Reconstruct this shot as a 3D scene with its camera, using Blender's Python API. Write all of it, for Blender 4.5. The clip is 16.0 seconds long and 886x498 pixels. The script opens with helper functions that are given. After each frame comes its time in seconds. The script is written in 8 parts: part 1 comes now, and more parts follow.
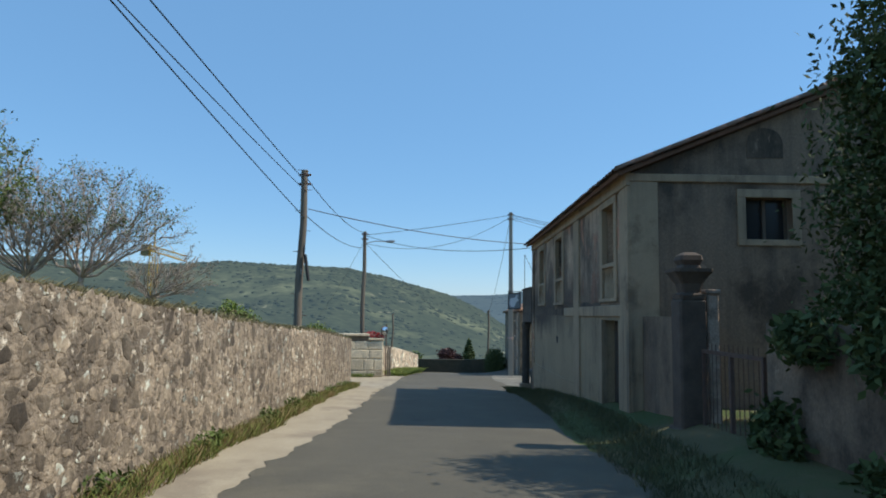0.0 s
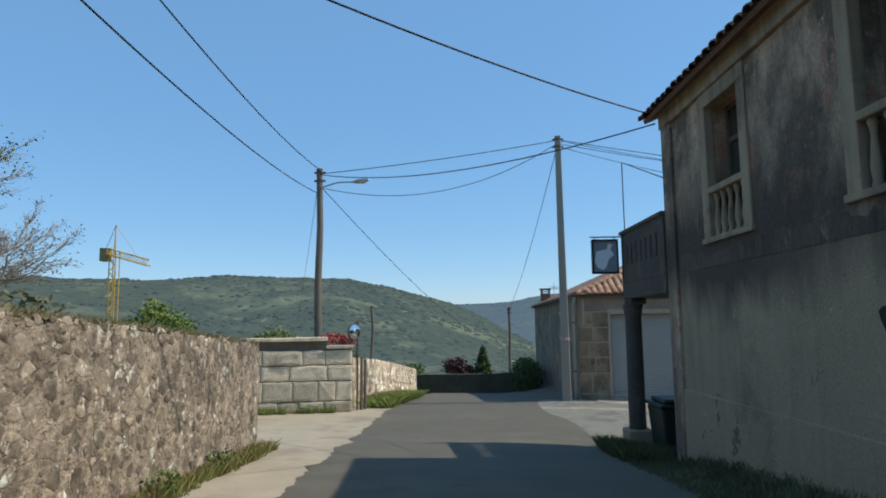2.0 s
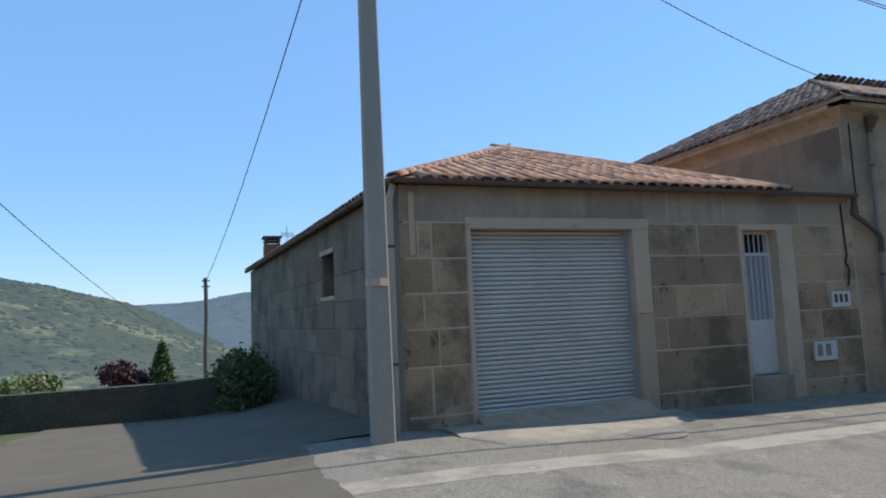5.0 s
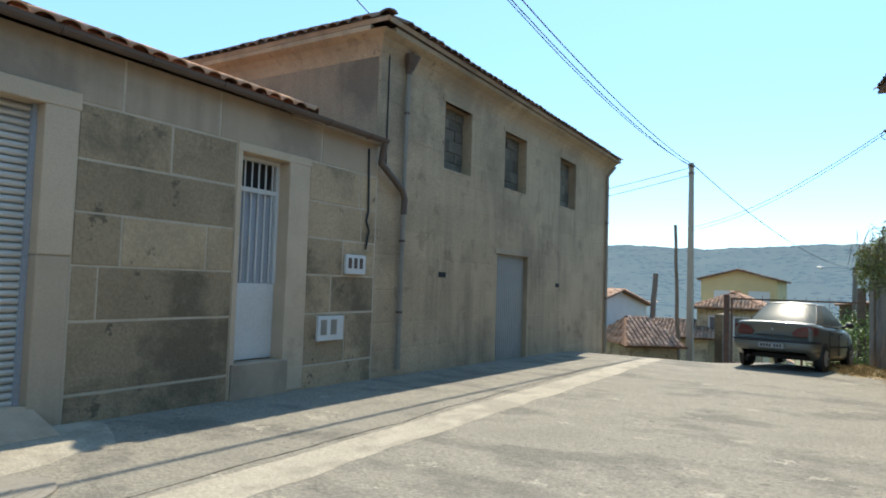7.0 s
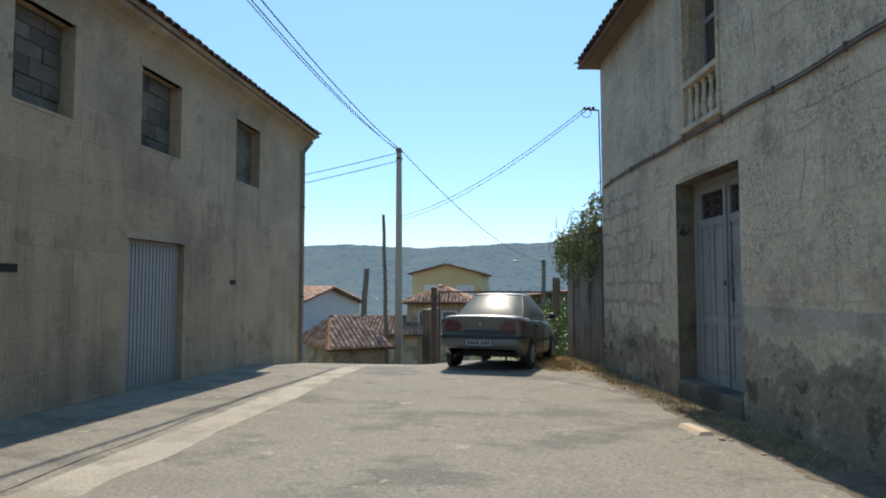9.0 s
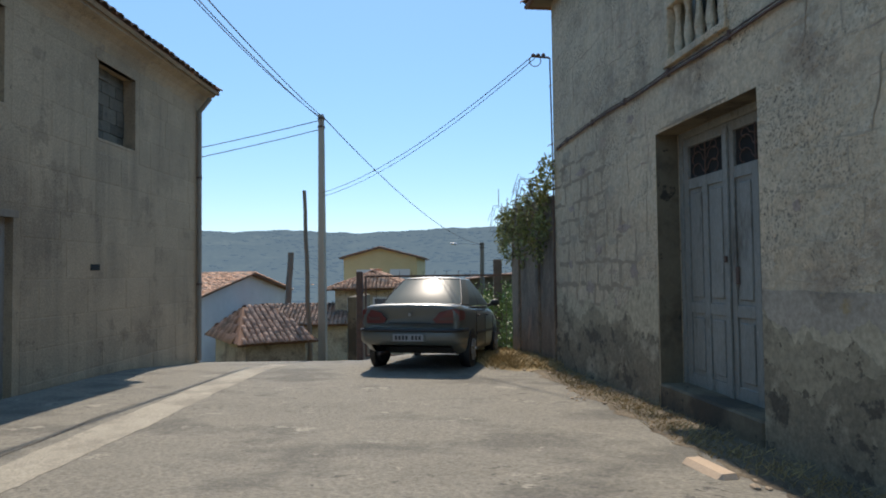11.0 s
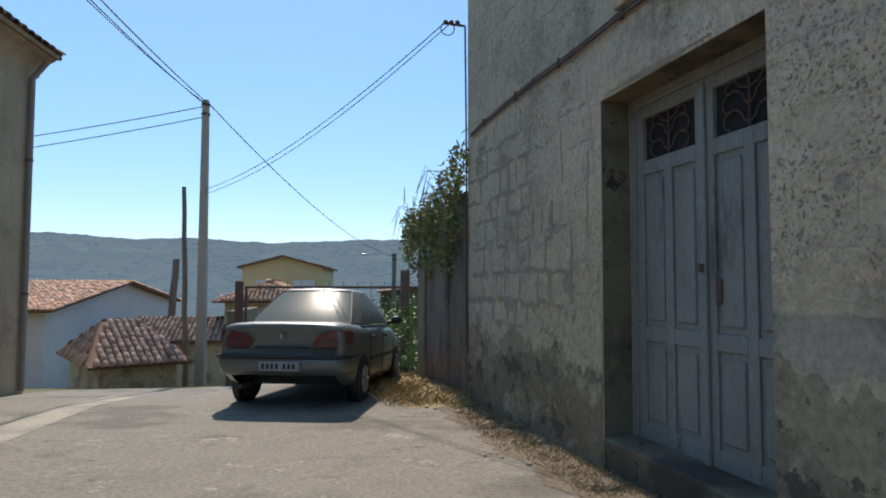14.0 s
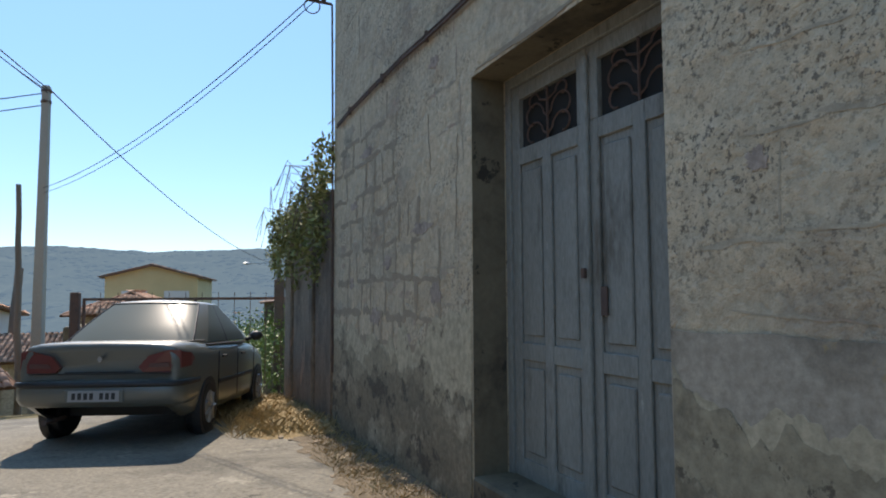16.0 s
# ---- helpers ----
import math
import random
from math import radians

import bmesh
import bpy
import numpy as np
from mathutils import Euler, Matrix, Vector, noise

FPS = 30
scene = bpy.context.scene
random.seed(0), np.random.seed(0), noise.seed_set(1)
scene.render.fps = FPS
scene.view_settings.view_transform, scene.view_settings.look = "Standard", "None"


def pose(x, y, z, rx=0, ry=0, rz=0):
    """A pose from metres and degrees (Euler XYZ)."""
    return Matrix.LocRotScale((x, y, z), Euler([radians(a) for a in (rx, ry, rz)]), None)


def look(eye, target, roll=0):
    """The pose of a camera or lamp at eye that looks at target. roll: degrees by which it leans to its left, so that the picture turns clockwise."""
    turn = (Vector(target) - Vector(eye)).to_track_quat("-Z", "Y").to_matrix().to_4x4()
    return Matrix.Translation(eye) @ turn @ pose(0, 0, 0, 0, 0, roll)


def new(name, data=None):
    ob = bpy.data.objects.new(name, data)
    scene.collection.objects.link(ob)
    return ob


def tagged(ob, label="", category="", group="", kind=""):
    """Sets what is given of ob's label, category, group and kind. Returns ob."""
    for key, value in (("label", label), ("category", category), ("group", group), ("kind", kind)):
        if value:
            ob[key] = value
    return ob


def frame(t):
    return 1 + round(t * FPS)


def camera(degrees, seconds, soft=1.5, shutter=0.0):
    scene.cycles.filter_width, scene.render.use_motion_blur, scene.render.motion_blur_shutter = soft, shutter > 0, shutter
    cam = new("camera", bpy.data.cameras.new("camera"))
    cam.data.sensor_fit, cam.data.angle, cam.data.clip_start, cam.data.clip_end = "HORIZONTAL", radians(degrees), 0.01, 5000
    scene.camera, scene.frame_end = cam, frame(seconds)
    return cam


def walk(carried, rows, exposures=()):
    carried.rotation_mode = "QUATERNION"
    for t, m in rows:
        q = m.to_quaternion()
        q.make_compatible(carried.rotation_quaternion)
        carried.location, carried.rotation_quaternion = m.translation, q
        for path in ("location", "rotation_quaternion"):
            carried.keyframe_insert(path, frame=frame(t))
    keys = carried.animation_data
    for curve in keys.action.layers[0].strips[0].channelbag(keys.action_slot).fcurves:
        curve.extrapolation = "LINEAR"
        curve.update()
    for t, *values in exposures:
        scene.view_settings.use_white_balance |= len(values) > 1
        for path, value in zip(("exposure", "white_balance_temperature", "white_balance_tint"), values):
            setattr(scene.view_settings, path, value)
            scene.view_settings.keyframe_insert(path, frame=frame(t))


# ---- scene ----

cam = camera(68.4, 16.0, soft=1.9)
PATH = [
    (0, (3.346, -2.049, 3.343), (3.13, -0.071, 3.542), 0.9),
    (0.5, (2.955, 2.138, 3.131), (2.746, 4.113, 3.366), 1.6),
    (1, (2.544, 5.608, 2.997), (2.347, 7.591, 3.17), 0.5),
    (1.5, (2.056, 9.041, 2.777), (1.867, 11.023, 2.967), 0.0),
    (2, (1.546, 12.5, 2.621), (1.326, 14.475, 2.849), -0.7),
    (2.5, (1.078, 15.626, 2.42), (0.823, 17.601, 2.604), -0.7),
    (3, (0.552, 18.634, 2.218), (0.318, 20.609, 2.43), -2.0),
    (5.5, (1.449, 28.335, 1.482), (2.439, 30.063, 1.667), -1.4),
    (6, (2.483, 29.193, 1.413), (3.752, 30.732, 1.559), 0.0),
    (6.5, (3.465, 29.816, 1.406), (4.969, 31.131, 1.502), 1.7),
    (7, (4.605, 30.0, 1.303), (6.311, 31.039, 1.409), 1.8),
    (7.5, (5.615, 30.164, 1.27), (7.487, 30.858, 1.385), 1.4),
    (8, (6.579, 30.309, 1.264), (8.509, 30.814, 1.411), 1.4),
    (8.5, (7.4, 30.332, 1.227), (9.363, 30.688, 1.369), 0.8),
    (9, (8.179, 30.372, 1.234), (10.159, 30.626, 1.353), 0.0),
    (11.5, (11.065, 30.4, 1.193), (13.063, 30.447, 1.268), -0.4),
    (12, (11.497, 30.406, 1.189), (13.495, 30.441, 1.273), 0.1),
    (12.5, (11.836, 30.327, 1.183), (13.834, 30.327, 1.272), 0.5),
    (13, (12.158, 30.266, 1.196), (14.153, 30.187, 1.316), 0.3),
    (13.5, (12.477, 30.174, 1.187), (14.47, 30.058, 1.294), 0.4),
    (14, (12.759, 30.056, 1.179), (14.747, 29.864, 1.288), 0.1),
    (14.5, (13.031, 29.918, 1.18), (15.01, 29.653, 1.285), -0.0),
    (15, (13.269, 29.804, 1.181), (15.235, 29.458, 1.297), -0.1),
    (15.5, (13.485, 29.689, 1.179), (15.434, 29.259, 1.305), -0.3),
    (16, (13.692, 29.571, 1.181), (15.621, 29.06, 1.319), -0.3),
]
EXPOSURE = [(0, 0.27, 6600, 9), (3.2, 0.22, 6600, 9), (5.3, 0.75, 6550, 16), (6.0, 1.25, 6950, 14), (6.6, 1.35, 7200, 10), (7.3, 1.05, 7200, 9), (8.0, 0.93, 7000, 10), (9.2, 0.78, 7100, 13), (11.3, 0.58, 7050, 15), (14.0, 0.6, 7050, 16), (16.0, 0.82, 7200, 17)]
walk(cam, [(t, look(eye, target, roll)) for t, eye, target, roll in PATH], EXPOSURE)

# ---- light ----
SUN = Vector((0.86, 0.12, 1.0)).normalized()
world = bpy.data.worlds.new("sky")
scene.world = world
world.use_nodes = True
wn = world.node_tree.nodes
sky = wn.new("ShaderNodeTexSky")
sky.sky_type, sky.sun_disc = "NISHITA", False
sky.sun_elevation = math.asin(SUN.z)
sky.sun_rotation = math.atan2(SUN.x, SUN.y)
sky.altitude, sky.air_density, sky.dust_density, sky.ozone_density = 100, 1.0, 0.15, 4.0
tone = wn.new("ShaderNodeHueSaturation")
tone.inputs["Hue"].default_value, tone.inputs["Saturation"].default_value = 0.496, 1.18
world.node_tree.links.new(sky.outputs[0], tone.inputs["Color"])
veil = wn.new("ShaderNodeMix")
veil.data_type = "RGBA"
veil.inputs[0].default_value = 0.5
veil.inputs[7].default_value = (1.75, 3.6, 6.3, 1)
world.node_tree.links.new(tone.outputs[0], veil.inputs[6])
world.node_tree.links.new(veil.outputs[2], wn["Background"].inputs[0])
wn["Background"].inputs[1].default_value = 0.12
sun = new("sun", bpy.data.lights.new("sun", "SUN"))
sun.data.energy, sun.data.angle, sun.data.color = 3.3, radians(0.53), (1.0, 0.94, 0.84)
sun.rotation_euler = SUN.to_track_quat("Z", "Y").to_euler()

# ---- materials ----
def shader(name, c1, c2, scale=3.0, rough=0.85, bump=0.3, fine=40.0, c3=None, c3_scale=0.7, c3_cut=0.55,
           metal=0.0, vary=0.0, island=0.0, stretch=(1, 1, 1), spec=0.5, fine_mix=0.25, dist=0.01, c4=None, c4_scale=6.0, c4_cut=0.58, streak=0.0, speck=None, band=None, mid=0.0):
    """A surface: two colours by coarse noise, a third in patches, fine grain, bump, and variation by object or island."""
    m = bpy.data.materials.new(name)
    m.use_nodes = True
    t = m.node_tree
    n, l = t.nodes, t.links
    b = n["Principled BSDF"]
    co = n.new("ShaderNodeTexCoord")
    mp = n.new("ShaderNodeMapping")
    mp.inputs["Scale"].default_value = stretch
    geo = n.new("ShaderNodeNewGeometry")
    l.new(geo.outputs["Position"], mp.inputs[0])

    def nz(s, detail=5.0, r=0.6):
        k = n.new("ShaderNodeTexNoise")
        k.inputs["Scale"].default_value, k.inputs["Detail"].default_value, k.inputs["Roughness"].default_value = s, detail, r
        l.new(mp.outputs[0], k.inputs["Vector"])
        return k.outputs[0]

    def ramp(v, a, bb):
        k = n.new("ShaderNodeMapRange")
        k.inputs[1].default_value, k.inputs[2].default_value = a, bb
        l.new(v, k.inputs[0])
        return k.outputs[0]

    def mix(f, a, bb, kind="MIX"):
        k = n.new("ShaderNodeMix")
        k.data_type, k.blend_type = "RGBA", kind
        for sock, v in ((k.inputs[0], f), (k.inputs[6], a), (k.inputs[7], bb)):
            if hasattr(v, "is_linked"):
                l.new(v, sock)
            else:
                sock.default_value = v if isinstance(v, float) else (*v, 1)
        return k.outputs[2]
    coarse, grain = nz(scale), nz(fine, 3.0, 0.7)
    col = mix(ramp(coarse, 0.3, 0.7), c1, c2)
    if c3:
        col = mix(ramp(nz(c3_scale, 6.0, 0.65), c3_cut, c3_cut + 0.12), col, c3)
    if c4:
        col = mix(ramp(nz(c4_scale, 8.0, 0.7), c4_cut, c4_cut + 0.03), col, c4)
    if speck:
        sc, ss, cut, ms_ = speck
        mm = n.new("ShaderNodeMath")
        mm.operation = "MULTIPLY"
        l.new(ramp(nz(ss, 4.0, 0.75), cut, cut + 0.04), mm.inputs[0])
        l.new(ramp(nz(ms_, 3.0, 0.6), 0.47, 0.6), mm.inputs[1])
        col = mix(mm.outputs[0], col, sc)
    if streak:
        ms = n.new("ShaderNodeMapping")
        ms.inputs["Scale"].default_value = (2.6, 2.6, 0.16)
        l.new(geo.outputs["Position"], ms.inputs[0])
        ks = n.new("ShaderNodeTexNoise")
        ks.inputs["Scale"].default_value, ks.inputs["Detail"].default_value, ks.inputs["Roughness"].default_value = 1.6, 6.0, 0.65
        l.new(ms.outputs[0], ks.inputs["Vector"])
        big = nz(0.45, 4.0, 0.6)
        mul = n.new("ShaderNodeMath")
        mul.operation = "MULTIPLY"
        l.new(ramp(ks.outputs[0], 0.42, 0.66), mul.inputs[0])
        l.new(ramp(big, 0.38, 0.62), mul.inputs[1])
        am = n.new("ShaderNodeMath")
        am.operation = "MULTIPLY"
        am.inputs[1].default_value = streak
        l.new(mul.outputs[0], am.inputs[0])
        col = mix(am.outputs[0], col, (0.055, 0.05, 0.043))
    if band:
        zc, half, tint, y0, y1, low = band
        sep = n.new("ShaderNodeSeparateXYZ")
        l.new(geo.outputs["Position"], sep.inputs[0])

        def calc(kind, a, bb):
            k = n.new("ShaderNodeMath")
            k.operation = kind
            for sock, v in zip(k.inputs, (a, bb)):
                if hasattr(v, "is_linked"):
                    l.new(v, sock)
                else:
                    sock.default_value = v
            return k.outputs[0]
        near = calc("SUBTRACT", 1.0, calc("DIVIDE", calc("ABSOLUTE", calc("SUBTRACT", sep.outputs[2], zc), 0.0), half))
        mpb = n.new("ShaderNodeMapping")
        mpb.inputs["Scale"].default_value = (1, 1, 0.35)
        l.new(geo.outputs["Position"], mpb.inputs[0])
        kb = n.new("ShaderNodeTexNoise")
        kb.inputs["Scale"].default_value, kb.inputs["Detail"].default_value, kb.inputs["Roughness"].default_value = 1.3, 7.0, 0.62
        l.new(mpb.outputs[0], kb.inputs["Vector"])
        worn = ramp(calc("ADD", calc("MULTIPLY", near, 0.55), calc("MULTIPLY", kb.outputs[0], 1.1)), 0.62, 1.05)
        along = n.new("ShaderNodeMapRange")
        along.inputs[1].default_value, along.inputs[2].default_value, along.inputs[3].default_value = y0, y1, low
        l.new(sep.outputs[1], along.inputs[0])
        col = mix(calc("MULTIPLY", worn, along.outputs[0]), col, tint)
    dark = mix(ramp(grain, 0.35, 0.7), (0.55, 0.55, 0.55), (1.25, 1.25, 1.25))
    col = mix(fine_mix, col, mix(1.0, col, dark, "MULTIPLY"))
    for amount, out in ((vary, "Random"), (island, "Random Per Island")):
        if amount:
            src = n.new("ShaderNodeObjectInfo") if out == "Random" else geo
            hsv = n.new("ShaderNodeHueSaturation")
            k = n.new("ShaderNodeMapRange")
            k.inputs[3].default_value, k.inputs[4].default_value = 1 - amount, 1 + amount
            l.new(src.outputs[out], k.inputs[0])
            l.new(k.outputs[0], hsv.inputs["Value"])
            l.new(col, hsv.inputs["Color"])
            col = hsv.outputs[0]
    l.new(col, b.inputs["Base Color"])
    b.inputs["Roughness"].default_value, b.inputs["Metallic"].default_value = rough, metal
    b.inputs["Specular IOR Level"].default_value = spec
    if bump:
        bp = n.new("ShaderNodeBump")
        bp.inputs["Strength"].default_value, bp.inputs["Distance"].default_value = bump, dist
        add = n.new("ShaderNodeMath")
        l.new(coarse, add.inputs[0])
        l.new(grain, add.inputs[1])
        rise = add
        if mid:
            rise = n.new("ShaderNodeMath")
            rise.operation = "MULTIPLY_ADD"
            rise.inputs[1].default_value = mid
            l.new(nz(3.2, 2.0, 0.5), rise.inputs[0])
            l.new(add.outputs[0], rise.inputs[2])
        l.new(rise.outputs[0], bp.inputs["Height"])
        l.new(bp.outputs[0], b.inputs["Normal"])
    return m


def plain(name, c, rough=0.5, metal=0.0, coat=0.0, spec=0.5):
    m = bpy.data.materials.new(name)
    m.use_nodes = True
    b = m.node_tree.nodes["Principled BSDF"]
    b.inputs["Base Color"].default_value = (*c, 1)
    b.inputs["Roughness"].default_value, b.inputs["Metallic"].default_value = rough, metal
    b.inputs["Coat Weight"].default_value, b.inputs["Specular IOR Level"].default_value = coat, spec
    return m


# ---- mesh helpers ----
def box(bm, lo, hi, m=None, bevel=0.0):
    """An upright box between two corners, put through the matrix m."""
    lo, hi = Vector(lo), Vector(hi)
    made = bmesh.ops.create_cube(bm, size=1, matrix=Matrix.Translation((lo + hi) / 2) @ Matrix.Diagonal((*(hi - lo), 1)))["verts"]
    if bevel:
        edges = list({e for v in made for e in v.link_edges})
        made = list({v for f in bmesh.ops.bevel(bm, geom=edges, offset=bevel, segments=1, affect="EDGES")["faces"] for v in f.verts} | {v for v in made if v.is_valid})
    if m is not None:
        bmesh.ops.transform(bm, matrix=m, verts=made)
    return made


def rod(bm, a, b, r, r2=None, sides=8):
    a, b = Vector(a), Vector(b)
    d = b - a
    m = Matrix.Translation((a + b) / 2) @ d.to_track_quat("Z", "Y").to_matrix().to_4x4()
    return bmesh.ops.create_cone(bm, cap_ends=True, segments=sides, radius1=r, radius2=r if r2 is None else r2, depth=d.length, matrix=m)["verts"]


def poly(bm, pts):
    return bm.faces.new([bm.verts.new(p) for p in pts])


def prism(bm, pts, d):
    """A slab: the outline pts and a copy of it moved by d."""
    a = [bm.verts.new(p) for p in pts]
    b = [bm.verts.new(Vector(p) + Vector(d)) for p in pts]
    bm.faces.new(a)
    bm.faces.new(b[::-1])
    for i in range(len(a)):
        j = (i + 1) % len(a)
        bm.faces.new((a[j], a[i], b[i], b[j]))


def mesh_of(bm, name, mat, smooth=False):
    bmesh.ops.recalc_face_normals(bm, faces=bm.faces)
    me = bpy.data.meshes.new(name)
    bm.to_mesh(me)
    bm.free()
    for m in mat if isinstance(mat, (list, tuple)) else [mat]:
        me.materials.append(m)
    if smooth:
        me.shade_smooth()
    return me


def part(name, bm, mat, parent=None, label="", smooth=False, kind=""):
    ob = new(name, mesh_of(bm, name, mat, smooth))
    ob.parent = parent
    return tagged(ob, label, kind=kind)


def thing(name, label, category, at=(0, 0, 0), group="", kind=""):
    ob = new(name)
    ob.location = at
    ob.empty_display_size = 0.2
    if any(at):
        bpy.context.view_layer.update()
    return tagged(ob, label, category, group, kind)


def solid(name, bm, mat, label, category, group="", kind="", smooth=False):
    return tagged(new(name, mesh_of(bm, name, mat, smooth)), label, category, group, kind)


def frame_at(x, y, degrees, z=0.0):
    """Local axes of a wall: x along it, y to its left, z up."""
    return Matrix.Translation((x, y, z)) @ Matrix.Rotation(radians(degrees), 4, "Z")


def pierced(bm, m, u0, u1, z0, z1, v0, v1, holes=()):
    """A wall slab in local axes with rectangular holes (u0, u1, z0, z1) right through it."""
    us = sorted({u0, u1, *[h[0] for h in holes], *[h[1] for h in holes]})
    zs = sorted({z0, z1, *[h[2] for h in holes], *[h[3] for h in holes]})
    def isin(a, b):
        return any(h[0] <= a <= h[1] and h[2] <= b <= h[3] for h in holes)
    cell = {(i, j) for i in range(len(us) - 1) for j in range(len(zs) - 1) if not isin((us[i] + us[i + 1]) / 2, (zs[j] + zs[j + 1]) / 2)}
    cache = {}
    def v(i, j, k):
        key = (i, j, k)
        if key not in cache:
            cache[key] = bm.verts.new(m @ Vector((us[i], (v0, v1)[k], zs[j])))
        return cache[key]
    for i, j in cell:
        for k in (0, 1):
            bm.faces.new([v(i, j, k), v(i + 1, j, k), v(i + 1, j + 1, k), v(i, j + 1, k)])
        for di, dj, a, b in ((-1, 0, (i, j), (i, j + 1)), (1, 0, (i + 1, j), (i + 1, j + 1)), (0, -1, (i, j), (i + 1, j)), (0, 1, (i, j + 1), (i + 1, j + 1))):
            if (i + di, j + dj) not in cell:
                bm.faces.new([v(*a, 0), v(*b, 0), v(*b, 1), v(*a, 1)])


def lerp(v, xs, ys):
    return float(np.interp(v, xs, ys))


def smooth01(v, a, b):
    t = min(1.0, max(0.0, (v - a) / (b - a)))
    return t * t * (3 - 2 * t)


def fbm(x, y, s=1.0, o=4):
    return noise.fractal((x * s, y * s, 3.7), 1.0, 2.0, o)


# ---- lie of the land ----
def land(x, y):
    """Height of the ground: the lane falls along +y, the side lane falls along +x."""
    lane = lerp(y, [-80, -2, 2.1, 5.6, 9, 12.5, 15.6, 18.6, 23, 28.3, 33, 36, 40, 46, 54, 70, 110, 200, 400],
                [6.5, 1.92, 1.71, 1.57, 1.37, 1.2, 1.0, 0.8, 0.47, 0.06, -0.03, -0.12, -0.4, -0.9, -1.6, -3.0, -8, -22, -35])
    side = lerp(x, [1.5, 3, 6.6, 12, 18, 22, 25, 28, 32, 45, 60, 90, 200, 400], [0.03, -0.02, -0.16, -0.24, -0.36, -0.45, -0.62, -0.95, -1.55, -4.2, -6.5, -10, -24, -38])
    side -= smooth01(y, 31.6, 33.2) * lerp(x, [21, 22, 25, 28, 32, 45], [0, 0.01, 0.14, 0.17, 0.15, 0])
    w = smooth01(x, 0.5, 6.0) * smooth01(y, 21, 28) * (1 - smooth01(y, 58, 110) * (1 - smooth01(x, 30, 90)))
    z = lane * (1 - w) + side * w
    if x > 26:
        z = min(z, side + smooth01(26 - y, -4, 30) * 2)
    edge = lerp(y, [-40, -2, 4.1, 10.3, 15.2, 22.7], [9.5, 5.6, 4.9, 4.25, 3.95, 3.4])
    z += 0.42 * smooth01(x, edge + 0.1, edge + 1.6) * (1 - smooth01(y, 22, 25.5))
    if x < 0 and y < 24:
        z += 0.8 * smooth01(lerp(y, [-6, 24], [0.6, -3.5]) - x, 0.1, 3.0) * (1 - smooth01(y, 20, 24))
    return z


def sheet(name, pts, mat, lift, label, category, step=0.5, kind="structure", rough=0.0):
    """A paving sheet: a strip between two edge lines (lists of left and right points), laid on the land."""
    bm = bmesh.new()
    rows = []
    for (lx, ly), (rx, ry) in pts:
        n = max(2, int(math.hypot(rx - lx, ry - ly) / step))
        rows.append([bm.verts.new((x, y, land(x, y) + lift)) for x, y in (((lx + (rx - lx) * i / n), (ly + (ry - ly) * i / n)) for i in range(n + 1))])
    for a, b in zip(rows, rows[1:]):
        i = j = 0
        while i < len(a) - 1 or j < len(b) - 1:
            if j >= len(b) - 1 or (i < len(a) - 1 and (i + 1) / (len(a) - 1) <= (j + 1) / (len(b) - 1)):
                bm.faces.new((a[i], a[i + 1], b[j]))
                i += 1
            else:
                bm.faces.new((a[i], b[j + 1], b[j]))
                j += 1
    return solid(name, bm, mat, label, category, kind=kind, smooth=True)

# ---- the surfaces of the place ----
M_ASPHALT = shader("asphalt", (0.106, 0.094, 0.067), (0.132, 0.116, 0.082), 1.2, 0.92, 0.5, 60, c3=(0.151, 0.131, 0.089), c3_scale=0.3, c3_cut=0.56, fine_mix=0.6, c4=(0.097, 0.085, 0.061), c4_scale=0.8, c4_cut=0.62)
M_LANE = shader("worn_concrete", (0.201, 0.186, 0.148), (0.270, 0.250, 0.199), 0.9, 0.93, 0.7, 32, c3=(0.147, 0.138, 0.112), c3_scale=0.9, c3_cut=0.5, fine_mix=0.8, c4=(0.314, 0.290, 0.231), c4_scale=2.0, c4_cut=0.62, stretch=(1.25, 0.8, 1), dist=0.02, speck=((0.098, 0.092, 0.078), 9.0, 0.6, 0.5))
M_APRON = shader("dusty_concrete", (0.375, 0.308, 0.210), (0.454, 0.378, 0.262), 1.3, 0.92, 0.3, 60, c3=(0.307, 0.248, 0.175), c3_scale=0.8, c3_cut=0.52, fine_mix=0.4)
M_PALE = shader("pale_concrete", (0.314, 0.286, 0.222), (0.382, 0.346, 0.269), 2.0, 0.9, 0.4, 45, c3=(0.258, 0.233, 0.182), c3_scale=1.6, c3_cut=0.47, fine_mix=0.7, c4=(0.432, 0.390, 0.300), c4_scale=3.0, c4_cut=0.63)
M_EARTH = shader("earth_and_grass", (0.09, 0.085, 0.035), (0.16, 0.13, 0.06), 1.0, 0.95, 0.6, 30, c3=(0.07, 0.10, 0.025), c3_scale=0.3, c3_cut=0.45, dist=0.05)
M_STRAW = shader("dry_grass_mat", (0.36, 0.26, 0.12), (0.24, 0.18, 0.09), 4, 0.95, 0.6, 50, dist=0.03)
M_GRANITE = shader("granite", (0.352, 0.248, 0.147), (0.442, 0.313, 0.187), 1.6, 0.9, 0.9, 30, c3=(0.208, 0.151, 0.090), c3_scale=0.9, c3_cut=0.48, vary=0.26, fine_mix=0.4, dist=0.02, c4=(0.180, 0.131, 0.080), c4_scale=2.2, c4_cut=0.6)
M_MORTAR = shader("mortar", (0.535, 0.429, 0.311), (0.421, 0.338, 0.245), 3, 0.95, 0.4, 60)
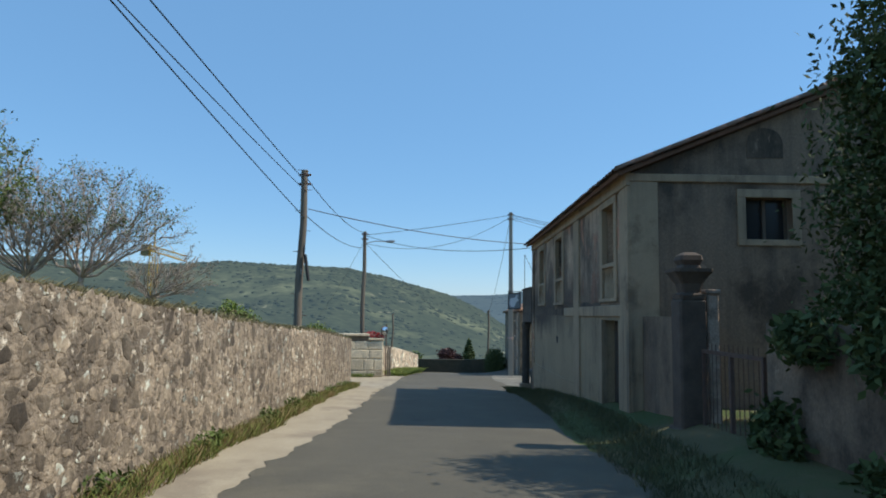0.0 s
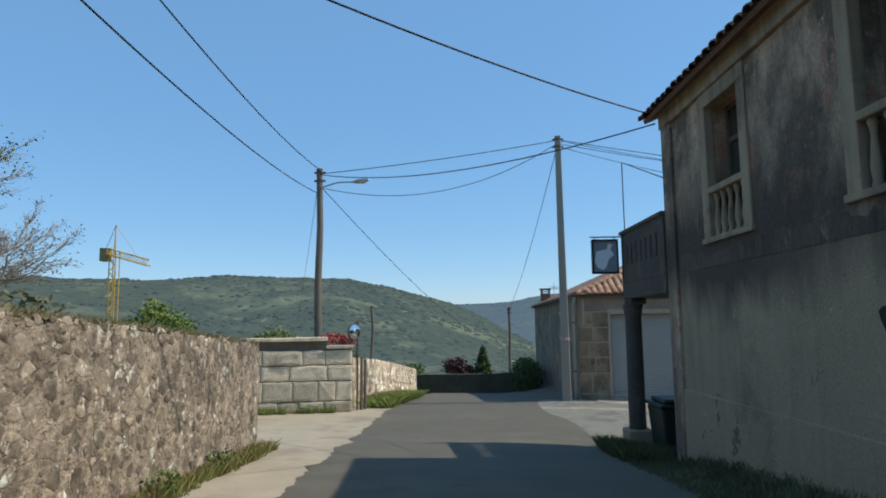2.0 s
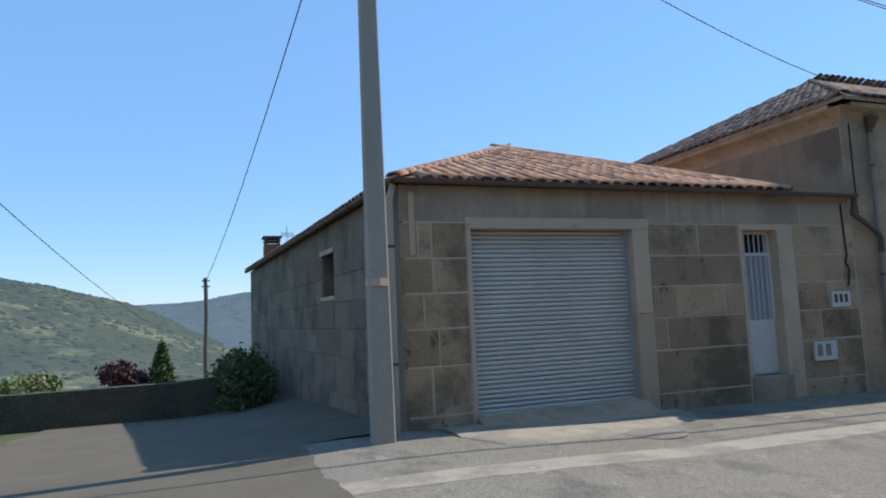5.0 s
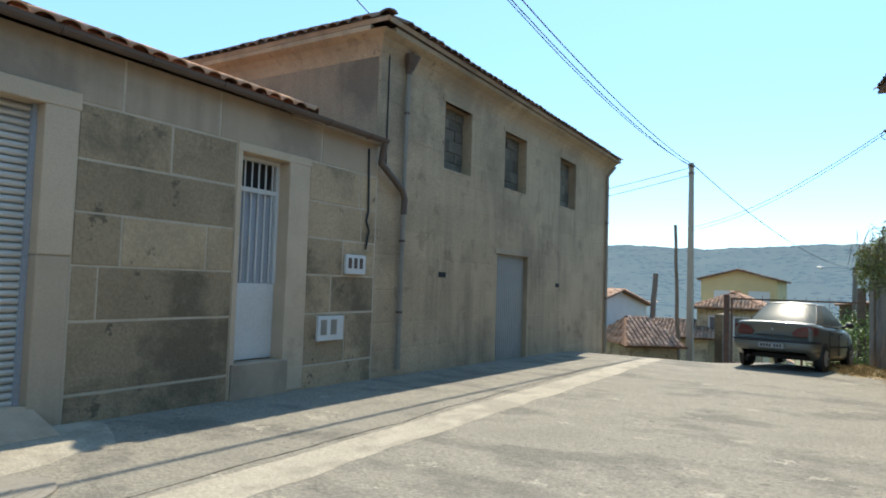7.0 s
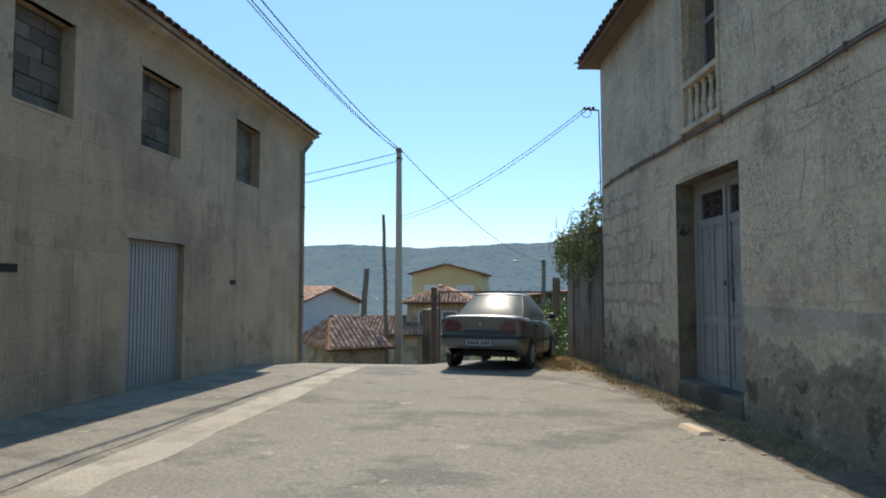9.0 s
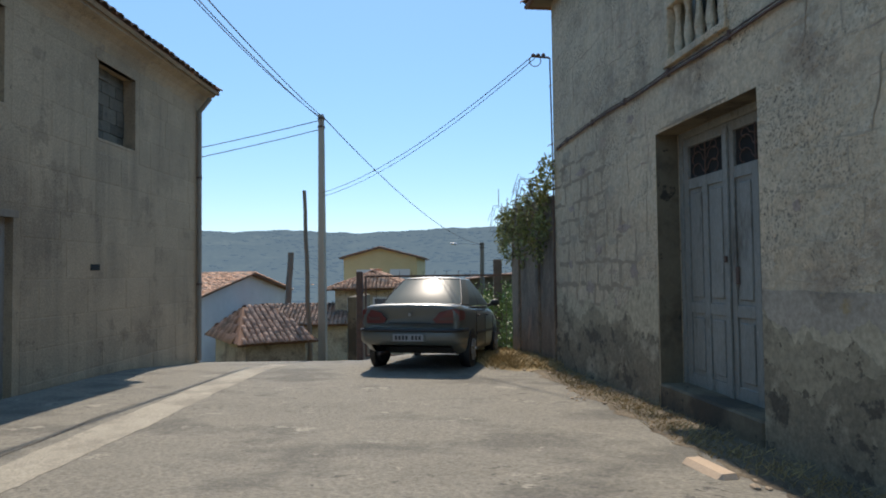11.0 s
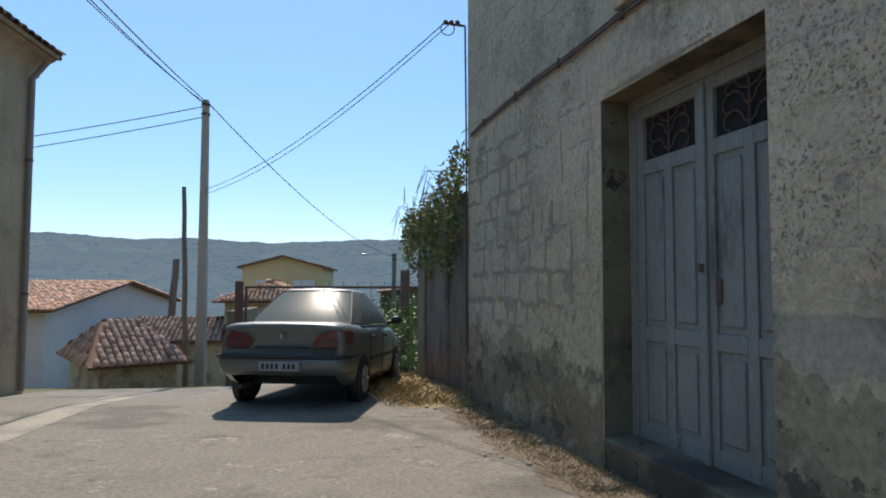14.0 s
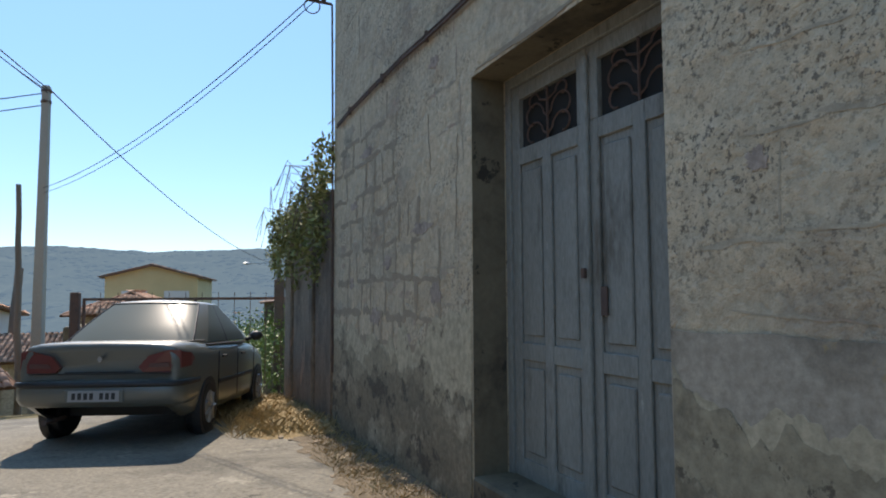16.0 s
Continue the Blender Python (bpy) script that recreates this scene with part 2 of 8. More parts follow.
M_CEMENT = shader("cement_render", (0.390, 0.290, 0.199), (0.453, 0.339, 0.235), 1.0, 0.92, 0.3, 70, c3=(0.296, 0.223, 0.157), c3_scale=0.5, c3_cut=0.5, streak=0.45)
M_BIGHOUSE = shader("old_cement_wall", (0.415, 0.295, 0.182), (0.496, 0.355, 0.219), 0.7, 0.93, 0.5, 40, c3=(0.334, 0.237, 0.148), c3_scale=0.5, c3_cut=0.5, fine_mix=0.5, streak=0.3, c4=(0.351, 0.247, 0.154), c4_scale=1.5, c4_cut=0.58, speck=((0.234, 0.169, 0.112), 6.0, 0.6, 0.7))
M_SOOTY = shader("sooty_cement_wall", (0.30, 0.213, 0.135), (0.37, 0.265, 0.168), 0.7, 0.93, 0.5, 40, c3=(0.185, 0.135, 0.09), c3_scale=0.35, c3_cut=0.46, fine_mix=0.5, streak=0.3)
M_ASHLAR = shader("weathered_ashlar", (0.421, 0.299, 0.186), (0.504, 0.361, 0.224), 0.7, 0.93, 0.7, 34, c3=(0.326, 0.232, 0.146), c3_scale=0.5, c3_cut=0.5, fine_mix=0.6, streak=0.35, vary=0.07, c4=(0.356, 0.251, 0.157), c4_scale=1.5, c4_cut=0.58)
M_INFILL = shader("dark_block_infill", (0.125, 0.104, 0.075), (0.170, 0.140, 0.10), 2.5, 0.95, 0.6, 40, c3=(0.07, 0.06, 0.045), c3_scale=1.8, c3_cut=0.52, vary=0.3, fine_mix=0.6)
# Darker copy of the granite: the garage side's shade is put into its colour.
M_GRANITE_DIM = shader("shaded_granite", (0.205, 0.160, 0.110), (0.265, 0.205, 0.140), 1.6, 0.92, 0.7, 45, c3=(0.140, 0.110, 0.077), c3_scale=0.7, c3_cut=0.5, vary=0.18, fine_mix=0.7, dist=0.02)
M_SURROUND = shader("pale_granite_trim", (0.549, 0.412, 0.283), (0.475, 0.355, 0.245), 2, 0.9, 0.35, 60, c3=(0.380, 0.286, 0.198), c3_scale=1.5, c3_cut=0.58)
M_RUIN = shader("weathered_render", (0.217, 0.153, 0.102), (0.286, 0.203, 0.137), 0.7, 0.93, 0.5, 30, c3=(0.101, 0.073, 0.050), c3_scale=0.6, c3_cut=0.5, fine_mix=0.5, streak=0.7, stretch=(1, 1, 0.8), c4=(0.352, 0.252, 0.171), c4_scale=2.2, c4_cut=0.63)
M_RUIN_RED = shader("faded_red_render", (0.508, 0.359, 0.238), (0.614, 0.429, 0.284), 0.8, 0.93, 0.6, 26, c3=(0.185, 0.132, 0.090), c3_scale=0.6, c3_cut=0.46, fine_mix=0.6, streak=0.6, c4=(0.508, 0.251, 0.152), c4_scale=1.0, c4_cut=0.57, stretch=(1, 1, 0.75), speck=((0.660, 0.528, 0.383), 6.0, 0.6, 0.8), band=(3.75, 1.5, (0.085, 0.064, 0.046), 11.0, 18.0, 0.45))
M_GRIME = shader("black_grime", (0.085, 0.065, 0.046), (0.135, 0.102, 0.072), 1.4, 0.95, 0.6, 26, c3=(0.062, 0.048, 0.035), c3_scale=1.6, c3_cut=0.5, fine_mix=0.6, c4=(0.22, 0.165, 0.115), c4_scale=3.0, c4_cut=0.6, stretch=(1, 1, 0.4))
M_GRIME_THIN = shader("brown_grime", (0.213, 0.159, 0.108), (0.282, 0.207, 0.140), 1.2, 0.95, 0.6, 26, c3=(0.127, 0.095, 0.067), c3_scale=1.3, c3_cut=0.5, fine_mix=0.6, c4=(0.380, 0.230, 0.149), c4_scale=1.6, c4_cut=0.6, stretch=(1, 1, 0.45))
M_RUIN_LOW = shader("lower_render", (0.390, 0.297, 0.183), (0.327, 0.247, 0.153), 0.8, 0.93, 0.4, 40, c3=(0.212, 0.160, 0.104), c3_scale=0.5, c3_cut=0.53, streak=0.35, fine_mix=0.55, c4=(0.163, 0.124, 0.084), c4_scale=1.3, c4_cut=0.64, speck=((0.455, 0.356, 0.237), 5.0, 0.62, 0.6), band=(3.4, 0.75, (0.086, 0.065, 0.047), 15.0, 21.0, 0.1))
M_TRIM = shader("grey_trim", (0.441, 0.329, 0.209), (0.348, 0.257, 0.164), 1.5, 0.92, 0.35, 50, c3=(0.205, 0.150, 0.096), c3_scale=1.0, c3_cut=0.57, streak=0.7)
M_WHITEWASH = shader("peeling_whitewash", (0.672, 0.532, 0.354), (0.541, 0.427, 0.285), 0.8, 0.93, 0.8, 16, c3=(0.434, 0.333, 0.226), c3_scale=1.3, c3_cut=0.53, fine_mix=0.5, c4=(0.389, 0.297, 0.203), c4_scale=8.0, c4_cut=0.62, streak=0.28, dist=0.03, speck=((0.23, 0.182, 0.127), 34.0, 0.54, 1.1), mid=2.5)
M_DIRTY_BASE = shader("mossy_base_render", (0.199, 0.158, 0.098), (0.136, 0.110, 0.071), 1.2, 0.95, 0.5, 25, c3=(0.066, 0.053, 0.036), c3_scale=0.9, c3_cut=0.48, c4=(0.047, 0.038, 0.026), c4_scale=4, c4_cut=0.6)
M_TILE = shader("clay_tile", (0.60, 0.305, 0.168), (0.505, 0.265, 0.152), 2.5, 0.85, 0.3, 60, c3=(0.33, 0.24, 0.17), c3_scale=2.0, c3_cut=0.52, vary=0.3, island=0.3)
M_TILE_OLD = shader("old_clay_tile", (0.28, 0.155, 0.10), (0.22, 0.15, 0.105), 2.5, 0.9, 0.4, 50, c3=(0.10, 0.085, 0.07), c3_scale=1.5, c3_cut=0.52, vary=0.35, island=0.35)
M_ROOFBED = shader("roof_bed", (0.20, 0.10, 0.06), (0.14, 0.08, 0.05), 3, 0.95, 0.3)
M_SOFFIT = shader("eave_soffit", (0.21, 0.155, 0.105), (0.165, 0.122, 0.083), 2, 0.9, 0.2)
M_SHUTTER = shader("galvanised_slats", (0.56, 0.53, 0.475), (0.49, 0.465, 0.415), 1.2, 0.5, 0.1, 80, metal=0.3, fine_mix=0.2)
M_STEEL = shader("grey_painted_steel", (0.36, 0.38, 0.41), (0.31, 0.33, 0.36), 2, 0.5, 0.1, metal=0.2)
M_WHITE_METAL = shader("dusty_white_metal", (0.62, 0.61, 0.58), (0.55, 0.53, 0.49), 2, 0.55, 0.1)
M_BLUE_STEEL = shader("blue_grey_door", (0.33, 0.315, 0.285), (0.28, 0.268, 0.243), 1.5, 0.6, 0.15)
M_GUTTER = shader("brown_gutter", (0.09, 0.06, 0.045), (0.12, 0.08, 0.06), 3, 0.6, 0.1)
M_PIPE_PALE = shader("pale_grey_pipe", (0.44, 0.385, 0.31), (0.37, 0.325, 0.26), 3, 0.7, 0.15)
M_PIPE = shader("grey_pipe", (0.275, 0.238, 0.19), (0.22, 0.19, 0.15), 3, 0.7, 0.15)
# Near-black colour standing in for the shade inside openings and rooms.
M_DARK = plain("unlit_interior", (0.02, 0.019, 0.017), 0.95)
M_DOORBLUE = shader("flaking_blue_paint", (0.296, 0.291, 0.252), (0.238, 0.235, 0.204), 3, 0.8, 0.35, 60, c3=(0.136, 0.122, 0.095), c3_scale=4, c3_cut=0.55, stretch=(1, 1, 0.25), fine_mix=0.45, c4=(0.388, 0.377, 0.318), c4_scale=9, c4_cut=0.66)
M_IRON = shader("rusty_iron", (0.15, 0.085, 0.06), (0.08, 0.055, 0.045), 6, 0.85, 0.3)
M_POLECON = shader("cast_concrete", (0.370, 0.332, 0.264), (0.317, 0.285, 0.228), 1.5, 0.9, 0.25, 60, stretch=(1, 1, 0.3))
M_POLEWOOD = shader("grey_pole_wood", (0.20, 0.165, 0.125), (0.13, 0.11, 0.085), 4, 0.9, 0.5, 60, stretch=(1, 1, 0.12))
M_BLACK = plain("black_rubber", (0.012, 0.012, 0.013), 0.6)
M_ALU = plain("grey_aluminium", (0.42, 0.43, 0.44), 0.35, 0.8)
M_STONE = shader("rubble_stone", (0.360, 0.278, 0.192), (0.600, 0.486, 0.348), 3, 0.95, 0.7, 16, c3=(0.222, 0.174, 0.124), c3_scale=1.9, c3_cut=0.47, vary=0.48, island=0.55, fine_mix=0.75, dist=0.02, c4=(0.850, 0.850, 0.702), c4_scale=3.4, c4_cut=0.575)
M_STONEBED = shader("rubble_bed", (0.42, 0.335, 0.24), (0.31, 0.245, 0.175), 4, 0.95, 1.0, 12, dist=0.05, fine_mix=0.8, c3=(0.165, 0.13, 0.094), c3_scale=2.0, c3_cut=0.47, c4=(0.66, 0.575, 0.45), c4_scale=4.5, c4_cut=0.585)
M_BLOCK = shader("cut_granite_block", (0.850, 0.713, 0.497), (0.713, 0.589, 0.410), 2.5, 0.92, 0.9, 30, c3=(0.475, 0.383, 0.265), c3_scale=1.3, c3_cut=0.54, vary=0.24, fine_mix=0.65, dist=0.03, c4=(0.389, 0.308, 0.205), c4_scale=5.0, c4_cut=0.64)
M_YARD_JOINT = shader("weathered_joint", (0.180, 0.144, 0.099), (0.132, 0.105, 0.072), 5, 0.95, 0.6, 40)
M_LEAF = shader("leaves", (0.14, 0.185, 0.05), (0.10, 0.14, 0.04), 2, 0.7, 0.0, island=0.4, fine_mix=0.1, spec=0.2)
M_LEAF_DARK = shader("dark_leaves", (0.06, 0.085, 0.03), (0.085, 0.11, 0.04), 2, 0.75, 0.0, island=0.35, fine_mix=0.1, spec=0.2)
M_GRASS = shader("grass_blades", (0.17, 0.22, 0.05), (0.25, 0.255, 0.085), 1.2, 0.8, 0.0, island=0.4, fine_mix=0.1, spec=0.2)
M_DRYGRASS = shader("dry_blades", (0.42, 0.31, 0.14), (0.30, 0.22, 0.10), 2, 0.8, 0.0, island=0.4, fine_mix=0.1)
M_RSTONE = shader("pinkish_stone", (0.36, 0.265, 0.205), (0.43, 0.34, 0.265), 5, 0.92, 0.7, 30, c3=(0.25, 0.19, 0.145), c3_scale=4, c3_cut=0.5, vary=0.15, fine_mix=0.6)
M_TRIM_DARK = shader("dark_granite", (0.076, 0.056, 0.043), (0.128, 0.095, 0.071), 4, 0.9, 0.5, 40)
M_JOINT = shader("worn_joints", (0.386, 0.300, 0.204), (0.297, 0.230, 0.157), 5, 0.95, 0.5, 40)
M_SMUDGE = shader("brown_wash", (0.506, 0.413, 0.288), (0.418, 0.339, 0.237), 4, 0.94, 0.7, 16, c3=(0.440, 0.292, 0.209), c3_scale=2, c3_cut=0.52, fine_mix=0.6, c4=(0.605, 0.506, 0.363), c4_scale=7, c4_cut=0.6)
M_BARK = shader("bark", (0.16, 0.13, 0.105), (0.10, 0.085, 0.07), 6, 0.95, 0.6)

M_OLD_RENDER = shader("patched_render", (0.460, 0.385, 0.290), (0.383, 0.319, 0.238), 1.2, 0.94, 0.5, 22, c3=(0.263, 0.216, 0.158), c3_scale=1.3, c3_cut=0.52, fine_mix=0.5, c4=(0.394, 0.288, 0.153), c4_scale=1.2, c4_cut=0.62)
M_TAR = shader("tar_seam", (0.15, 0.14, 0.115), (0.19, 0.175, 0.145), 2, 0.9, 0.3, 60)
M_CAST_IRON = shader("cast_iron", (0.19, 0.175, 0.145), (0.235, 0.215, 0.175), 6, 0.8, 0.4, 40)
M_DAMP = shader("damp_whitewash", (0.550, 0.457, 0.303), (0.440, 0.363, 0.242), 1.2, 0.94, 0.7, 16, c3=(0.275, 0.220, 0.146), c3_scale=1.6, c3_cut=0.52, fine_mix=0.6, c4=(0.242, 0.193, 0.130), c4_scale=5.0, c4_cut=0.6)
M_DAMP_MID = shader("dark_damp_render", (0.40, 0.33, 0.215), (0.30, 0.248, 0.163), 1.2, 0.94, 0.7, 16, c3=(0.20, 0.163, 0.108), c3_scale=1.6, c3_cut=0.5, fine_mix=0.6, c4=(0.15, 0.122, 0.082), c4_scale=5.0, c4_cut=0.58)
M_MOSS = shader("mossy_damp_foot", (0.290, 0.238, 0.155), (0.196, 0.162, 0.108), 1.6, 0.95, 0.7, 20, c3=(0.459, 0.378, 0.257), c3_scale=2.2, c3_cut=0.54, fine_mix=0.6, c4=(0.115, 0.095, 0.065), c4_scale=3.0, c4_cut=0.55)
M_TWIG = shader("pale_grey_twigs", (0.448, 0.372, 0.308), (0.329, 0.269, 0.226), 6, 0.95, 0.6)
M_TILE_WORN = shader("worn_clay_tile", (0.42, 0.265, 0.19), (0.33, 0.225, 0.17), 2.5, 0.9, 0.4, 50, c3=(0.17, 0.13, 0.10), c3_scale=1.5, c3_cut=0.56, vary=0.3, island=0.35)

# ---- ground ----
def ground_mesh():
    """One sheet of land from the lanes out to the horizon, in rings that widen outwards."""
    bm = bmesh.new()
    xs = sorted({*np.arange(-16, 34.1, 1.0).round(2).tolist(), *[s * v for s in (-1, 1) for v in (40, 55, 75, 100, 140, 200, 300, 450, 700, 1100, 1700, 2600)], -22, -29, 37})
    ys = sorted({*np.arange(-16, 60.1, 1.0).round(2).tolist(), -24, -36, -55, -90, -150, -260, -450, -800, -1500, -2600, 66, 75, 90, 115, 150, 200, 280, 400, 600, 900, 1300, 1900, 2600})
    grid = [[None] * len(ys) for _ in xs]
    for i, x in enumerate(xs):
        for j, y in enumerate(ys):
            far = max(abs(x - 8), abs(y - 25))
            z = land(x, y)
            if far > 120:
                z = z + (-38 - z) * smooth01(far, 120, 700)
            grid[i][j] = bm.verts.new((x, y, z - 0.02))
    for i in range(len(xs) - 1):
        for j in range(len(ys) - 1):
            bm.faces.new((grid[i][j], grid[i + 1][j], grid[i + 1][j + 1], grid[i][j + 1]))
    return solid("ground", bm, M_EARTH, "rough earth and grass sloping down to the valley", "ground", kind="structure", smooth=True)


ground_mesh()


def edge_line(rows, wob, seed, step=0.15):
    """Edge rows (y, left x, right x) made dense, with a ragged left edge."""
    ys = np.arange(rows[0][0], rows[-1][0], step)
    out = []
    for y in ys:
        lx = lerp(y, [r[0] for r in rows], [r[1] for r in rows]) + wob * noise.fractal((y * 0.8, seed, 0.0), 0.45, 2.1, 6)
        rx = lerp(y, [r[0] for r in rows], [r[2] for r in rows]) + 0.5 * wob * noise.fractal((y * 0.8, seed + 9, 0.0), 0.45, 2.1, 6)
        out.append(((lx, y), (rx, y)))
    return out


LANE = [(-40, 4.2, 9.5), (-2, 1.15, 5.6), (4.1, 0.64, 4.9), (10.3, 0.15, 4.25), (15.2, -0.52, 3.95), (22.7, -1.6, 3.4), (27.3, -2.1, 3.25), (30.3, -2.4, 2.95), (33, -2.5, 2.2), (36.4, -2.5, 2.2), (36.7, -2.5, 3.7), (46, -2.9, 3.1), (56, -3.6, 2.4)]
sheet("road", edge_line(LANE, 0.16, 1.0), M_ASPHALT, 0.012, "worn grey asphalt lane with ragged edges", "road")
VERGE = [(-40, 2.6, 5.0), (-2, 0.0, 2.0), (3.7, -0.3, 1.5), (13.7, -1.6, 0.6), (22.9, -3.0, -0.8), (24.4, -3.6, -1.0), (26, -12, -1.2), (31.2, -12, -1.4), (33.6, -4.0, -1.6)]
sheet("pavement_verge", edge_line(VERGE, 0.1, 4.0, 0.3), M_APRON, 0.004, "dusty concrete verge beside the lane", "pavement")
SIDE = [(26.0, 3.1, 13.0), (27.4, 2.7, 22.3), (28.5, 2.6, 27.0), (29.6, 2.4, 33.0), (33.6, 1.4, 33.0)]
sheet("pavement_side_lane", edge_line(SIDE, 0.1, 7.0, 0.4), M_LANE, 0.008, "worn pale concrete side lane with patches", "pavement")
sheet("pavement_gutter_strip", [((x, 33.66 + 0.03 * x + 0.025 * noise.fractal((x * 1.3, 2.0, 0.0), 0.4, 2.1, 6)), (x, 33.16 + 0.03 * x + 0.04 * noise.fractal((x * 0.9, 7.0, 0.0), 0.4, 2.1, 6))) for x in np.arange(1.3, 24.0, 0.08)], M_PALE, 0.0105, "pale worn concrete gutter strip along the side lane", "pavement")
bm = bmesh.new()
rows = []
for x in np.arange(4.2, 8.41, 0.1):
    e = lerp(x, [4.2, 4.5, 5.1, 6.0, 6.5, 7.2, 8.1, 8.4], [35.5, 34.75, 34.66, 34.8, 35.0, 35.15, 35.4, 36.0]) + 0.06 * noise.fractal((x * 2.0, 5.0, 0.0), 0.4, 2.1, 6)
    rows.append([bm.verts.new((x, y, land(x, y) + dz)) for y, dz in ((36.34, 0.03), (0.5 * (36.34 + e), 0.034), (e + 0.12, 0.032), (e + 0.03, 0.022), (e - 0.04, -0.02))])
for p, q in zip(rows, rows[1:]):
    for k in range(4):
        bm.faces.new((p[k], q[k], q[k + 1], p[k + 1]))
solid("pavement_apron", bm, M_PALE, "pale cement apron in front of the garage shutter", "pavement", kind="structure", smooth=True)
sheet("pavement_forecourt", edge_line([(33.6, 1.4, 27.0), (36.45, 1.9, 26.6)], 0.0, 3.0, 0.4), M_LANE, 0.007, "worn concrete strip in front of the garage", "pavement")

# ---- rubble wall along the lane ----
W0, W1 = Vector((0.95, -5.2, 0)), Vector((-3.2, 24.2, 0))
WDIR = (W1 - W0).normalized()
WLEN = (W1 - W0).length
WFR = frame_at(W0.x, W0.y, math.degrees(math.atan2(WDIR.y, WDIR.x)))


def wall_top(u):
    y = (WFR @ Vector((u, 0, 0))).y
    return lerp(y, [-6, 2, 3.3, 5.6, 9.8, 13.6, 16, 19.5, 23.2, 24.2], [3.8, 3.5, 3.45, 3.32, 3.05, 2.9, 2.78, 2.58, 2.34, 2.25])


bm = bmesh.new()
us = np.arange(0, WLEN, 0.4).tolist() + [WLEN]
for a, b in zip(us, us[1:]):
    lo = [land(*(WFR @ Vector((q, 0, 0))).xy) - 0.4 for q in (a, b)]
    hi = [wall_top(q) + 0.05 * fbm(q, 2.0, 1.3) for q in (a, b)]
    pts = [(a, 0.0, lo[0]), (b, 0.0, lo[1]), (b, 0.0, hi[1]), (a, 0.0, hi[0])]
    prism(bm, [WFR @ Vector(p) for p in pts], WFR.to_3x3() @ Vector((0, 0.5, 0)))
bmesh.ops.remove_doubles(bm, verts=bm.verts, dist=0.002)
stone_wall = tagged(part("wall_rubble", bm, M_STONEBED), "long rubble stone wall with lichen beside the lane", "stone wall", kind="structure")

# ---- cut-block wall on the yard ----
BFR = frame_at(-3.55, 32.42, 184.5 + math.degrees(math.atan2(1.3, 5.7)))


def block_wall():
    bm = bmesh.new()
    box(bm, (0.75, -0.36, -0.3), (13, -0.04, 2.14), BFR)
    box(bm, (0.0, -0.4, -0.3), (0.75, -0.04, 1.9), BFR)
    wall = tagged(part("wall_yard", bm, M_YARD_JOINT), "wall of pale cut granite blocks with a coping", "stone wall", kind="structure")
    bm = bmesh.new()
    u = 0.72
    while u < 13:
        w = random.uniform(0.7, 1.1)
        box(bm, (u, -0.44, 2.14), (u + w - 0.01, 0.08, 2.25 + random.uniform(-0.01, 0.01)), BFR, 0.015)
        u += w
    part("coping", bm, M_BLOCK, wall)
    bm = bmesh.new()
    box(bm, (-0.06, -0.46, 1.9), (0.78, 0.08, 2.0), BFR, 0.02)
    part("pier_cap", bm, M_BLOCK, wall)
    return wall


yard_wall = block_wall()

# ---- lane wall beyond the yard and the low wall at the bend ----
bm = bmesh.new()
for a, b, h0, h1 in ((0, 3, 1.62, 1.5), (3, 7, 1.5, 1.35), (7, 11, 1.35, 1.2)):
    fr = frame_at(-3.75, 33.3, 88)
    lo = [land(*(fr @ Vector((q, 0, 0))).xy) for q in (a, b)]
    prism(bm, [fr @ Vector(p) for p in ((a, 0, lo[0] - 0.4), (b, 0, lo[1] - 0.4), (b, 0, lo[1] + h1), (a, 0, lo[0] + h0))], fr.to_3x3() @ Vector((0, 0.4, 0)))
far_lane_wall = tagged(part("wall_lane_far", bm, M_STONE), "pale rubble wall beside the falling lane", "stone wall", kind="structure")
bm = bmesh.new()
for a, b in ((-9, -4), (-4, 0), (0, 1.6)):
    prism(bm, [(a, 47.2 + a * 0.03, land(a, 47) - 0.5), (b, 47.2 + b * 0.03, land(b, 47) - 0.5), (b, 47.2 + b * 0.03, land(b, 47) + 0.97), (a, 47.2 + a * 0.03, land(a, 47) + 0.95)], (0, 0.4, 0))
tagged(part("wall_bend", bm, shader("mossy_dark_stone", (0.10, 0.085, 0.055), (0.065, 0.06, 0.038), 2.0, 0.95, 1.0, 14, dist=0.05, fine_mix=0.7)), "low dark stone wall at the bend of the lane", "stone wall", kind="structure")

# ---- garage ----
GX0, GX1, GY, GEAVE = 3.74, 13.0, 36.39, 3.55
garage = thing("garage", "single-storey granite garage with clay-tiled hip roof", "garage")
SH = (4.84, 7.83, 0.05, 2.9)
DOOR = (10.18, 11.04, 0.22, 2.9)
bm = bmesh.new()
GF = frame_at(0, GY, 0)
pierced(bm, GF, GX0, GX1, -0.6, GEAVE, 0.002, 0.45, [SH, DOOR])
part("front_wall", bm, M_MORTAR, garage)
GS = frame_at(GX0, GY, 93.6)
bm = bmesh.new()
pierced(bm, GS, 0.0, 17.3, -3.0, GEAVE, -0.42, 0.0, [(4.1, 5.1, 2.05, 2.95)])
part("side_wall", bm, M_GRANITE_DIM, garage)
bm = bmesh.new()
box(bm, (2.8, 53.2, -3), (13.4, 53.6, GEAVE))
box(bm, (13.0, 45.9, -3), (13.4, 53.2, GEAVE))
part("back_wall", bm, M_CEMENT, garage)
bm = bmesh.new()
prism(bm, [(11.0, 36.3, 3.5), (13.0, 36.3, 3.5), (13.0, 53.4, 3.5), (10.0, 53.4, 3.5)], (0, 0, 0.08))
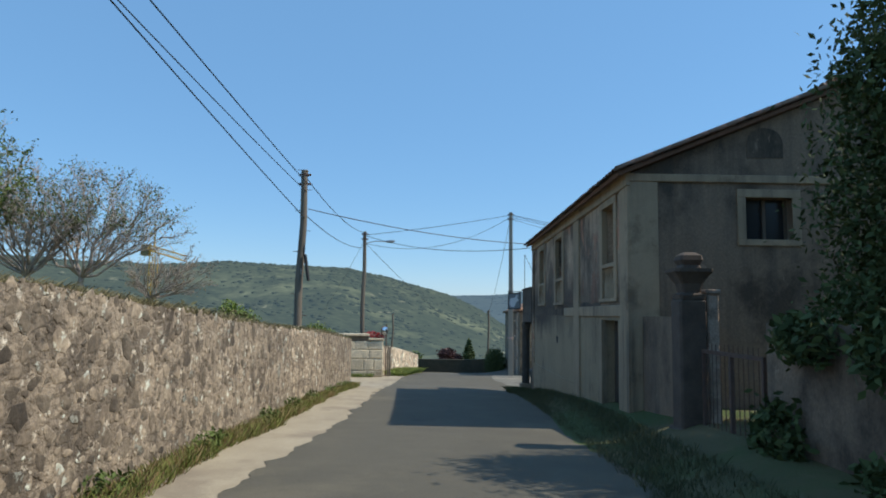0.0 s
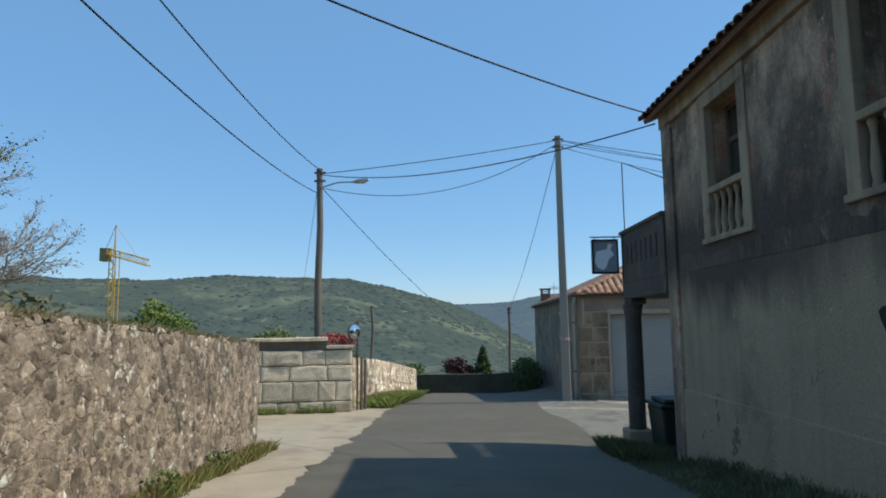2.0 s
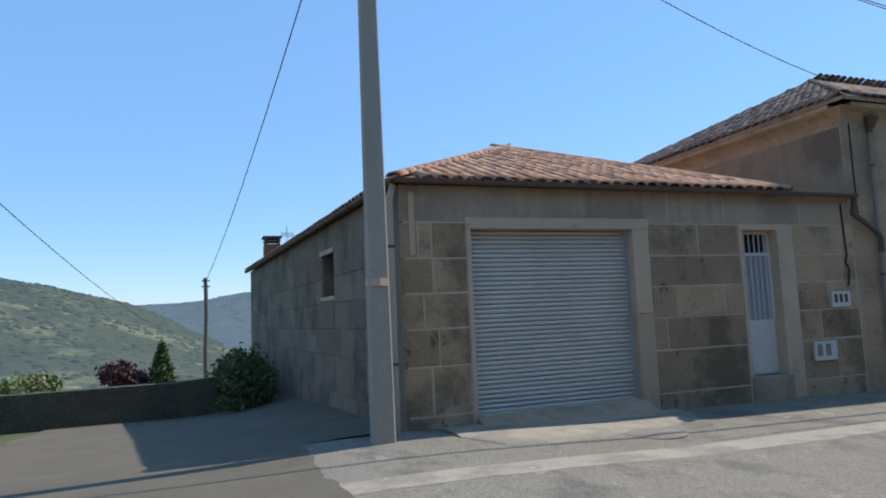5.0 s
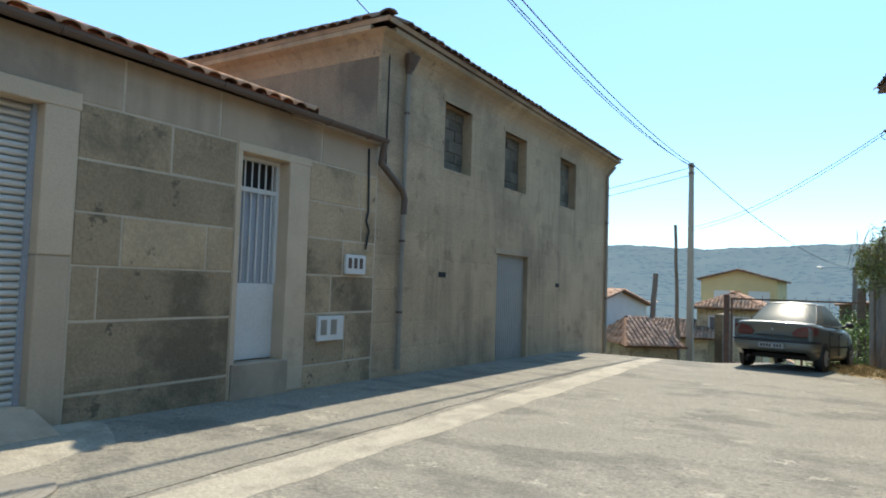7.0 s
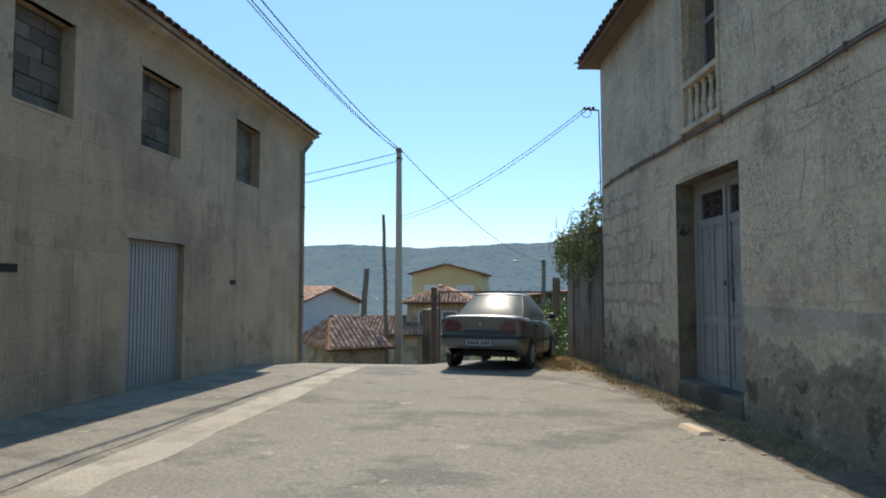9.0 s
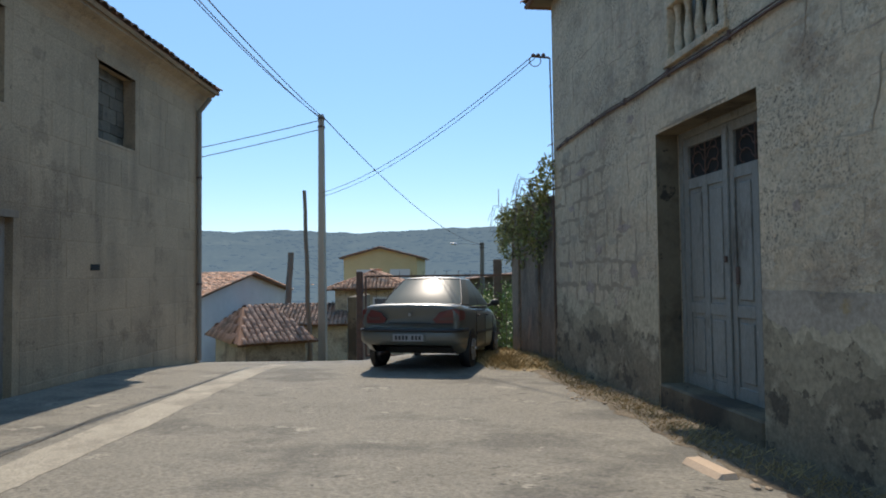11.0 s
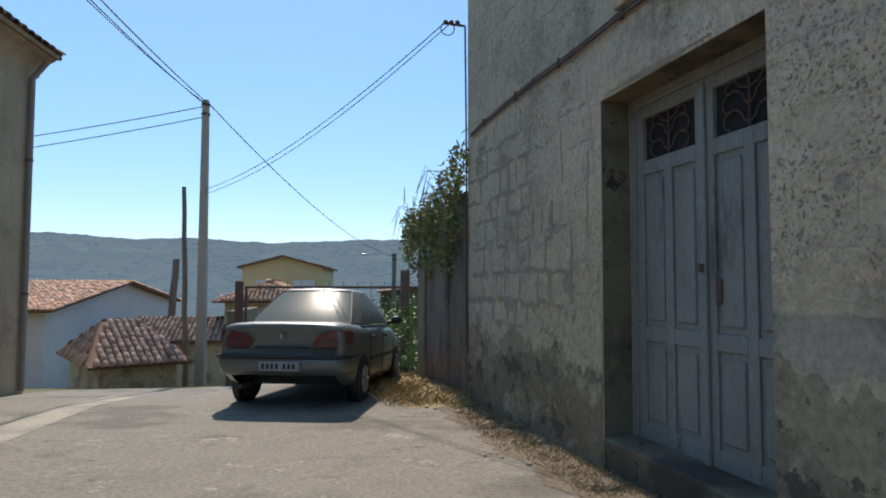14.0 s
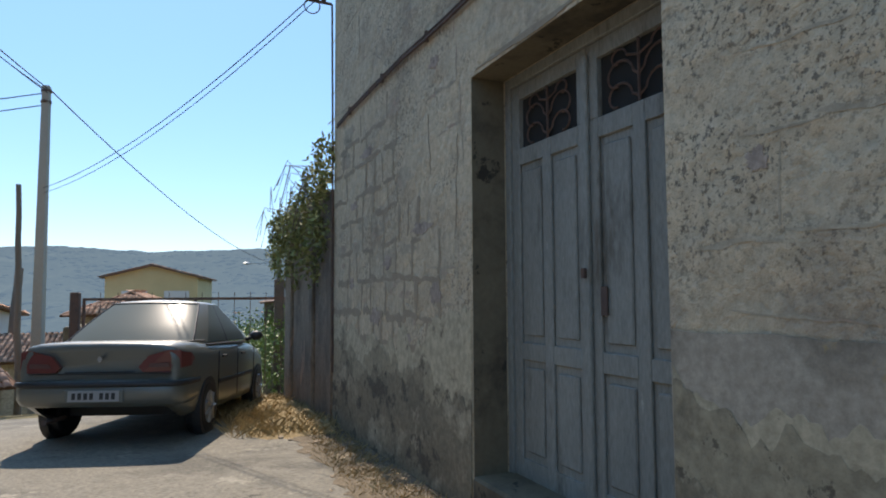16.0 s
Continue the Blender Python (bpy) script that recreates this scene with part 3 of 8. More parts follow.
part("flat_roof_strip", bm, M_CEMENT, garage)

# ---- two-storey house beside the garage ----
bighouse = thing("stone_house", "two-storey old cement-rendered house with barred openings", "house")
BX0, BX1, BEAVE = 13.0, 25.25, 5.35
BW = [(15.08, 16.15, 3.5, 4.78), (17.7, 18.9, 3.5, 4.78), (21.1, 22.32, 3.5, 4.8)]
BD = (17.45, 19.1, -0.42, 2.0)
bm = bmesh.new()
pierced(bm, frame_at(0, GY + 0.03, 0), BX0, BX1, -2.2, BEAVE, 0.0, 0.55, [*BW, BD])
part("front_wall", bm, M_BIGHOUSE, bighouse)
bm = bmesh.new()
box(bm, (BX0 - 0.005, GY + 0.06, -2.2), (BX0 + 0.4, 45.5, BEAVE))
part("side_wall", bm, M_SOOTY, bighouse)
bm = bmesh.new()
box(bm, (BX1 - 0.4, GY + 0.58, -4), (BX1, 45.5, BEAVE))
box(bm, (BX0, 45.5, -4), (BX1, 45.9, BEAVE))
part("back_wall", bm, M_BIGHOUSE, bighouse)

# ---- ruined house on the lane ----
LFR = frame_at(5.422, 11.745, math.degrees(math.atan2(10.157, -1.121)))
ruin = thing("old_house", "abandoned two-storey house with stained peeling render", "house")
LEAVE, LBASE = 6.1, 0.0
LW = [(-0.05, 0.95, 3.74, 5.72), (5.8, 6.92, 3.76, 5.7), (9.2, 10.25, 3.78, 5.66)]
LD = (-0.36, 1.05, 1.35, 3.27)
LDEP = 8.4
bm = bmesh.new()
pierced(bm, LFR, -1.1, 12.0, LBASE, 3.36, -0.5, 0.0, [(LD[0], LD[1], LD[2], 3.27)])
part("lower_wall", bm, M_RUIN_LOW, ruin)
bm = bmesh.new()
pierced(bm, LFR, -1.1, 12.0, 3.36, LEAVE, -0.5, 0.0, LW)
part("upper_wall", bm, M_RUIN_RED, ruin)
bm = bmesh.new()
GWIN = (2.24, 3.14, 4.86, 5.67)
LG = LFR @ Matrix.Translation((-1.1, 0, 0)) @ Matrix.Rotation(radians(-90), 4, "Z")
pierced(bm, LG, 0.5, LDEP, LBASE, LEAVE, 0.0, 0.5, [GWIN])
prism(bm, [LG @ Vector(p) for p in ((0.0, 0, LEAVE), (LDEP, 0, LEAVE), (LDEP / 2, 0, LEAVE + 0.41 * LDEP / 2))], LG.to_3x3() @ Vector((0, 0.5, 0)))
part("gable_wall", bm, M_RUIN, ruin)
bm = bmesh.new()
box(bm, (0.5, 12.6, LBASE), (LDEP, 13.1, LEAVE), LG)
box(bm, (LDEP - 0.5, 0.5, LBASE), (LDEP, 12.6, LEAVE), LG)
prism(bm, [LG @ Vector(p) for p in ((0.0, 12.6, LEAVE), (LDEP, 12.6, LEAVE), (LDEP / 2, 12.6, LEAVE + 0.41 * LDEP / 2))], LG.to_3x3() @ Vector((0, 0.5, 0)))
part("back_wall", bm, M_RUIN, ruin)
bm = bmesh.new()
for s, z0, z1 in ((0.5, 1.2, 1.3), (0.5, 3.3, 3.4)):
    box(bm, (s, 0.5, z0), (LDEP - 0.5, 12.6, z1), LG)
part("inner_floor", bm, M_DARK, ruin)

# ---- whitewashed house ----
RFR = frame_at(15.858, 27.82, 8.75)
white = thing("whitewashed_house", "two-storey house with peeling whitewash and blue double door", "house")
RU0, RU1, REAVE = -3.2, 6.35, 6.05
RDOOR = (0.36, 2.32, -0.1, 2.76)
RWIN = (0.82, 1.92, 3.5, 5.55)
bm = bmesh.new()
pierced(bm, RFR, RU0, RU1, -1.2, REAVE, -0.5, 0.0, [RDOOR, RWIN])
part("front_wall", bm, M_WHITEWASH, white)
bm = bmesh.new()
box(bm, (RU1 - 0.45, -6.0, -1.2), (RU1, -0.5, REAVE), RFR)
box(bm, (RU0, -6.0, -1.2), (RU0 + 0.45, -0.5, REAVE), RFR)
box(bm, (RU0 + 0.45, -6.0, -1.2), (RU1 - 0.45, -5.55, REAVE), RFR)
part("rear_walls", bm, M_WHITEWASH, white)


# ---- tiled roofs ----
def tile_mesh(length=0.46, w0=0.115, w1=0.09, h=0.065):
    """One barrel tile along +y, its lower end at y 0."""
    bm = bmesh.new()
    rows = []
    for y, w, z in ((0, w0, 0.0), (length, w1, -0.012)):
        rows.append([bm.verts.new((w * math.cos(a), y, z + h * math.sin(a))) for a in [math.pi * k / 6 for k in range(7)]])
    low = [bm.verts.new((v.co.x * 0.82, 0, v.co.z * 0.75)) for v in rows[0]]
    for k in range(6):
        bm.faces.new((rows[0][k], rows[1][k], rows[1][k + 1], rows[0][k + 1]))
        bm.faces.new((low[k], rows[0][k], rows[0][k + 1], low[k + 1]))
    bmesh.ops.recalc_face_normals(bm, faces=bm.faces)
    me = bpy.data.meshes.new("tile")
    bm.to_mesh(me)
    bm.free()
    for f in me.polygons:
        f.use_smooth = f.index % 2 == 0
    return me


TILE_ME = tile_mesh()


def tiled(parent, corners, mat, single=0, pitch=0.235, run=0.36, bed=None):
    """Covers a roof slope: eave from corner a to b, upper corners c (over b) and d (over a). The tiles nearest the eave are pieces of
    their own, as many as single; the others are one part."""
    a, b, c, d = [Vector(p) for p in corners]
    along = (b - a).normalized()
    nrm = along.cross(d - a if (d - a).length > 0.1 else c - a).normalized()
    if nrm.z < 0:
        nrm = -nrm
    up = nrm.cross(along).normalized()
    if up.z < 0:
        up = -up
    flat = [((p - a).dot(along), (p - a).dot(up)) for p in (a, b, c, d)]
    bm = bmesh.new()
    prism(bm, [a - nrm * 0.02, b - nrm * 0.02, c - nrm * 0.02] + ([d - nrm * 0.02] if (d - c).length > 0.05 else []), nrm * -0.07)
    part("roof_bed", bm, bed or M_ROOFBED, parent)
    turn = Matrix((along, up, nrm)).transposed().to_4x4()
    top = max(flat[2][1], flat[3][1])
    spots = []
    v = -0.06
    while v < top - 0.1:
        f = min(1.0, (v + 0.4) / top)
        lo = flat[0][0] + (flat[3][0] - flat[0][0]) * f
        hi = flat[1][0] + (flat[2][0] - flat[1][0]) * f
        n = int((hi - lo) / pitch)
        off = math.ceil(lo / pitch)
        for k in range(n + 1):
            u = (off + k) * pitch + 0.05
            if lo <= u <= hi:
                spots.append((u, v))
        v += run
    me_s = TILE_ME.copy()
    me_s.materials.clear()
    me_s.materials.append(mat)
    verts, faces = [], []
    base_v = np.array([p.co for p in me_s.vertices])
    base_f = [tuple(p.vertices) for p in me_s.polygons]
    for i, (u, v) in enumerate(spots):
        pos = a + along * u + up * v + nrm * (0.0 + random.uniform(-0.006, 0.01))
        m = Matrix.Translation(pos) @ turn @ Matrix.Rotation(radians(random.uniform(-2.2, 2.2)), 4, "Z") @ Matrix.Rotation(radians(2.0), 4, "X") @ Matrix.Scale(pitch / 0.235, 4)
        if i < single:
            ob = new("tile", me_s)
            ob.matrix_world = m
            ob.parent = parent
        else:
            k = len(verts)
            mm = np.array(m)
            verts += (base_v @ mm[:3, :3].T + mm[:3, 3]).tolist()
            faces += [tuple(q + k for q in f) for f in base_f]
    if verts:
        me = bpy.data.meshes.new("roof_tiles")
        me.from_pydata(verts, [], faces)
        me.materials.append(mat)
        me.shade_smooth()
        ob = new("roof_tiles", me)
        ob.parent = parent
        tagged(ob, kind="stuff")


def ridge(parent, a, b, mat, name="ridge_tile"):
    """A line of ridge tiles."""
    a, b = Vector(a), Vector(b)
    d = (b - a).normalized()
    n = int((b - a).length / 0.38)
    side = d.cross(Vector((0, 0, 1))).normalized()
    turn = Matrix((side, d, side.cross(d))).transposed().to_4x4()
    bm = bmesh.new()
    for i in range(n + 1):
        m = Matrix.Translation(a + d * 0.38 * i) @ turn @ Matrix.Rotation(radians(2), 4, "X") @ Matrix.Diagonal((1.15, 1, 1.25, 1))
        t = bmesh.new()
        t.from_mesh(TILE_ME)
        t.transform(m)
        tmp = bpy.data.meshes.new("tmp")
        t.to_mesh(tmp)
        t.free()
        bm.from_mesh(tmp)
        bpy.data.meshes.remove(tmp)
    part(name, bm, mat, parent)


GA = (7.95, 41.5, 5.62)
gl, gr = (3.6, 36.2, 3.62), (11.3, 36.2, 3.62)
gback = (7.18, 53.9, 5.62)
tiled(garage, (gl, gr, GA, GA), M_TILE, single=300)
tiled(garage, ((2.5, 53.9, 3.62), gl, GA, gback), M_TILE)
tiled(garage, (gr, (10.2, 53.9, 3.62), gback, GA), M_TILE)
ridge(garage, gl, GA, M_TILE)
ridge(garage, gr, GA, M_TILE)
ridge(garage, GA, gback, M_TILE)
bl, br = (12.68, 36.03, 5.52), (25.45, 36.03, 5.44)
bbl, bbr = (12.62, 45.9, 5.48), (25.45, 45.9, 5.48)
bp, bq = (17.3, 40.5, 7.75), (20.9, 40.5, 7.75)
tiled(bighouse, (bl, br, bq, bp), M_TILE_OLD, single=120, bed=M_CEMENT)
tiled(bighouse, (bbl, bl, bp, bp), M_TILE_OLD, single=100, bed=M_CEMENT)
tiled(bighouse, (br, bbr, bq, bq), M_TILE_OLD)
tiled(bighouse, (bbr, bbl, bp, bq), M_TILE_OLD)
ridge(bighouse, bl, bp, M_TILE_OLD)
ridge(bighouse, br, bq, M_TILE_OLD)
ridge(bighouse, bp, bq, M_TILE_OLD)


def at(fr, u, v, z):
    return fr @ Vector((u, v, z))


lt = 0.41
o = 0.28
LR = LEAVE + lt * LDEP / 2
tiled(ruin, (at(LFR, -1.3, o, LEAVE - lt * o + 0.12), at(LFR, 12.2, o, LEAVE - lt * o + 0.12), at(LFR, 12.2, -LDEP / 2, LR + 0.12), at(LFR, -1.3, -LDEP / 2, LR + 0.12)), M_TILE_OLD, single=120)
tiled(ruin, (at(LFR, 12.2, -LDEP - o, LEAVE - lt * o + 0.12), at(LFR, -1.3, -LDEP - o, LEAVE - lt * o + 0.12), at(LFR, -1.3, -LDEP / 2, LR + 0.12), at(LFR, 12.2, -LDEP / 2, LR + 0.12)), M_TILE_OLD)
ridge(ruin, at(LFR, -1.28, o, LEAVE - lt * o + 0.14), at(LFR, -1.28, -LDEP / 2, LR + 0.14), M_TILE_OLD, "verge_tile")
ridge(ruin, at(LFR, -1.3, -LDEP / 2, LR + 0.14), at(LFR, 12.2, -LDEP / 2, LR + 0.14), M_TILE_OLD)
ro = 0.42
rl, rr = at(RFR, RU0 - 0.3, ro, REAVE), at(RFR, RU1 + 0.3, ro, REAVE)
rbl, rbr = at(RFR, RU0 - 0.3, -6.4, REAVE), at(RFR, RU1 + 0.3, -6.4, REAVE)
rp, rq = at(RFR, RU0 + 3.4, -3.0, REAVE + 1.35), at(RFR, RU1 - 3.4, -3.0, REAVE + 1.35)
tiled(white, (rl, rr, rq, rp), M_TILE_OLD, single=100)
tiled(white, (rr, rbr, rq, rq), M_TILE_OLD)
tiled(white, (rbr, rbl, rp, rq), M_TILE_OLD)
tiled(white, (rbl, rl, rp, rp), M_TILE_OLD)
ridge(white, rr, rq, M_TILE_OLD)

# ---- garage: stones, shutter, door, pipes ----
def blocks(parent, fr, rows, v0, v1, mat, name="block", bevel=0.012, wob=0.004):
    """Courses of cut stone: rows of (z0, z1, [u0, u1, ...]); a None in a list leaves a gap."""
    for z0, z1, us in rows:
        for a, b in zip(us, us[1:]):
            if a is None or b is None:
                continue
            bm = bmesh.new()
            d = random.uniform(-wob, wob)
            e = [random.uniform(0.004, 0.011) for _ in range(4)]
            box(bm, (a + e[0], v0 + d - 0.004, z0 + e[1]), (b - e[2], v1, z1 - e[3]), fr, bevel)
            part(name, bm, mat, parent)


LEVELS = [-0.6, 0.1, 0.82, 1.37, 1.9, 2.43, 2.98]
LEFT = [[3.72, 4.78], [3.72, 4.15, 4.78], [3.72, 4.28, 4.78], [3.72, 4.06, 4.78], [3.72, 4.22, 4.78], [3.72, 4.0, 4.22, 4.78]]
MID = [[8.14, 10.12], [8.14, 10.12], [8.14, 8.42, 10.12], [8.14, 8.65, 9.72, 10.12], [8.14, 10.12], [8.14, 9.2, 10.12]]
RIGHT = [[11.42, 12.98], [11.42, 12.3, 12.98], [11.42, 11.95, 12.98], [11.42, 12.2, 12.98], [11.42, 12.62, 12.98], [11.42, 12.55, 12.98]]
blocks(garage, GF, [(LEVELS[k], LEVELS[k + 1], [*LEFT[k], None, *MID[k], None, *RIGHT[k]]) for k in range(6)], 0.0, 0.06, M_GRANITE)
SIDE_ROWS = []
for k in range(6):
    us = [0.5] + [0.5 + (0.45 if k % 2 else 0.0) + 1.05 * j for j in range(1, 16)] + [17.2]
    if LEVELS[k] >= 1.9:
        us = [u for u in us if u < 4.0] + [4.0, None, 5.2] + [u for u in us if u > 5.3]
    SIDE_ROWS.append((LEVELS[k], LEVELS[k + 1], us))
GSB = frame_at(GX0, GY, 93.6) @ Matrix.Diagonal((1, -1, 1, 1))
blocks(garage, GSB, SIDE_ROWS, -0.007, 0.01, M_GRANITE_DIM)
for a, b in ((3.72, 8.6), (8.6, 9.84), (9.84, 11.65), (11.65, 12.98)):
    bm = bmesh.new()
    box(bm, (a + 0.013, -0.004, 2.995), (b - 0.013, 0.06, GEAVE), GF, 0.008)
    part("cement_band", bm, M_CEMENT, garage)
bm = bmesh.new()
box(bm, (4.76, -0.025, 2.885), (8.16, 0.3, 3.065), GF, 0.01)
part("lintel", bm, M_SURROUND, garage)
bm = bmesh.new()
box(bm, (3.86, -0.022, 2.48), (3.95, 0.0, 3.44), GF, 0.006)
part("cement_strip", bm, M_SURROUND, garage, "pale cement strip at the corner")
for a, b, z in ((4.78, 4.855, -0.3), (7.815, 8.14, 1.46)):
    bm = bmesh.new()
    box(bm, (a, -0.02, z), (b, 0.3, 2.885), GF, 0.008)
    part("jamb", bm, M_SURROUND, garage)
bm = bmesh.new()
box(bm, (7.815, -0.012, -0.3), (8.13, 0.3, 1.455), GF, 0.01)
part("jamb", bm, M_CEMENT, garage)
bm = bmesh.new()
prism(bm, [at(GF, 4.82, 0.3, -0.5), at(GF, 4.82, 0.3, 0.04), at(GF, 4.82, 0.0, 0.03), at(GF, 4.82, -0.5, land(6.3, 35.9) + 0.012), at(GF, 4.82, -0.5, -0.5)], (3.05, 0, 0))
part("threshold", bm, M_CEMENT, garage)
shutter = part("roller_shutter", (lambda q: (box(q, (4.86, 0.20, 0.02), (7.81, 0.24, 2.885), GF), q)[1])(bmesh.new()), M_STEEL, garage, "ribbed galvanised roller shutter")
z = 0.03
while z < 2.86:
    bm = bmesh.new()
    prof = [(0.196, 0.0), (0.165, 0.014), (0.158, 0.036), (0.168, 0.058), (0.194, 0.068)]
    for (va, za), (vb, zb) in zip(prof, prof[1:]):
        poly(bm, [at(GF, u, v, z + q) for u, v, q in ((4.87, va, za), (7.8, va, za), (7.8, vb, zb), (4.87, vb, zb))])
    part("slat", bm, M_SHUTTER, shutter, smooth=False)
    z += 0.073
for a, b in ((4.857, 4.9), (7.77, 7.813)):
    bm = bmesh.new()
    box(bm, (a, 0.12, 0.0), (b, 0.195, 2.88), GF)
    part("guide_rail", bm, M_STEEL, garage)
# side door
bm = bmesh.new()
box(bm, (10.12, -0.02, 2.885), (11.44, 0.32, 3.0), GF, 0.008)
part("lintel", bm, M_SURROUND, garage)
for a, b in ((10.12, 10.2), (11.02, 11.42)):
    bm = bmesh.new()
    box(bm, (a, -0.02, -0.2), (b, 0.32, 2.885), GF, 0.008)
    part("jamb", bm, M_SURROUND, garage)
sd = part("side_door", (lambda q: (box(q, (10.2, 0.2, 0.24), (11.02, 0.24, 1.23), GF, 0.005), q)[1])(bmesh.new()), M_WHITE_METAL, garage, "white metal door with upper bars")
bm = bmesh.new()
for a, b, z0, z1 in ((10.2, 10.25, 1.23, 2.88), (10.97, 11.02, 1.23, 2.88), (10.25, 10.97, 2.42, 2.48), (10.25, 10.97, 2.83, 2.88)):
    box(bm, (a, 0.18, z0), (b, 0.24, z1), GF)
part("door_frame", bm, M_WHITE_METAL, sd)
bm = bmesh.new()
box(bm, (10.25, 0.225, 1.23), (10.97, 0.24, 2.42), GF)
part("door_panel", bm, M_STEEL, sd)
# Dark slab behind the transom bars; the inner shade is its colour.
bm = bmesh.new()
box(bm, (10.25, 0.3, 2.4), (10.97, 0.33, 2.9), GF)
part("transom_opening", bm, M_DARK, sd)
for k in range(6):
    u = 10.31 + k * 0.12
    bm = bmesh.new()
    rod(bm, at(GF, u, 0.2, 1.24), at(GF, u, 0.2, 2.84), 0.012, sides=6)
    part("bar", bm, M_WHITE_METAL, sd)
bm = bmesh.new()
box(bm, (10.14, -0.05, -0.3), (11.1, 0.24, 0.225), GF, 0.012)
part("door_step", bm, M_CEMENT, garage)


def meter_box(u0, u1, z0, z1, holes, glass):
    t = thing("meter_box", "small white utility meter box on the wall", "meter box", group="meter boxes on the garage")
    bm = bmesh.new()
    box(bm, (u0, -0.06, z0), (u1, -0.002, z1), GF, 0.012)
    part("casing", bm, M_WHITE_METAL, t)
    for k in range(holes):
        w = (u1 - u0) / (holes + 0.6)
        bm = bmesh.new()
        a = u0 + 0.05 + k * w
        box(bm, (a, -0.066, z0 + 0.09), (a + w * 0.6, -0.058, z1 - 0.05), GF, 0.004)
        part("meter_window", bm, glass, t)


meter_box(12.22, 12.7, 1.4, 1.7, 3, M_IRON)
meter_box(11.66, 12.22, 0.42, 0.78, 2, M_PIPE)


def pipe(name, pts, r, mat, label, brackets=(), parent=None):
    """A pipe through points, with rounded joints."""
    bm = bmesh.new()
    for a, b in zip(pts, pts[1:]):
        rod(bm, a, b, r, sides=10)
    for p in pts[1:-1]:
        bmesh.ops.create_icosphere(bm, subdivisions=2, radius=r * 1.05, matrix=Matrix.Translation(p))
    t = thing(name, label, name.replace("_", " "))
    part("tube", bm, mat, t, smooth=False)
    for p in brackets:
        bm = bmesh.new()
        p = Vector(p)
        rod(bm, p - Vector((0, 0, 0.02)), p + Vector((0, 0, 0.02)), r * 1.25, sides=10)
        part("bracket", bm, M_IRON, t)
    return t


def gutter(a, b, r=0.07, mat=None):
    a, b = Vector(a), Vector(b)
    d = (b - a).normalized()
    s = d.cross(Vector((0, 0, 1))).normalized()
    bm = bmesh.new()
    ring = [[bm.verts.new(p + s * (q * math.cos(t)) + Vector((0, 0, 1)) * (-q * math.sin(t))) for q in (r,) for t in [math.pi * k / 6 for k in range(7)]] for p in (a, b)]
    inner = [[bm.verts.new(p + s * (q * math.cos(t)) + Vector((0, 0, 1)) * (-q * math.sin(t) + 0.004)) for q in (r - 0.012,) for t in [math.pi * k / 6 for k in range(7)]] for p in (a, b)]
    for g in (ring, inner):
        for k in range(6):
            bm.faces.new((g[0][k], g[0][k + 1], g[1][k + 1], g[1][k]))
    for k in (0, 6):
        bm.faces.new((ring[0][k], ring[1][k], inner[1][k], inner[0][k]))
    t = thing("gutter", "brown half-round roof gutter under the tiles", "gutter", group="roof gutters")
    part("trough", bm, mat or M_GUTTER, t)
    n = max(2, int((b - a).length / 0.9))
    for k in range(n):
        p = a.lerp(b, (k + 0.5) / n)
        bm = bmesh.new()
        for j in range(6):
            q0, q1 = math.pi * j / 6, math.pi * (j + 1) / 6
            rod(bm, p + s * (r + 0.006) * math.cos(q0) - Vector((0, 0, (r + 0.006) * math.sin(q0))), p + s * (r + 0.006) * math.cos(q1) - Vector((0, 0, (r + 0.006) * math.sin(q1))), 0.008, sides=4)
        part("bracket", bm, M_IRON, t)
    return t


gutter((3.6, 36.2, 3.6), (12.95, 36.2, 3.57))
gutter((3.6, 36.2, 3.6), (2.5, 53.9, 3.58))
pipe("drain_pipe", [(3.62, 36.33, 3.52), (3.55, 36.3, 3.3), (3.55, 36.3, -0.25)], 0.052, M_PIPE_PALE, "pale grey drain pipe down the garage corner", [(3.55, 36.3, 2.6), (3.55, 36.3, 0.9)])
pipe("drain_pipe", [(12.9, 36.2, 3.52), (12.95, 36.29, 3.2), (13.58, 36.31, 2.86), (13.66, 36.31, 2.72), (13.66, 36.32, 2.45)], 0.055, M_GUTTER, "brown elbow pipe from the garage gutter")
pipe("drain_pipe", [(13.66, 36.33, 2.5), (13.64, 36.33, -0.15)], 0.045, M_PIPE, "grey drain pipe crossing to the house wall", [(13.65, 36.33, 2.0), (13.64, 36.33, 0.8)])
eave_pipe = pipe("drain_pipe", [(13.7, 36.34, 4.95), (13.66, 36.34, 2.8)], 0.04, M_PIPE, "grey drain pipe under the eave of the house", [(13.69, 36.34, 4.2)])
bm = bmesh.new()
rod(bm, (13.7, 36.33, 4.88), (13.7, 36.33, 4.96), 0.05, 0.06, sides=10)
rod(bm, (13.7, 36.32, 4.95), (13.7, 36.27, 5.2), 0.07, 0.15, sides=10)
part("hopper_head", bm, M_GUTTER, eave_pipe, "dark funnel-shaped hopper head")
pipe("electric_cable", [(12.72, 36.37, 3.4), (12.76, 36.37, 2.4), (12.7, 36.36, 2.25), (12.78, 36.36, 2.1), (12.72, 36.37, 1.8)], 0.016, M_BLACK, "black cable hanging down the garage wall")
pipe("electric_cable", [(13.22, 36.4, 5.3), (13.22, 36.4, 3.2)], 0.012, M_BLACK, "thin black cable on the house wall")
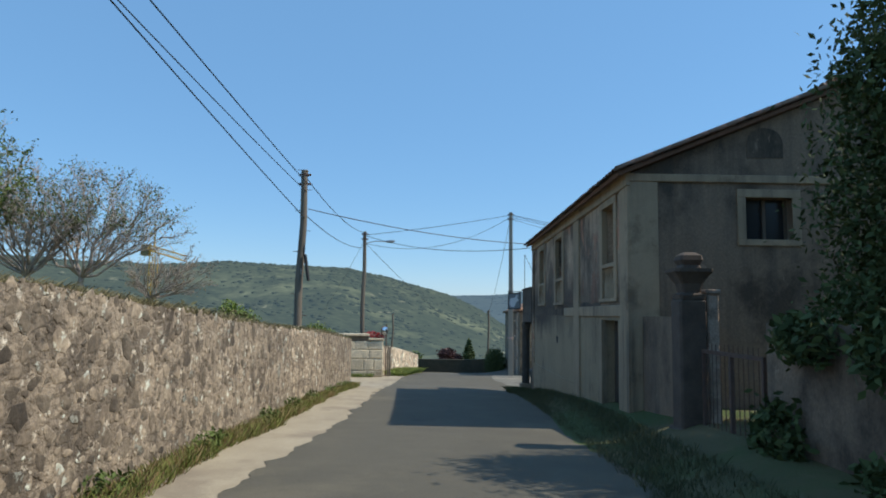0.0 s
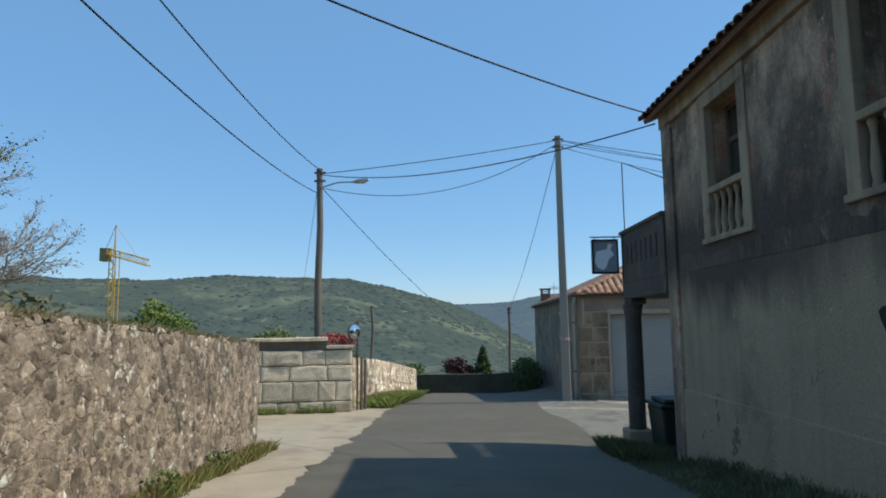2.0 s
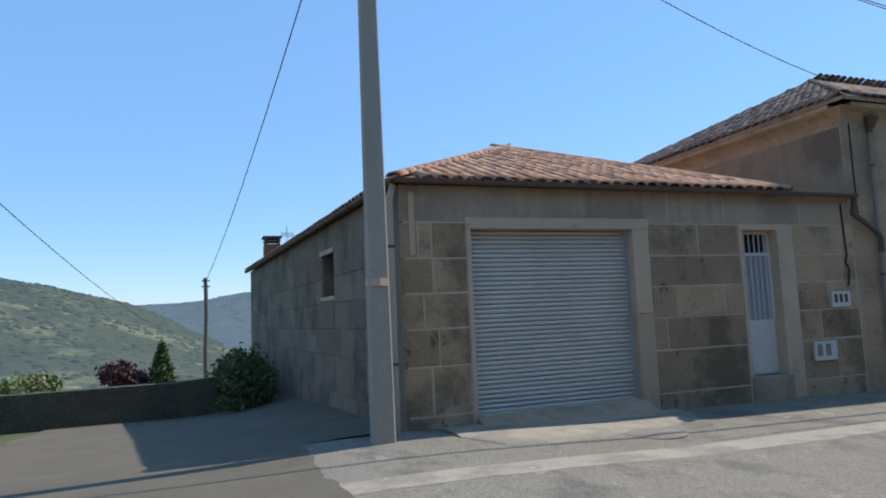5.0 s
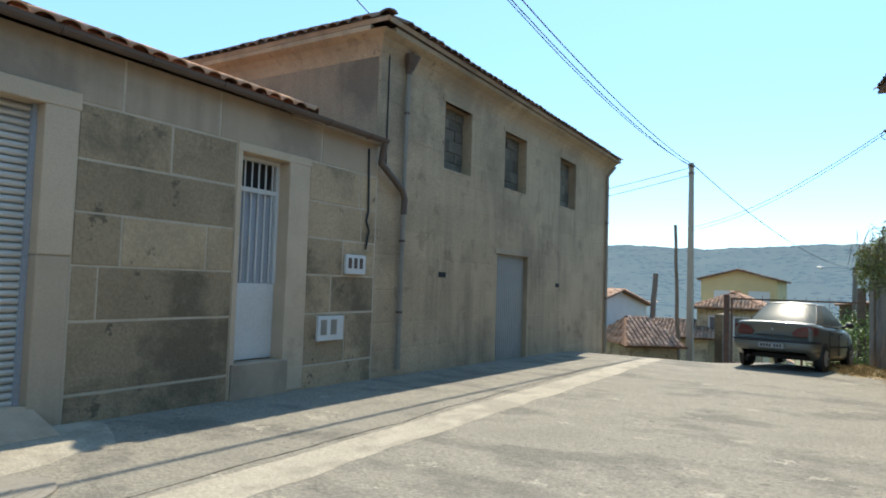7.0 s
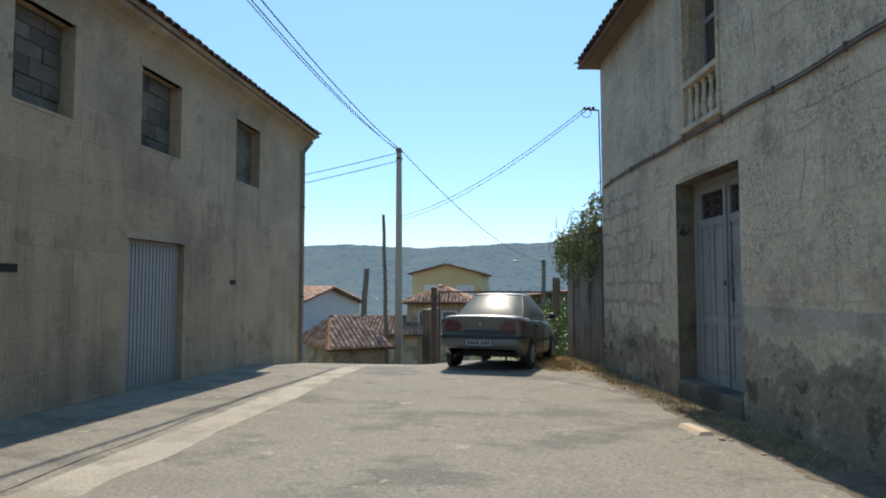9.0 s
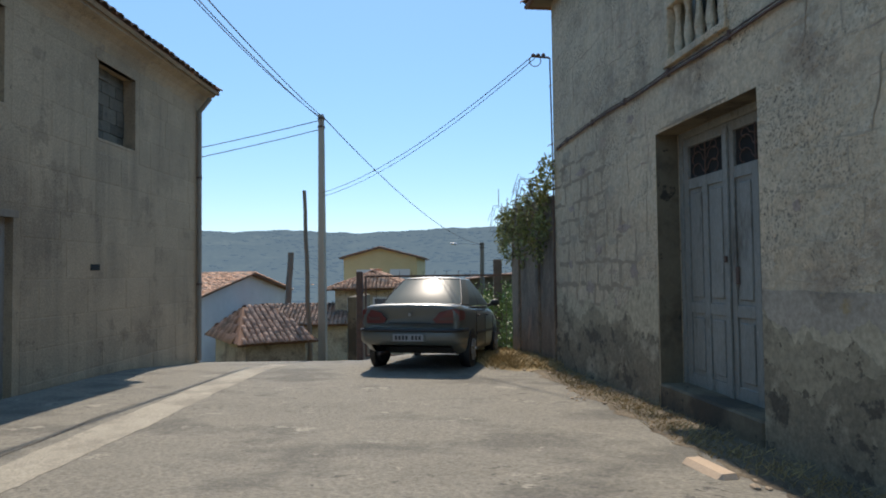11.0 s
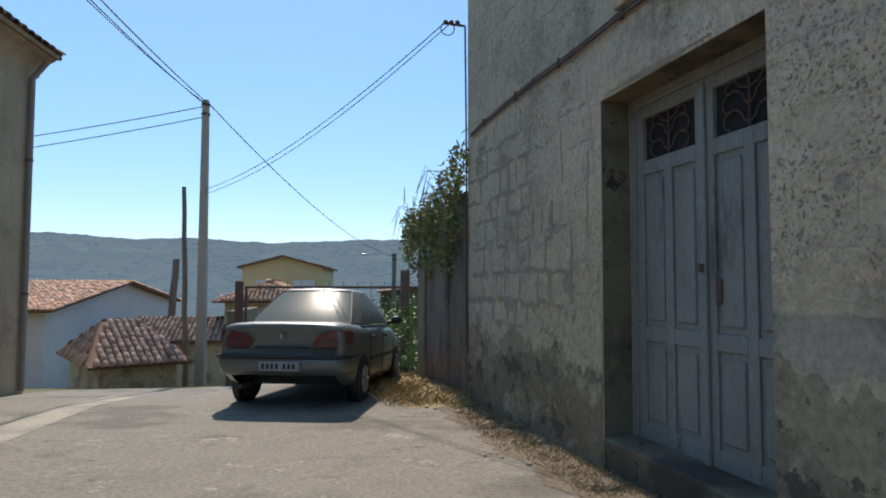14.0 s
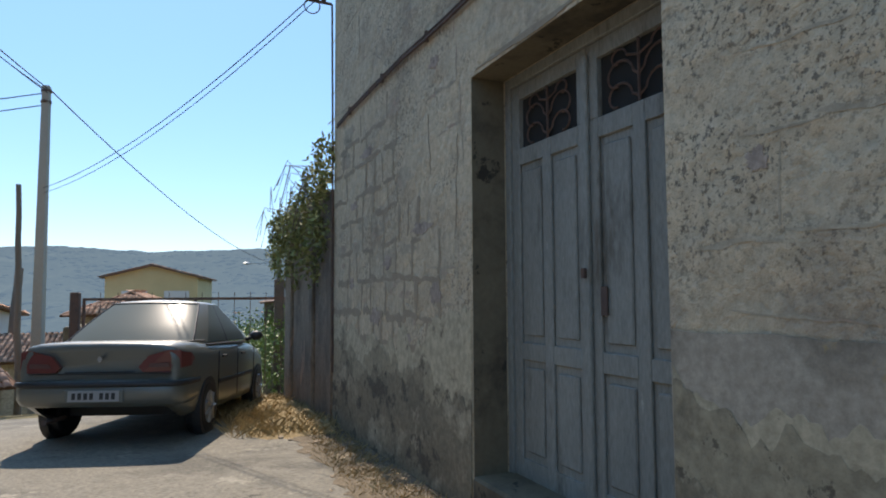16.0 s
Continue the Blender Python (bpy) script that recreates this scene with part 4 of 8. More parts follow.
pipe("drain_pipe", [(25.05, 36.1, 5.2), (25.06, 36.35, 4.9), (25.06, 36.35, -0.7)], 0.05, M_PIPE, "grey drain pipe at the house corner", [(25.06, 36.35, 3.4), (25.06, 36.35, 1.0)])

# chimney and side window of the garage
ch = thing("chimney", "red brick chimney with dark cowl on the tiled roof", "chimney")
bm = bmesh.new()
box(bm, (2.95, 50.6, 3.6), (3.5, 51.2, 4.3), None, 0.01)
part("stack", bm, shader("chimney_brick", (0.33, 0.13, 0.075), (0.26, 0.11, 0.07), 6, 0.9, 0.3), ch)
bm = bmesh.new()
for q in ((2.98, 50.63), (3.4, 50.63), (2.98, 51.1), (3.4, 51.1)):
    box(bm, (q[0], q[1], 4.3), (q[0] + 0.08, q[1] + 0.08, 4.52))
box(bm, (2.9, 50.55, 4.5), (3.55, 51.25, 4.58), None, 0.01)
box(bm, (2.94, 50.59, 4.38), (3.5, 51.21, 4.42))
part("cowl", bm, M_IRON, ch)
for nm, z0, z1 in (("window_sill", 1.97, 2.05), ("window_lintel", 2.95, 3.05)):
    bm = bmesh.new()
    box(bm, (4.0, -0.05, z0), (5.2, 0.04, z1), GS)
    part(nm, bm, M_SURROUND, garage)
bm = bmesh.new()
box(bm, (4.1, -0.3, 2.05), (5.1, -0.26, 2.95), GS)
part("window_pane", bm, plain("dim_glass", (0.03, 0.035, 0.04), 0.1), garage)
ant = thing("tv_antenna", "thin metal television antenna on the roof", "antenna")
bm = bmesh.new()
rod(bm, (3.7, 50.4, 3.9), (3.7, 50.4, 4.9), 0.015, sides=5)
for k in range(5):
    rod(bm, (3.5, 50.2 + 0.12 * k, 4.5 + 0.05 * k), (3.95, 50.2 + 0.12 * k, 4.5 + 0.05 * k), 0.008, sides=4)
rod(bm, (3.7, 50.15, 4.48), (3.7, 50.75, 4.72), 0.01, sides=4)
part("mast", bm, M_ALU, ant)

# ---- windows and doors of the stone house ----
FB = frame_at(0, GY + 0.03, 0)
M_WOOD = shader("weathered_wood", (0.17, 0.125, 0.085), (0.11, 0.085, 0.06), 5, 0.85, 0.4, 50, stretch=(1, 1, 0.15))
for n, (a, b, z0, z1) in enumerate(BW):
    bm = bmesh.new()
    box(bm, (a - 0.03, -0.008, z0 - 0.05), (b + 0.03, 0.1, z0), FB, 0.004)
    box(bm, (a - 0.09, -0.012, z1), (b + 0.09, 0.1, z1 + 0.12), FB, 0.006)
    box(bm, (b - 0.012, -0.006, z0), (b + 0.08, 0.1, z1), FB, 0.004)
    win = part("window", bm, M_BIGHOUSE, bighouse)
    bm = bmesh.new()
    box(bm, (a, 0.24, z0), (b, 0.3, z1), FB)
    part("infill_mortar", bm, M_INFILL, win)
    zr, k = z0, 0
    while zr < z1 - 0.05:
        ze = min(z1, zr + random.uniform(0.19, 0.27))
        us = [a] + [u for u in (a + (0.28 if k % 2 else 0.5), a + (0.74 if k % 2 else 0.95)) if u < b - 0.12] + [b]
        for ua, ub in zip(us, us[1:]):
            bm = bmesh.new()
            box(bm, (ua + 0.003, 0.2 + random.uniform(0, 0.03), zr + 0.003), (ub - 0.003, 0.245, ze - 0.003), FB, 0.008)
            part("infill_block", bm, M_INFILL, win)
        zr, k = ze, k + 1
door = part("metal_door", (lambda q: (box(q, (BD[0], 0.12, BD[2]), (BD[1], 0.16, BD[3]), FB), q)[1])(bmesh.new()), M_BLUE_STEEL, bighouse, "ribbed blue-grey metal double door")
for k in range(16):
    bm = bmesh.new()
    u = BD[0] + 0.06 + k * 0.1
    box(bm, (u, 0.108, BD[2] + 0.06), (u + 0.04, 0.12, BD[3] - 0.05), FB, 0.004)
    part("rib", bm, M_BLUE_STEEL, door)
bm = bmesh.new()
box(bm, (BD[0] - 0.1, -0.012, BD[3]), (BD[1] + 0.1, 0.1, BD[3] + 0.1), FB, 0.006)
part("door_lintel", bm, M_CEMENT, bighouse)
# Dark blocks on the wall face; the slots' shade is their colour.
for u, zz in ((15.0, 1.42), (20.9, 1.3)):
    bm = bmesh.new()
    box(bm, (u, -0.012, zz), (u + 0.26, 0.1, zz + 0.1), FB)
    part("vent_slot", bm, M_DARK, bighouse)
bm = bmesh.new()
CAVETTO = ((-0.004, 5.0), (-0.03, 5.09), (-0.08, 5.18), (-0.16, 5.26), (-0.27, 5.32), (-0.3, 5.34), (-0.3, 5.42), (-0.004, 5.42))
prism(bm, [at(FB, BX0 - 0.004, v, z) for v, z in CAVETTO], (BX1 - BX0 + 0.15, 0, 0))
prism(bm, [at(FB, BX0 + v, 0.0, z) for v, z in CAVETTO], (0, 9.2, 0))
# the outer corner, where both runs meet
for (v, z), (w, y) in zip(CAVETTO, CAVETTO[1:6]):
    c, d, e = [bm.verts.new(at(FB, BX0 + p, q, z)) for p, q in ((v, 0.0), (v, v), (-0.004, v))]
    g, h, k = [bm.verts.new(at(FB, BX0 + p, q, y)) for p, q in ((w, 0.0), (w, w), (-0.004, w))]
    bm.faces.new((c, d, h, g))
    bm.faces.new((d, e, k, h))
part("eave_cornice", bm, M_BIGHOUSE, bighouse, "plain curved cornice under the tiles")
# faint ashlar courses under the worn render
ASH = [(a - 0.13, b + 0.13, z0 - 0.08, z1 + 0.15) for a, b, z0, z1 in BW] + [(BD[0] - 0.13, BD[1] + 0.13, BD[2] - 0.5, BD[3] + 0.13)]
rnga = random.Random(21)
z = -0.72
while z < 5.2:
    h = min(rnga.uniform(0.42, 0.58), 5.28 - z)
    cut = [(p, q) for p, q, c, d in ASH if c < z + h and d > z]
    u = BX0 + 0.02
    while u < BX1 - 0.1:
        w = min(rnga.uniform(0.6, 1.25), BX1 - 0.02 - u)
        spans = [(u, u + w)]
        for p, q in cut:
            spans = [t for a, b in spans for t in ((a, min(b, p)), (max(a, q), b)) if t[1] - t[0] > 0.08]
        if land(u + w / 2, GY - 0.4) < z + h:
            blocks(bighouse, FB, [(z, z + h, t) for t in spans], 0.0, 0.05, M_ASHLAR, "ashlar_block", 0.008, 0.0015)
        u += w
    z += h
# ---- details of the ruined house ----
def baluster(bm, fr, u, v, z0, z1, r=0.055):
    prof = [(0, 0.8), (0.06, 1.0), (0.1, 0.7), (0.3, 1.05), (0.45, 0.85), (0.75, 0.5), (0.9, 0.75), (0.94, 1.0), (1.0, 0.8)]
    rings = [[bm.verts.new(at(fr, u + r * q * math.cos(t), v + r * q * math.sin(t), z0 + (z1 - z0) * h)) for t in [2 * math.pi * j / 8 for j in range(8)]] for h, q in prof]
    for a, b in zip(rings, rings[1:]):
        for j in range(8):
            bm.faces.new((a[j], a[(j + 1) % 8], b[(j + 1) % 8], b[j]))


def balcony_window(parent, fr, a, b, z0, z1, zr, mat_trim, wood, trim=0.2, count=5, deep=-0.28, sink=-0.06):
    """A tall window with a stone surround, a balustrade up to zr, a wooden frame and panes."""
    w = None
    for nm, lo, hi in (("window", (a - trim, -0.1, z1 - 0.012), (b + trim, 0.033, z1 + trim)), ("jamb", (a - trim, -0.1, z0), (a + 0.012, 0.03, z1 - 0.014)), ("jamb", (b - 0.012, -0.1, z0), (b + trim, 0.03, z1 - 0.014)), ("sill", (a - trim - 0.03, -0.1, z0 - 0.08), (b + trim + 0.03, 0.05, z0 - 0.002))):
        bm = bmesh.new()
        box(bm, lo, hi, fr, 0.008)
        w = part(nm, bm, mat_trim, w or parent) if nm == "window" else (part(nm, bm, mat_trim, w), w)[1]
    bm = bmesh.new()
    box(bm, (a + 0.003, -0.16, zr - 0.09), (b - 0.003, 0.035, zr), fr, 0.01)
    part("rail", bm, mat_trim, w)
    for k in range(count):
        bm = bmesh.new()
        baluster(bm, fr, a + (b - a) * (k + 0.5) / count, sink, z0, zr - 0.09)
        part("baluster", bm, mat_trim, w, smooth=True)
    bm = bmesh.new()
    m = (a + b) / 2
    for q in ((a, a + 0.07), (b - 0.07, b), (m - 0.04, m + 0.04)):
        box(bm, (q[0], deep - 0.05, z0), (q[1], deep, z1), fr)
    for q in (z0, zr - 0.02, z1 - 0.55, z1 - 0.07):
        for s in ((a + 0.07, m - 0.04), (m + 0.04, b - 0.07)):
            box(bm, (s[0], deep - 0.045, q), (s[1], deep - 0.005, q + 0.07), fr)
    part("window_frame", bm, wood, w)
    for s in ((a + 0.07, m - 0.04), (m + 0.04, b - 0.07)):
        bm = bmesh.new()
        box(bm, (s[0], deep - 0.04, z0), (s[1], deep - 0.03, z1), fr)
        part("pane", bm, plain("murky_glass", (0.05, 0.05, 0.042), 0.2), w)


for a, b, z0, z1 in LW:
    balcony_window(ruin, LFR, a, b, z0, z1, 4.48, M_TRIM, M_WOOD)
for u0, u1 in ((-1.12, -0.55), (3.35, 4.02), (11.6, 12.02)):
    bm = bmesh.new()
    box(bm, (u0, -0.02, LBASE + 0.5), (u1, 0.045, 5.86), LFR, 0.008)
    part("pilaster", bm, M_TRIM if u0 < 10 else M_RUIN_RED, ruin)
bm = bmesh.new()
box(bm, (-1.14, -0.02, 5.86), (12.04, 0.07, 6.08), LFR, 0.01)
box(bm, (-1.16, -0.02, 6.08), (12.06, 0.2, 6.14), LFR, 0.01)
part("cornice", bm, M_TRIM, ruin)
for u0, u1 in ((-0.55, 3.35), (4.02, 5.4)):
    bm = bmesh.new()
    box(bm, (u0, -0.02, 3.35), (u1, 0.04, 3.58), LFR, 0.01)
    part("string_course", bm, M_TRIM, ruin)
for a, b, z0, z1 in ((LD[0] - 0.19, LD[0] + 0.012, 1.0, 3.28), (LD[1] - 0.012, LD[1] + 0.24, 1.0, 3.28)):
    bm = bmesh.new()
    box(bm, (a, -0.1, z0), (b, 0.03, z1), LFR, 0.008)
    part("door_jamb", bm, M_TRIM, ruin)
M_WOOD_DARK = shader("blackened_wood", (0.085, 0.064, 0.047), (0.055, 0.043, 0.033), 5, 0.85, 0.4, 50, stretch=(1, 1, 0.15))
d = part("wooden_door", (lambda q: (box(q, (LD[0], -0.32, 1.3), (LD[1], -0.27, 3.27), LFR), q)[1])(bmesh.new()), M_WOOD_DARK, ruin, "dark weathered wooden door")
for k in range(7):
    bm = bmesh.new()
    u = LD[0] + 0.03 + k * 0.195
    box(bm, (u, -0.27, 1.4), (u + 0.18, -0.255, 3.2), LFR, 0.006)
    part("plank", bm, M_WOOD_DARK, d)
# Solid dark plug, not a cavity: the hole's shade is its colour.
bm = bmesh.new()
ring = [at(LFR, 6.72 + (0.13 + 0.03 * math.sin(3 * t)) * math.cos(t), 0.004, 2.62 + (0.14 + 0.03 * math.cos(2 * t)) * math.sin(t)) for t in [2 * math.pi * k / 14 for k in range(14)]]
poly(bm, ring)
prism(bm, [p - at(LFR, 0, 0.003, 0) + at(LFR, 0, 0, 0) for p in ring], (LFR.to_3x3() @ Vector((0, -0.1, 0))))
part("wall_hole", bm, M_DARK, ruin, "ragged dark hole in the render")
bm = bmesh.new()
box(bm, (4.02, -0.02, LBASE), (12.03, 0.03, 1.56), LFR, 0.012)
part("plinth", bm, M_RUIN_LOW, ruin)
# gable window
a, b, z0, z1 = GWIN
bm = bmesh.new()
box(bm, (a - 0.16, -0.03, z1), (b + 0.16, 0.1, z1 + 0.16), LG, 0.008)
box(bm, (a - 0.16, -0.03, z0 - 0.12), (b + 0.16, 0.1, z0), LG, 0.008)
box(bm, (a - 0.16, -0.03, z0), (a, 0.1, z1), LG, 0.008)
box(bm, (b, -0.03, z0), (b + 0.16, 0.1, z1), LG, 0.008)
gw = part("window", bm, M_TRIM, ruin)
bm = bmesh.new()
for q in ((a, a + 0.05), (b - 0.05, b), ((a + b) / 2 - 0.03, (a + b) / 2 + 0.03)):
    box(bm, (q[0], 0.2, z0), (q[1], 0.25, z1), LG)
part("window_frame", bm, M_WOOD, gw)
bm = bmesh.new()
box(bm, (a, 0.26, z0), (b, 0.27, z1), LG)
part("pane", bm, plain("gable_glass", (0.03, 0.03, 0.03), 0.2), gw)
bm = bmesh.new()
box(bm, (-0.02, -0.05, 5.95), (LDEP, 0.0, 6.1), LG, 0.01)
box(bm, (0.0, -0.03, 1.0), (0.55, 0.0, 5.95), LG, 0.008)
part("gable_trim", bm, M_TRIM, ruin)
bm = bmesh.new()
prism(bm, [at(LG, *p) for p in ((2.3, -0.012, 6.45), (3.0, -0.012, 6.45), *[(2.65 + 0.35 * math.cos(q), -0.012, 6.75 + 0.3 * math.sin(q)) for q in [math.pi * j / 8 for j in range(9)]])], LG.to_3x3() @ Vector((0, 0.02, 0)))
part("blind_niche", bm, M_GRIME, ruin, "dark arched blind niche")
bm = bmesh.new()
box(bm, (-1.25, 0.0, 6.14), (12.15, 0.26, 6.18), LFR)
part("eave_soffit", bm, M_SOFFIT, ruin)

def tube(bm, pts, r, sides=5):
    """A thin tube along points, its rings joined."""
    rings = []
    for i, p in enumerate(pts):
        d = (pts[min(i + 1, len(pts) - 1)] - pts[max(i - 1, 0)]).normalized()
        s = d.cross(Vector((0, 0, 1)) if abs(d.z) < 0.95 else Vector((1, 0, 0))).normalized()
        n = s.cross(d)
        rings.append([bm.verts.new(p + (s * math.cos(t) + n * math.sin(t)) * r) for t in [2 * math.pi * k / sides for k in range(sides)]])
    for a, b in zip(rings, rings[1:]):
        for k in range(sides):
            bm.faces.new((a[k], a[(k + 1) % sides], b[(k + 1) % sides], b[k]))


# ---- whitewashed house: door, window, cable, base ----
def panel_leaf(parent, fr, u0, u1, z0, z1, v, zt):
    """One leaf: stiles, rails, raised panels and an iron-grilled light above zt."""
    leaf = part("door_leaf", (lambda q: (box(q, (u0, v - 0.045, z0), (u1, v - 0.02, zt), fr), q)[1])(bmesh.new()), M_DOORBLUE, parent)
    m = (u0 + u1) / 2
    bm = bmesh.new()
    for a, b in ((u0, u0 + 0.1), (u1 - 0.1, u1), (m - 0.05, m + 0.05)):
        box(bm, (a, v - 0.02, z0), (b, v, zt), fr, 0.005)
    for a, b in ((z0, z0 + 0.14), (0.72, 0.84), (zt - 0.12, zt)):
        for p, q in ((u0 + 0.1, m - 0.05), (m + 0.05, u1 - 0.1)):
            box(bm, (p, v - 0.02, a), (q, v - 0.002, b), fr, 0.004)
    part("stiles_and_rails", bm, M_DOORBLUE, leaf)
    for a, b in ((z0 + 0.14, 0.72), (0.84, zt - 0.12)):
        for p, q in ((u0 + 0.1, m - 0.05), (m + 0.05, u1 - 0.1)):
            bm = bmesh.new()
            box(bm, (p + 0.035, v - 0.022, a + 0.05), (q - 0.035, v - 0.006, b - 0.05), fr, 0.01)
            part("panel", bm, M_DOORBLUE, leaf)
    bm = bmesh.new()
    for a, b, c, d in ((u0, u0 + 0.1, zt, z1), (u1 - 0.1, u1, zt, z1), (u0 + 0.1, u1 - 0.1, z1 - 0.1, z1)):
        box(bm, (a, v - 0.045, c), (b, v, d), fr, 0.004)
    part("light_frame", bm, M_DOORBLUE, leaf)
    bm = bmesh.new()
    box(bm, (u0 + 0.1, v - 0.045, zt), (u1 - 0.1, v - 0.035, z1 - 0.1), fr)
    part("pane", bm, M_DARK, leaf)
    bm = bmesh.new()
    c, w, h = m, (u1 - u0) / 2 - 0.1, z1 - 0.1 - zt
    stem = [at(fr, c, v - 0.015, zt), at(fr, c, v - 0.015, z1 - 0.1)]
    rod(bm, *stem, 0.009, sides=5)
    for s in (-1, 1):
        for k, (oz, r) in enumerate(((0.18, 0.11), (0.52, 0.12), (0.82, 0.07))):
            pts = []
            for j in range(13):
                t = j / 12 * 1.5 * math.pi
                rr = r * (1 - 0.5 * j / 12)
                pts.append(at(fr, c + s * (w * 0.5 + rr * 1.1 * math.cos(t + math.pi)), v - 0.015, zt + h * oz + rr * math.sin(t) * 0.9))
            rod(bm, at(fr, c, v - 0.015, zt + h * oz - 0.03), pts[0], 0.008, sides=4)
            for p, q in zip(pts, pts[1:]):
                rod(bm, p, q, 0.008, sides=4)
    part("iron_scrolls", bm, M_IRON, leaf, "rusty iron scrollwork")
    return leaf


u0, u1, z0, z1 = RDOOR
dbl = thing("double_door", "tall flaking blue-grey double door with iron-grilled lights", "door")
mid = (u0 + u1) / 2
DV = -0.3
panel_leaf(dbl, RFR, u0 + 0.07, mid - 0.004, z0, 2.68, DV, 2.22)
panel_leaf(dbl, RFR, mid + 0.004, u1 - 0.07, z0, 2.68, DV, 2.22)
bm = bmesh.new()
box(bm, (u0, DV - 0.07, z0), (u0 + 0.066, DV + 0.02, z1), RFR, 0.005)
box(bm, (u1 - 0.066, DV - 0.07, z0), (u1, DV + 0.02, z1), RFR, 0.005)
box(bm, (u0 + 0.066, DV - 0.07, 2.684), (u1 - 0.066, DV + 0.02, z1), RFR, 0.005)
part("door_frame", bm, M_DOORBLUE, dbl)
bm = bmesh.new()
box(bm, (mid - 0.03, DV, z0), (mid + 0.03, DV + 0.03, 2.62), RFR, 0.008)
part("meeting_strip", bm, M_DOORBLUE, dbl)
bm = bmesh.new()
box(bm, (mid - 0.012, DV + 0.03, 1.27), (mid + 0.02, DV + 0.055, 1.33), RFR, 0.004)
part("lock", bm, M_IRON, dbl)
bm = bmesh.new()
box(bm, (mid - 0.17, DV, 1.05), (mid - 0.11, DV + 0.012, 1.22), RFR, 0.004)
part("letter_plate", bm, M_IRON, dbl)
bm = bmesh.new()
box(bm, (u0 + 0.01, -0.4, -0.5), (u1 - 0.01, 0.02, z0 + 0.012), RFR, 0.02)
part("door_step", bm, M_DIRTY_BASE, white)
a, b, z0, z1 = RWIN
balcony_window(white, RFR, a, b, z0, z1, 4.16, M_WHITEWASH, M_DOORBLUE, trim=0.05, count=5)


def on_wall(bm, fr, u0, u1, z0, z1, proud, ragged, seed, step=0.18, fine=0.75):
    """A thin coat over a wall with a ragged upper edge."""
    n = max(2, int((u1 - u0) / step))
    top = [(u0 + (u1 - u0) * i / n, z1 + ragged * noise.fractal(((u0 + (u1 - u0) * i / n) * 1.6, seed, 3.7), fine, 2.1, 7)) for i in range(n + 1)]
    prism(bm, [at(fr, u0, proud, z0), *[at(fr, u, proud, z) for u, z in top[:1]], *[at(fr, u, proud, z) for u, z in top[1:]], at(fr, u1, proud, z0)], fr.to_3x3() @ Vector((0, -proud + 0.001, 0)))


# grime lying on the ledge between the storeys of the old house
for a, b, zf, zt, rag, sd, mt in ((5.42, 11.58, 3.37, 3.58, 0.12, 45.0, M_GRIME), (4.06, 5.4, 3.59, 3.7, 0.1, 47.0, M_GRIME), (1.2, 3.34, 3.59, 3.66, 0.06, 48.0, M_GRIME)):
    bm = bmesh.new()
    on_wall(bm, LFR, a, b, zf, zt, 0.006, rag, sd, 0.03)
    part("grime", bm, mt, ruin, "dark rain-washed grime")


# patched render beside the door, damp moss at the foot of the wall
bm = bmesh.new()
on_wall(bm, RFR, RU0 + 0.02, RDOOR[0] - 0.01, -1.0, 1.02, 0.009, 0.02, 3.0, 0.03)
part("base_render", bm, M_OLD_RENDER, white, "patched render at the foot of the wall")
for a, b, zt, rag, sd, pr, mt in ((RU0 + 0.03, RDOOR[0] - 0.02, 0.8, 0.25, 8.0, 0.012, M_DAMP), (RU0 + 0.03, RDOOR[0] - 0.02, 0.58, 0.25, 10.0, 0.0145, M_DAMP_MID), (RU0 + 0.03, RDOOR[0] - 0.02, 0.36, 0.25, 12.0, 0.017, M_MOSS), (RDOOR[1] + 0.02, RU1 - 0.02, 0.85, 0.3, 21.0, 0.006, M_DAMP), (RDOOR[1] + 0.02, RU1 - 0.02, 0.6, 0.3, 23.0, 0.0085, M_DAMP_MID), (RDOOR[1] + 0.02, RU1 - 0.02, 0.36, 0.25, 27.0, 0.011, M_MOSS)):
    bm = bmesh.new()
    on_wall(bm, RFR, a, b, -1.0, zt, pr, rag, sd, 0.022)
    part("damp_stain", bm, mt, white, "damp mossy stain at the foot of the wall")
rng = random.Random(4)


def flake(u, z, ru, rz, proud, mat, name, n=26):
    """A ragged flat patch on the wall."""
    sd = rng.uniform(0, 90)
    pts = []
    for k in range(n):
        q = 2 * math.pi * k / n
        r = max(0.2, 1 + 0.5 * noise.fractal((math.cos(q) * 1.5 + sd, math.sin(q) * 1.5, 0.0), 0.45, 2.1, 6))
        pts.append(at(RFR, u + ru * r * math.cos(q), proud, z + rz * r * math.sin(q)))
    bm = bmesh.new()
    prism(bm, pts, RFR.to_3x3() @ Vector((0, -proud + 0.001, 0)))
    part(name, bm, mat, white)


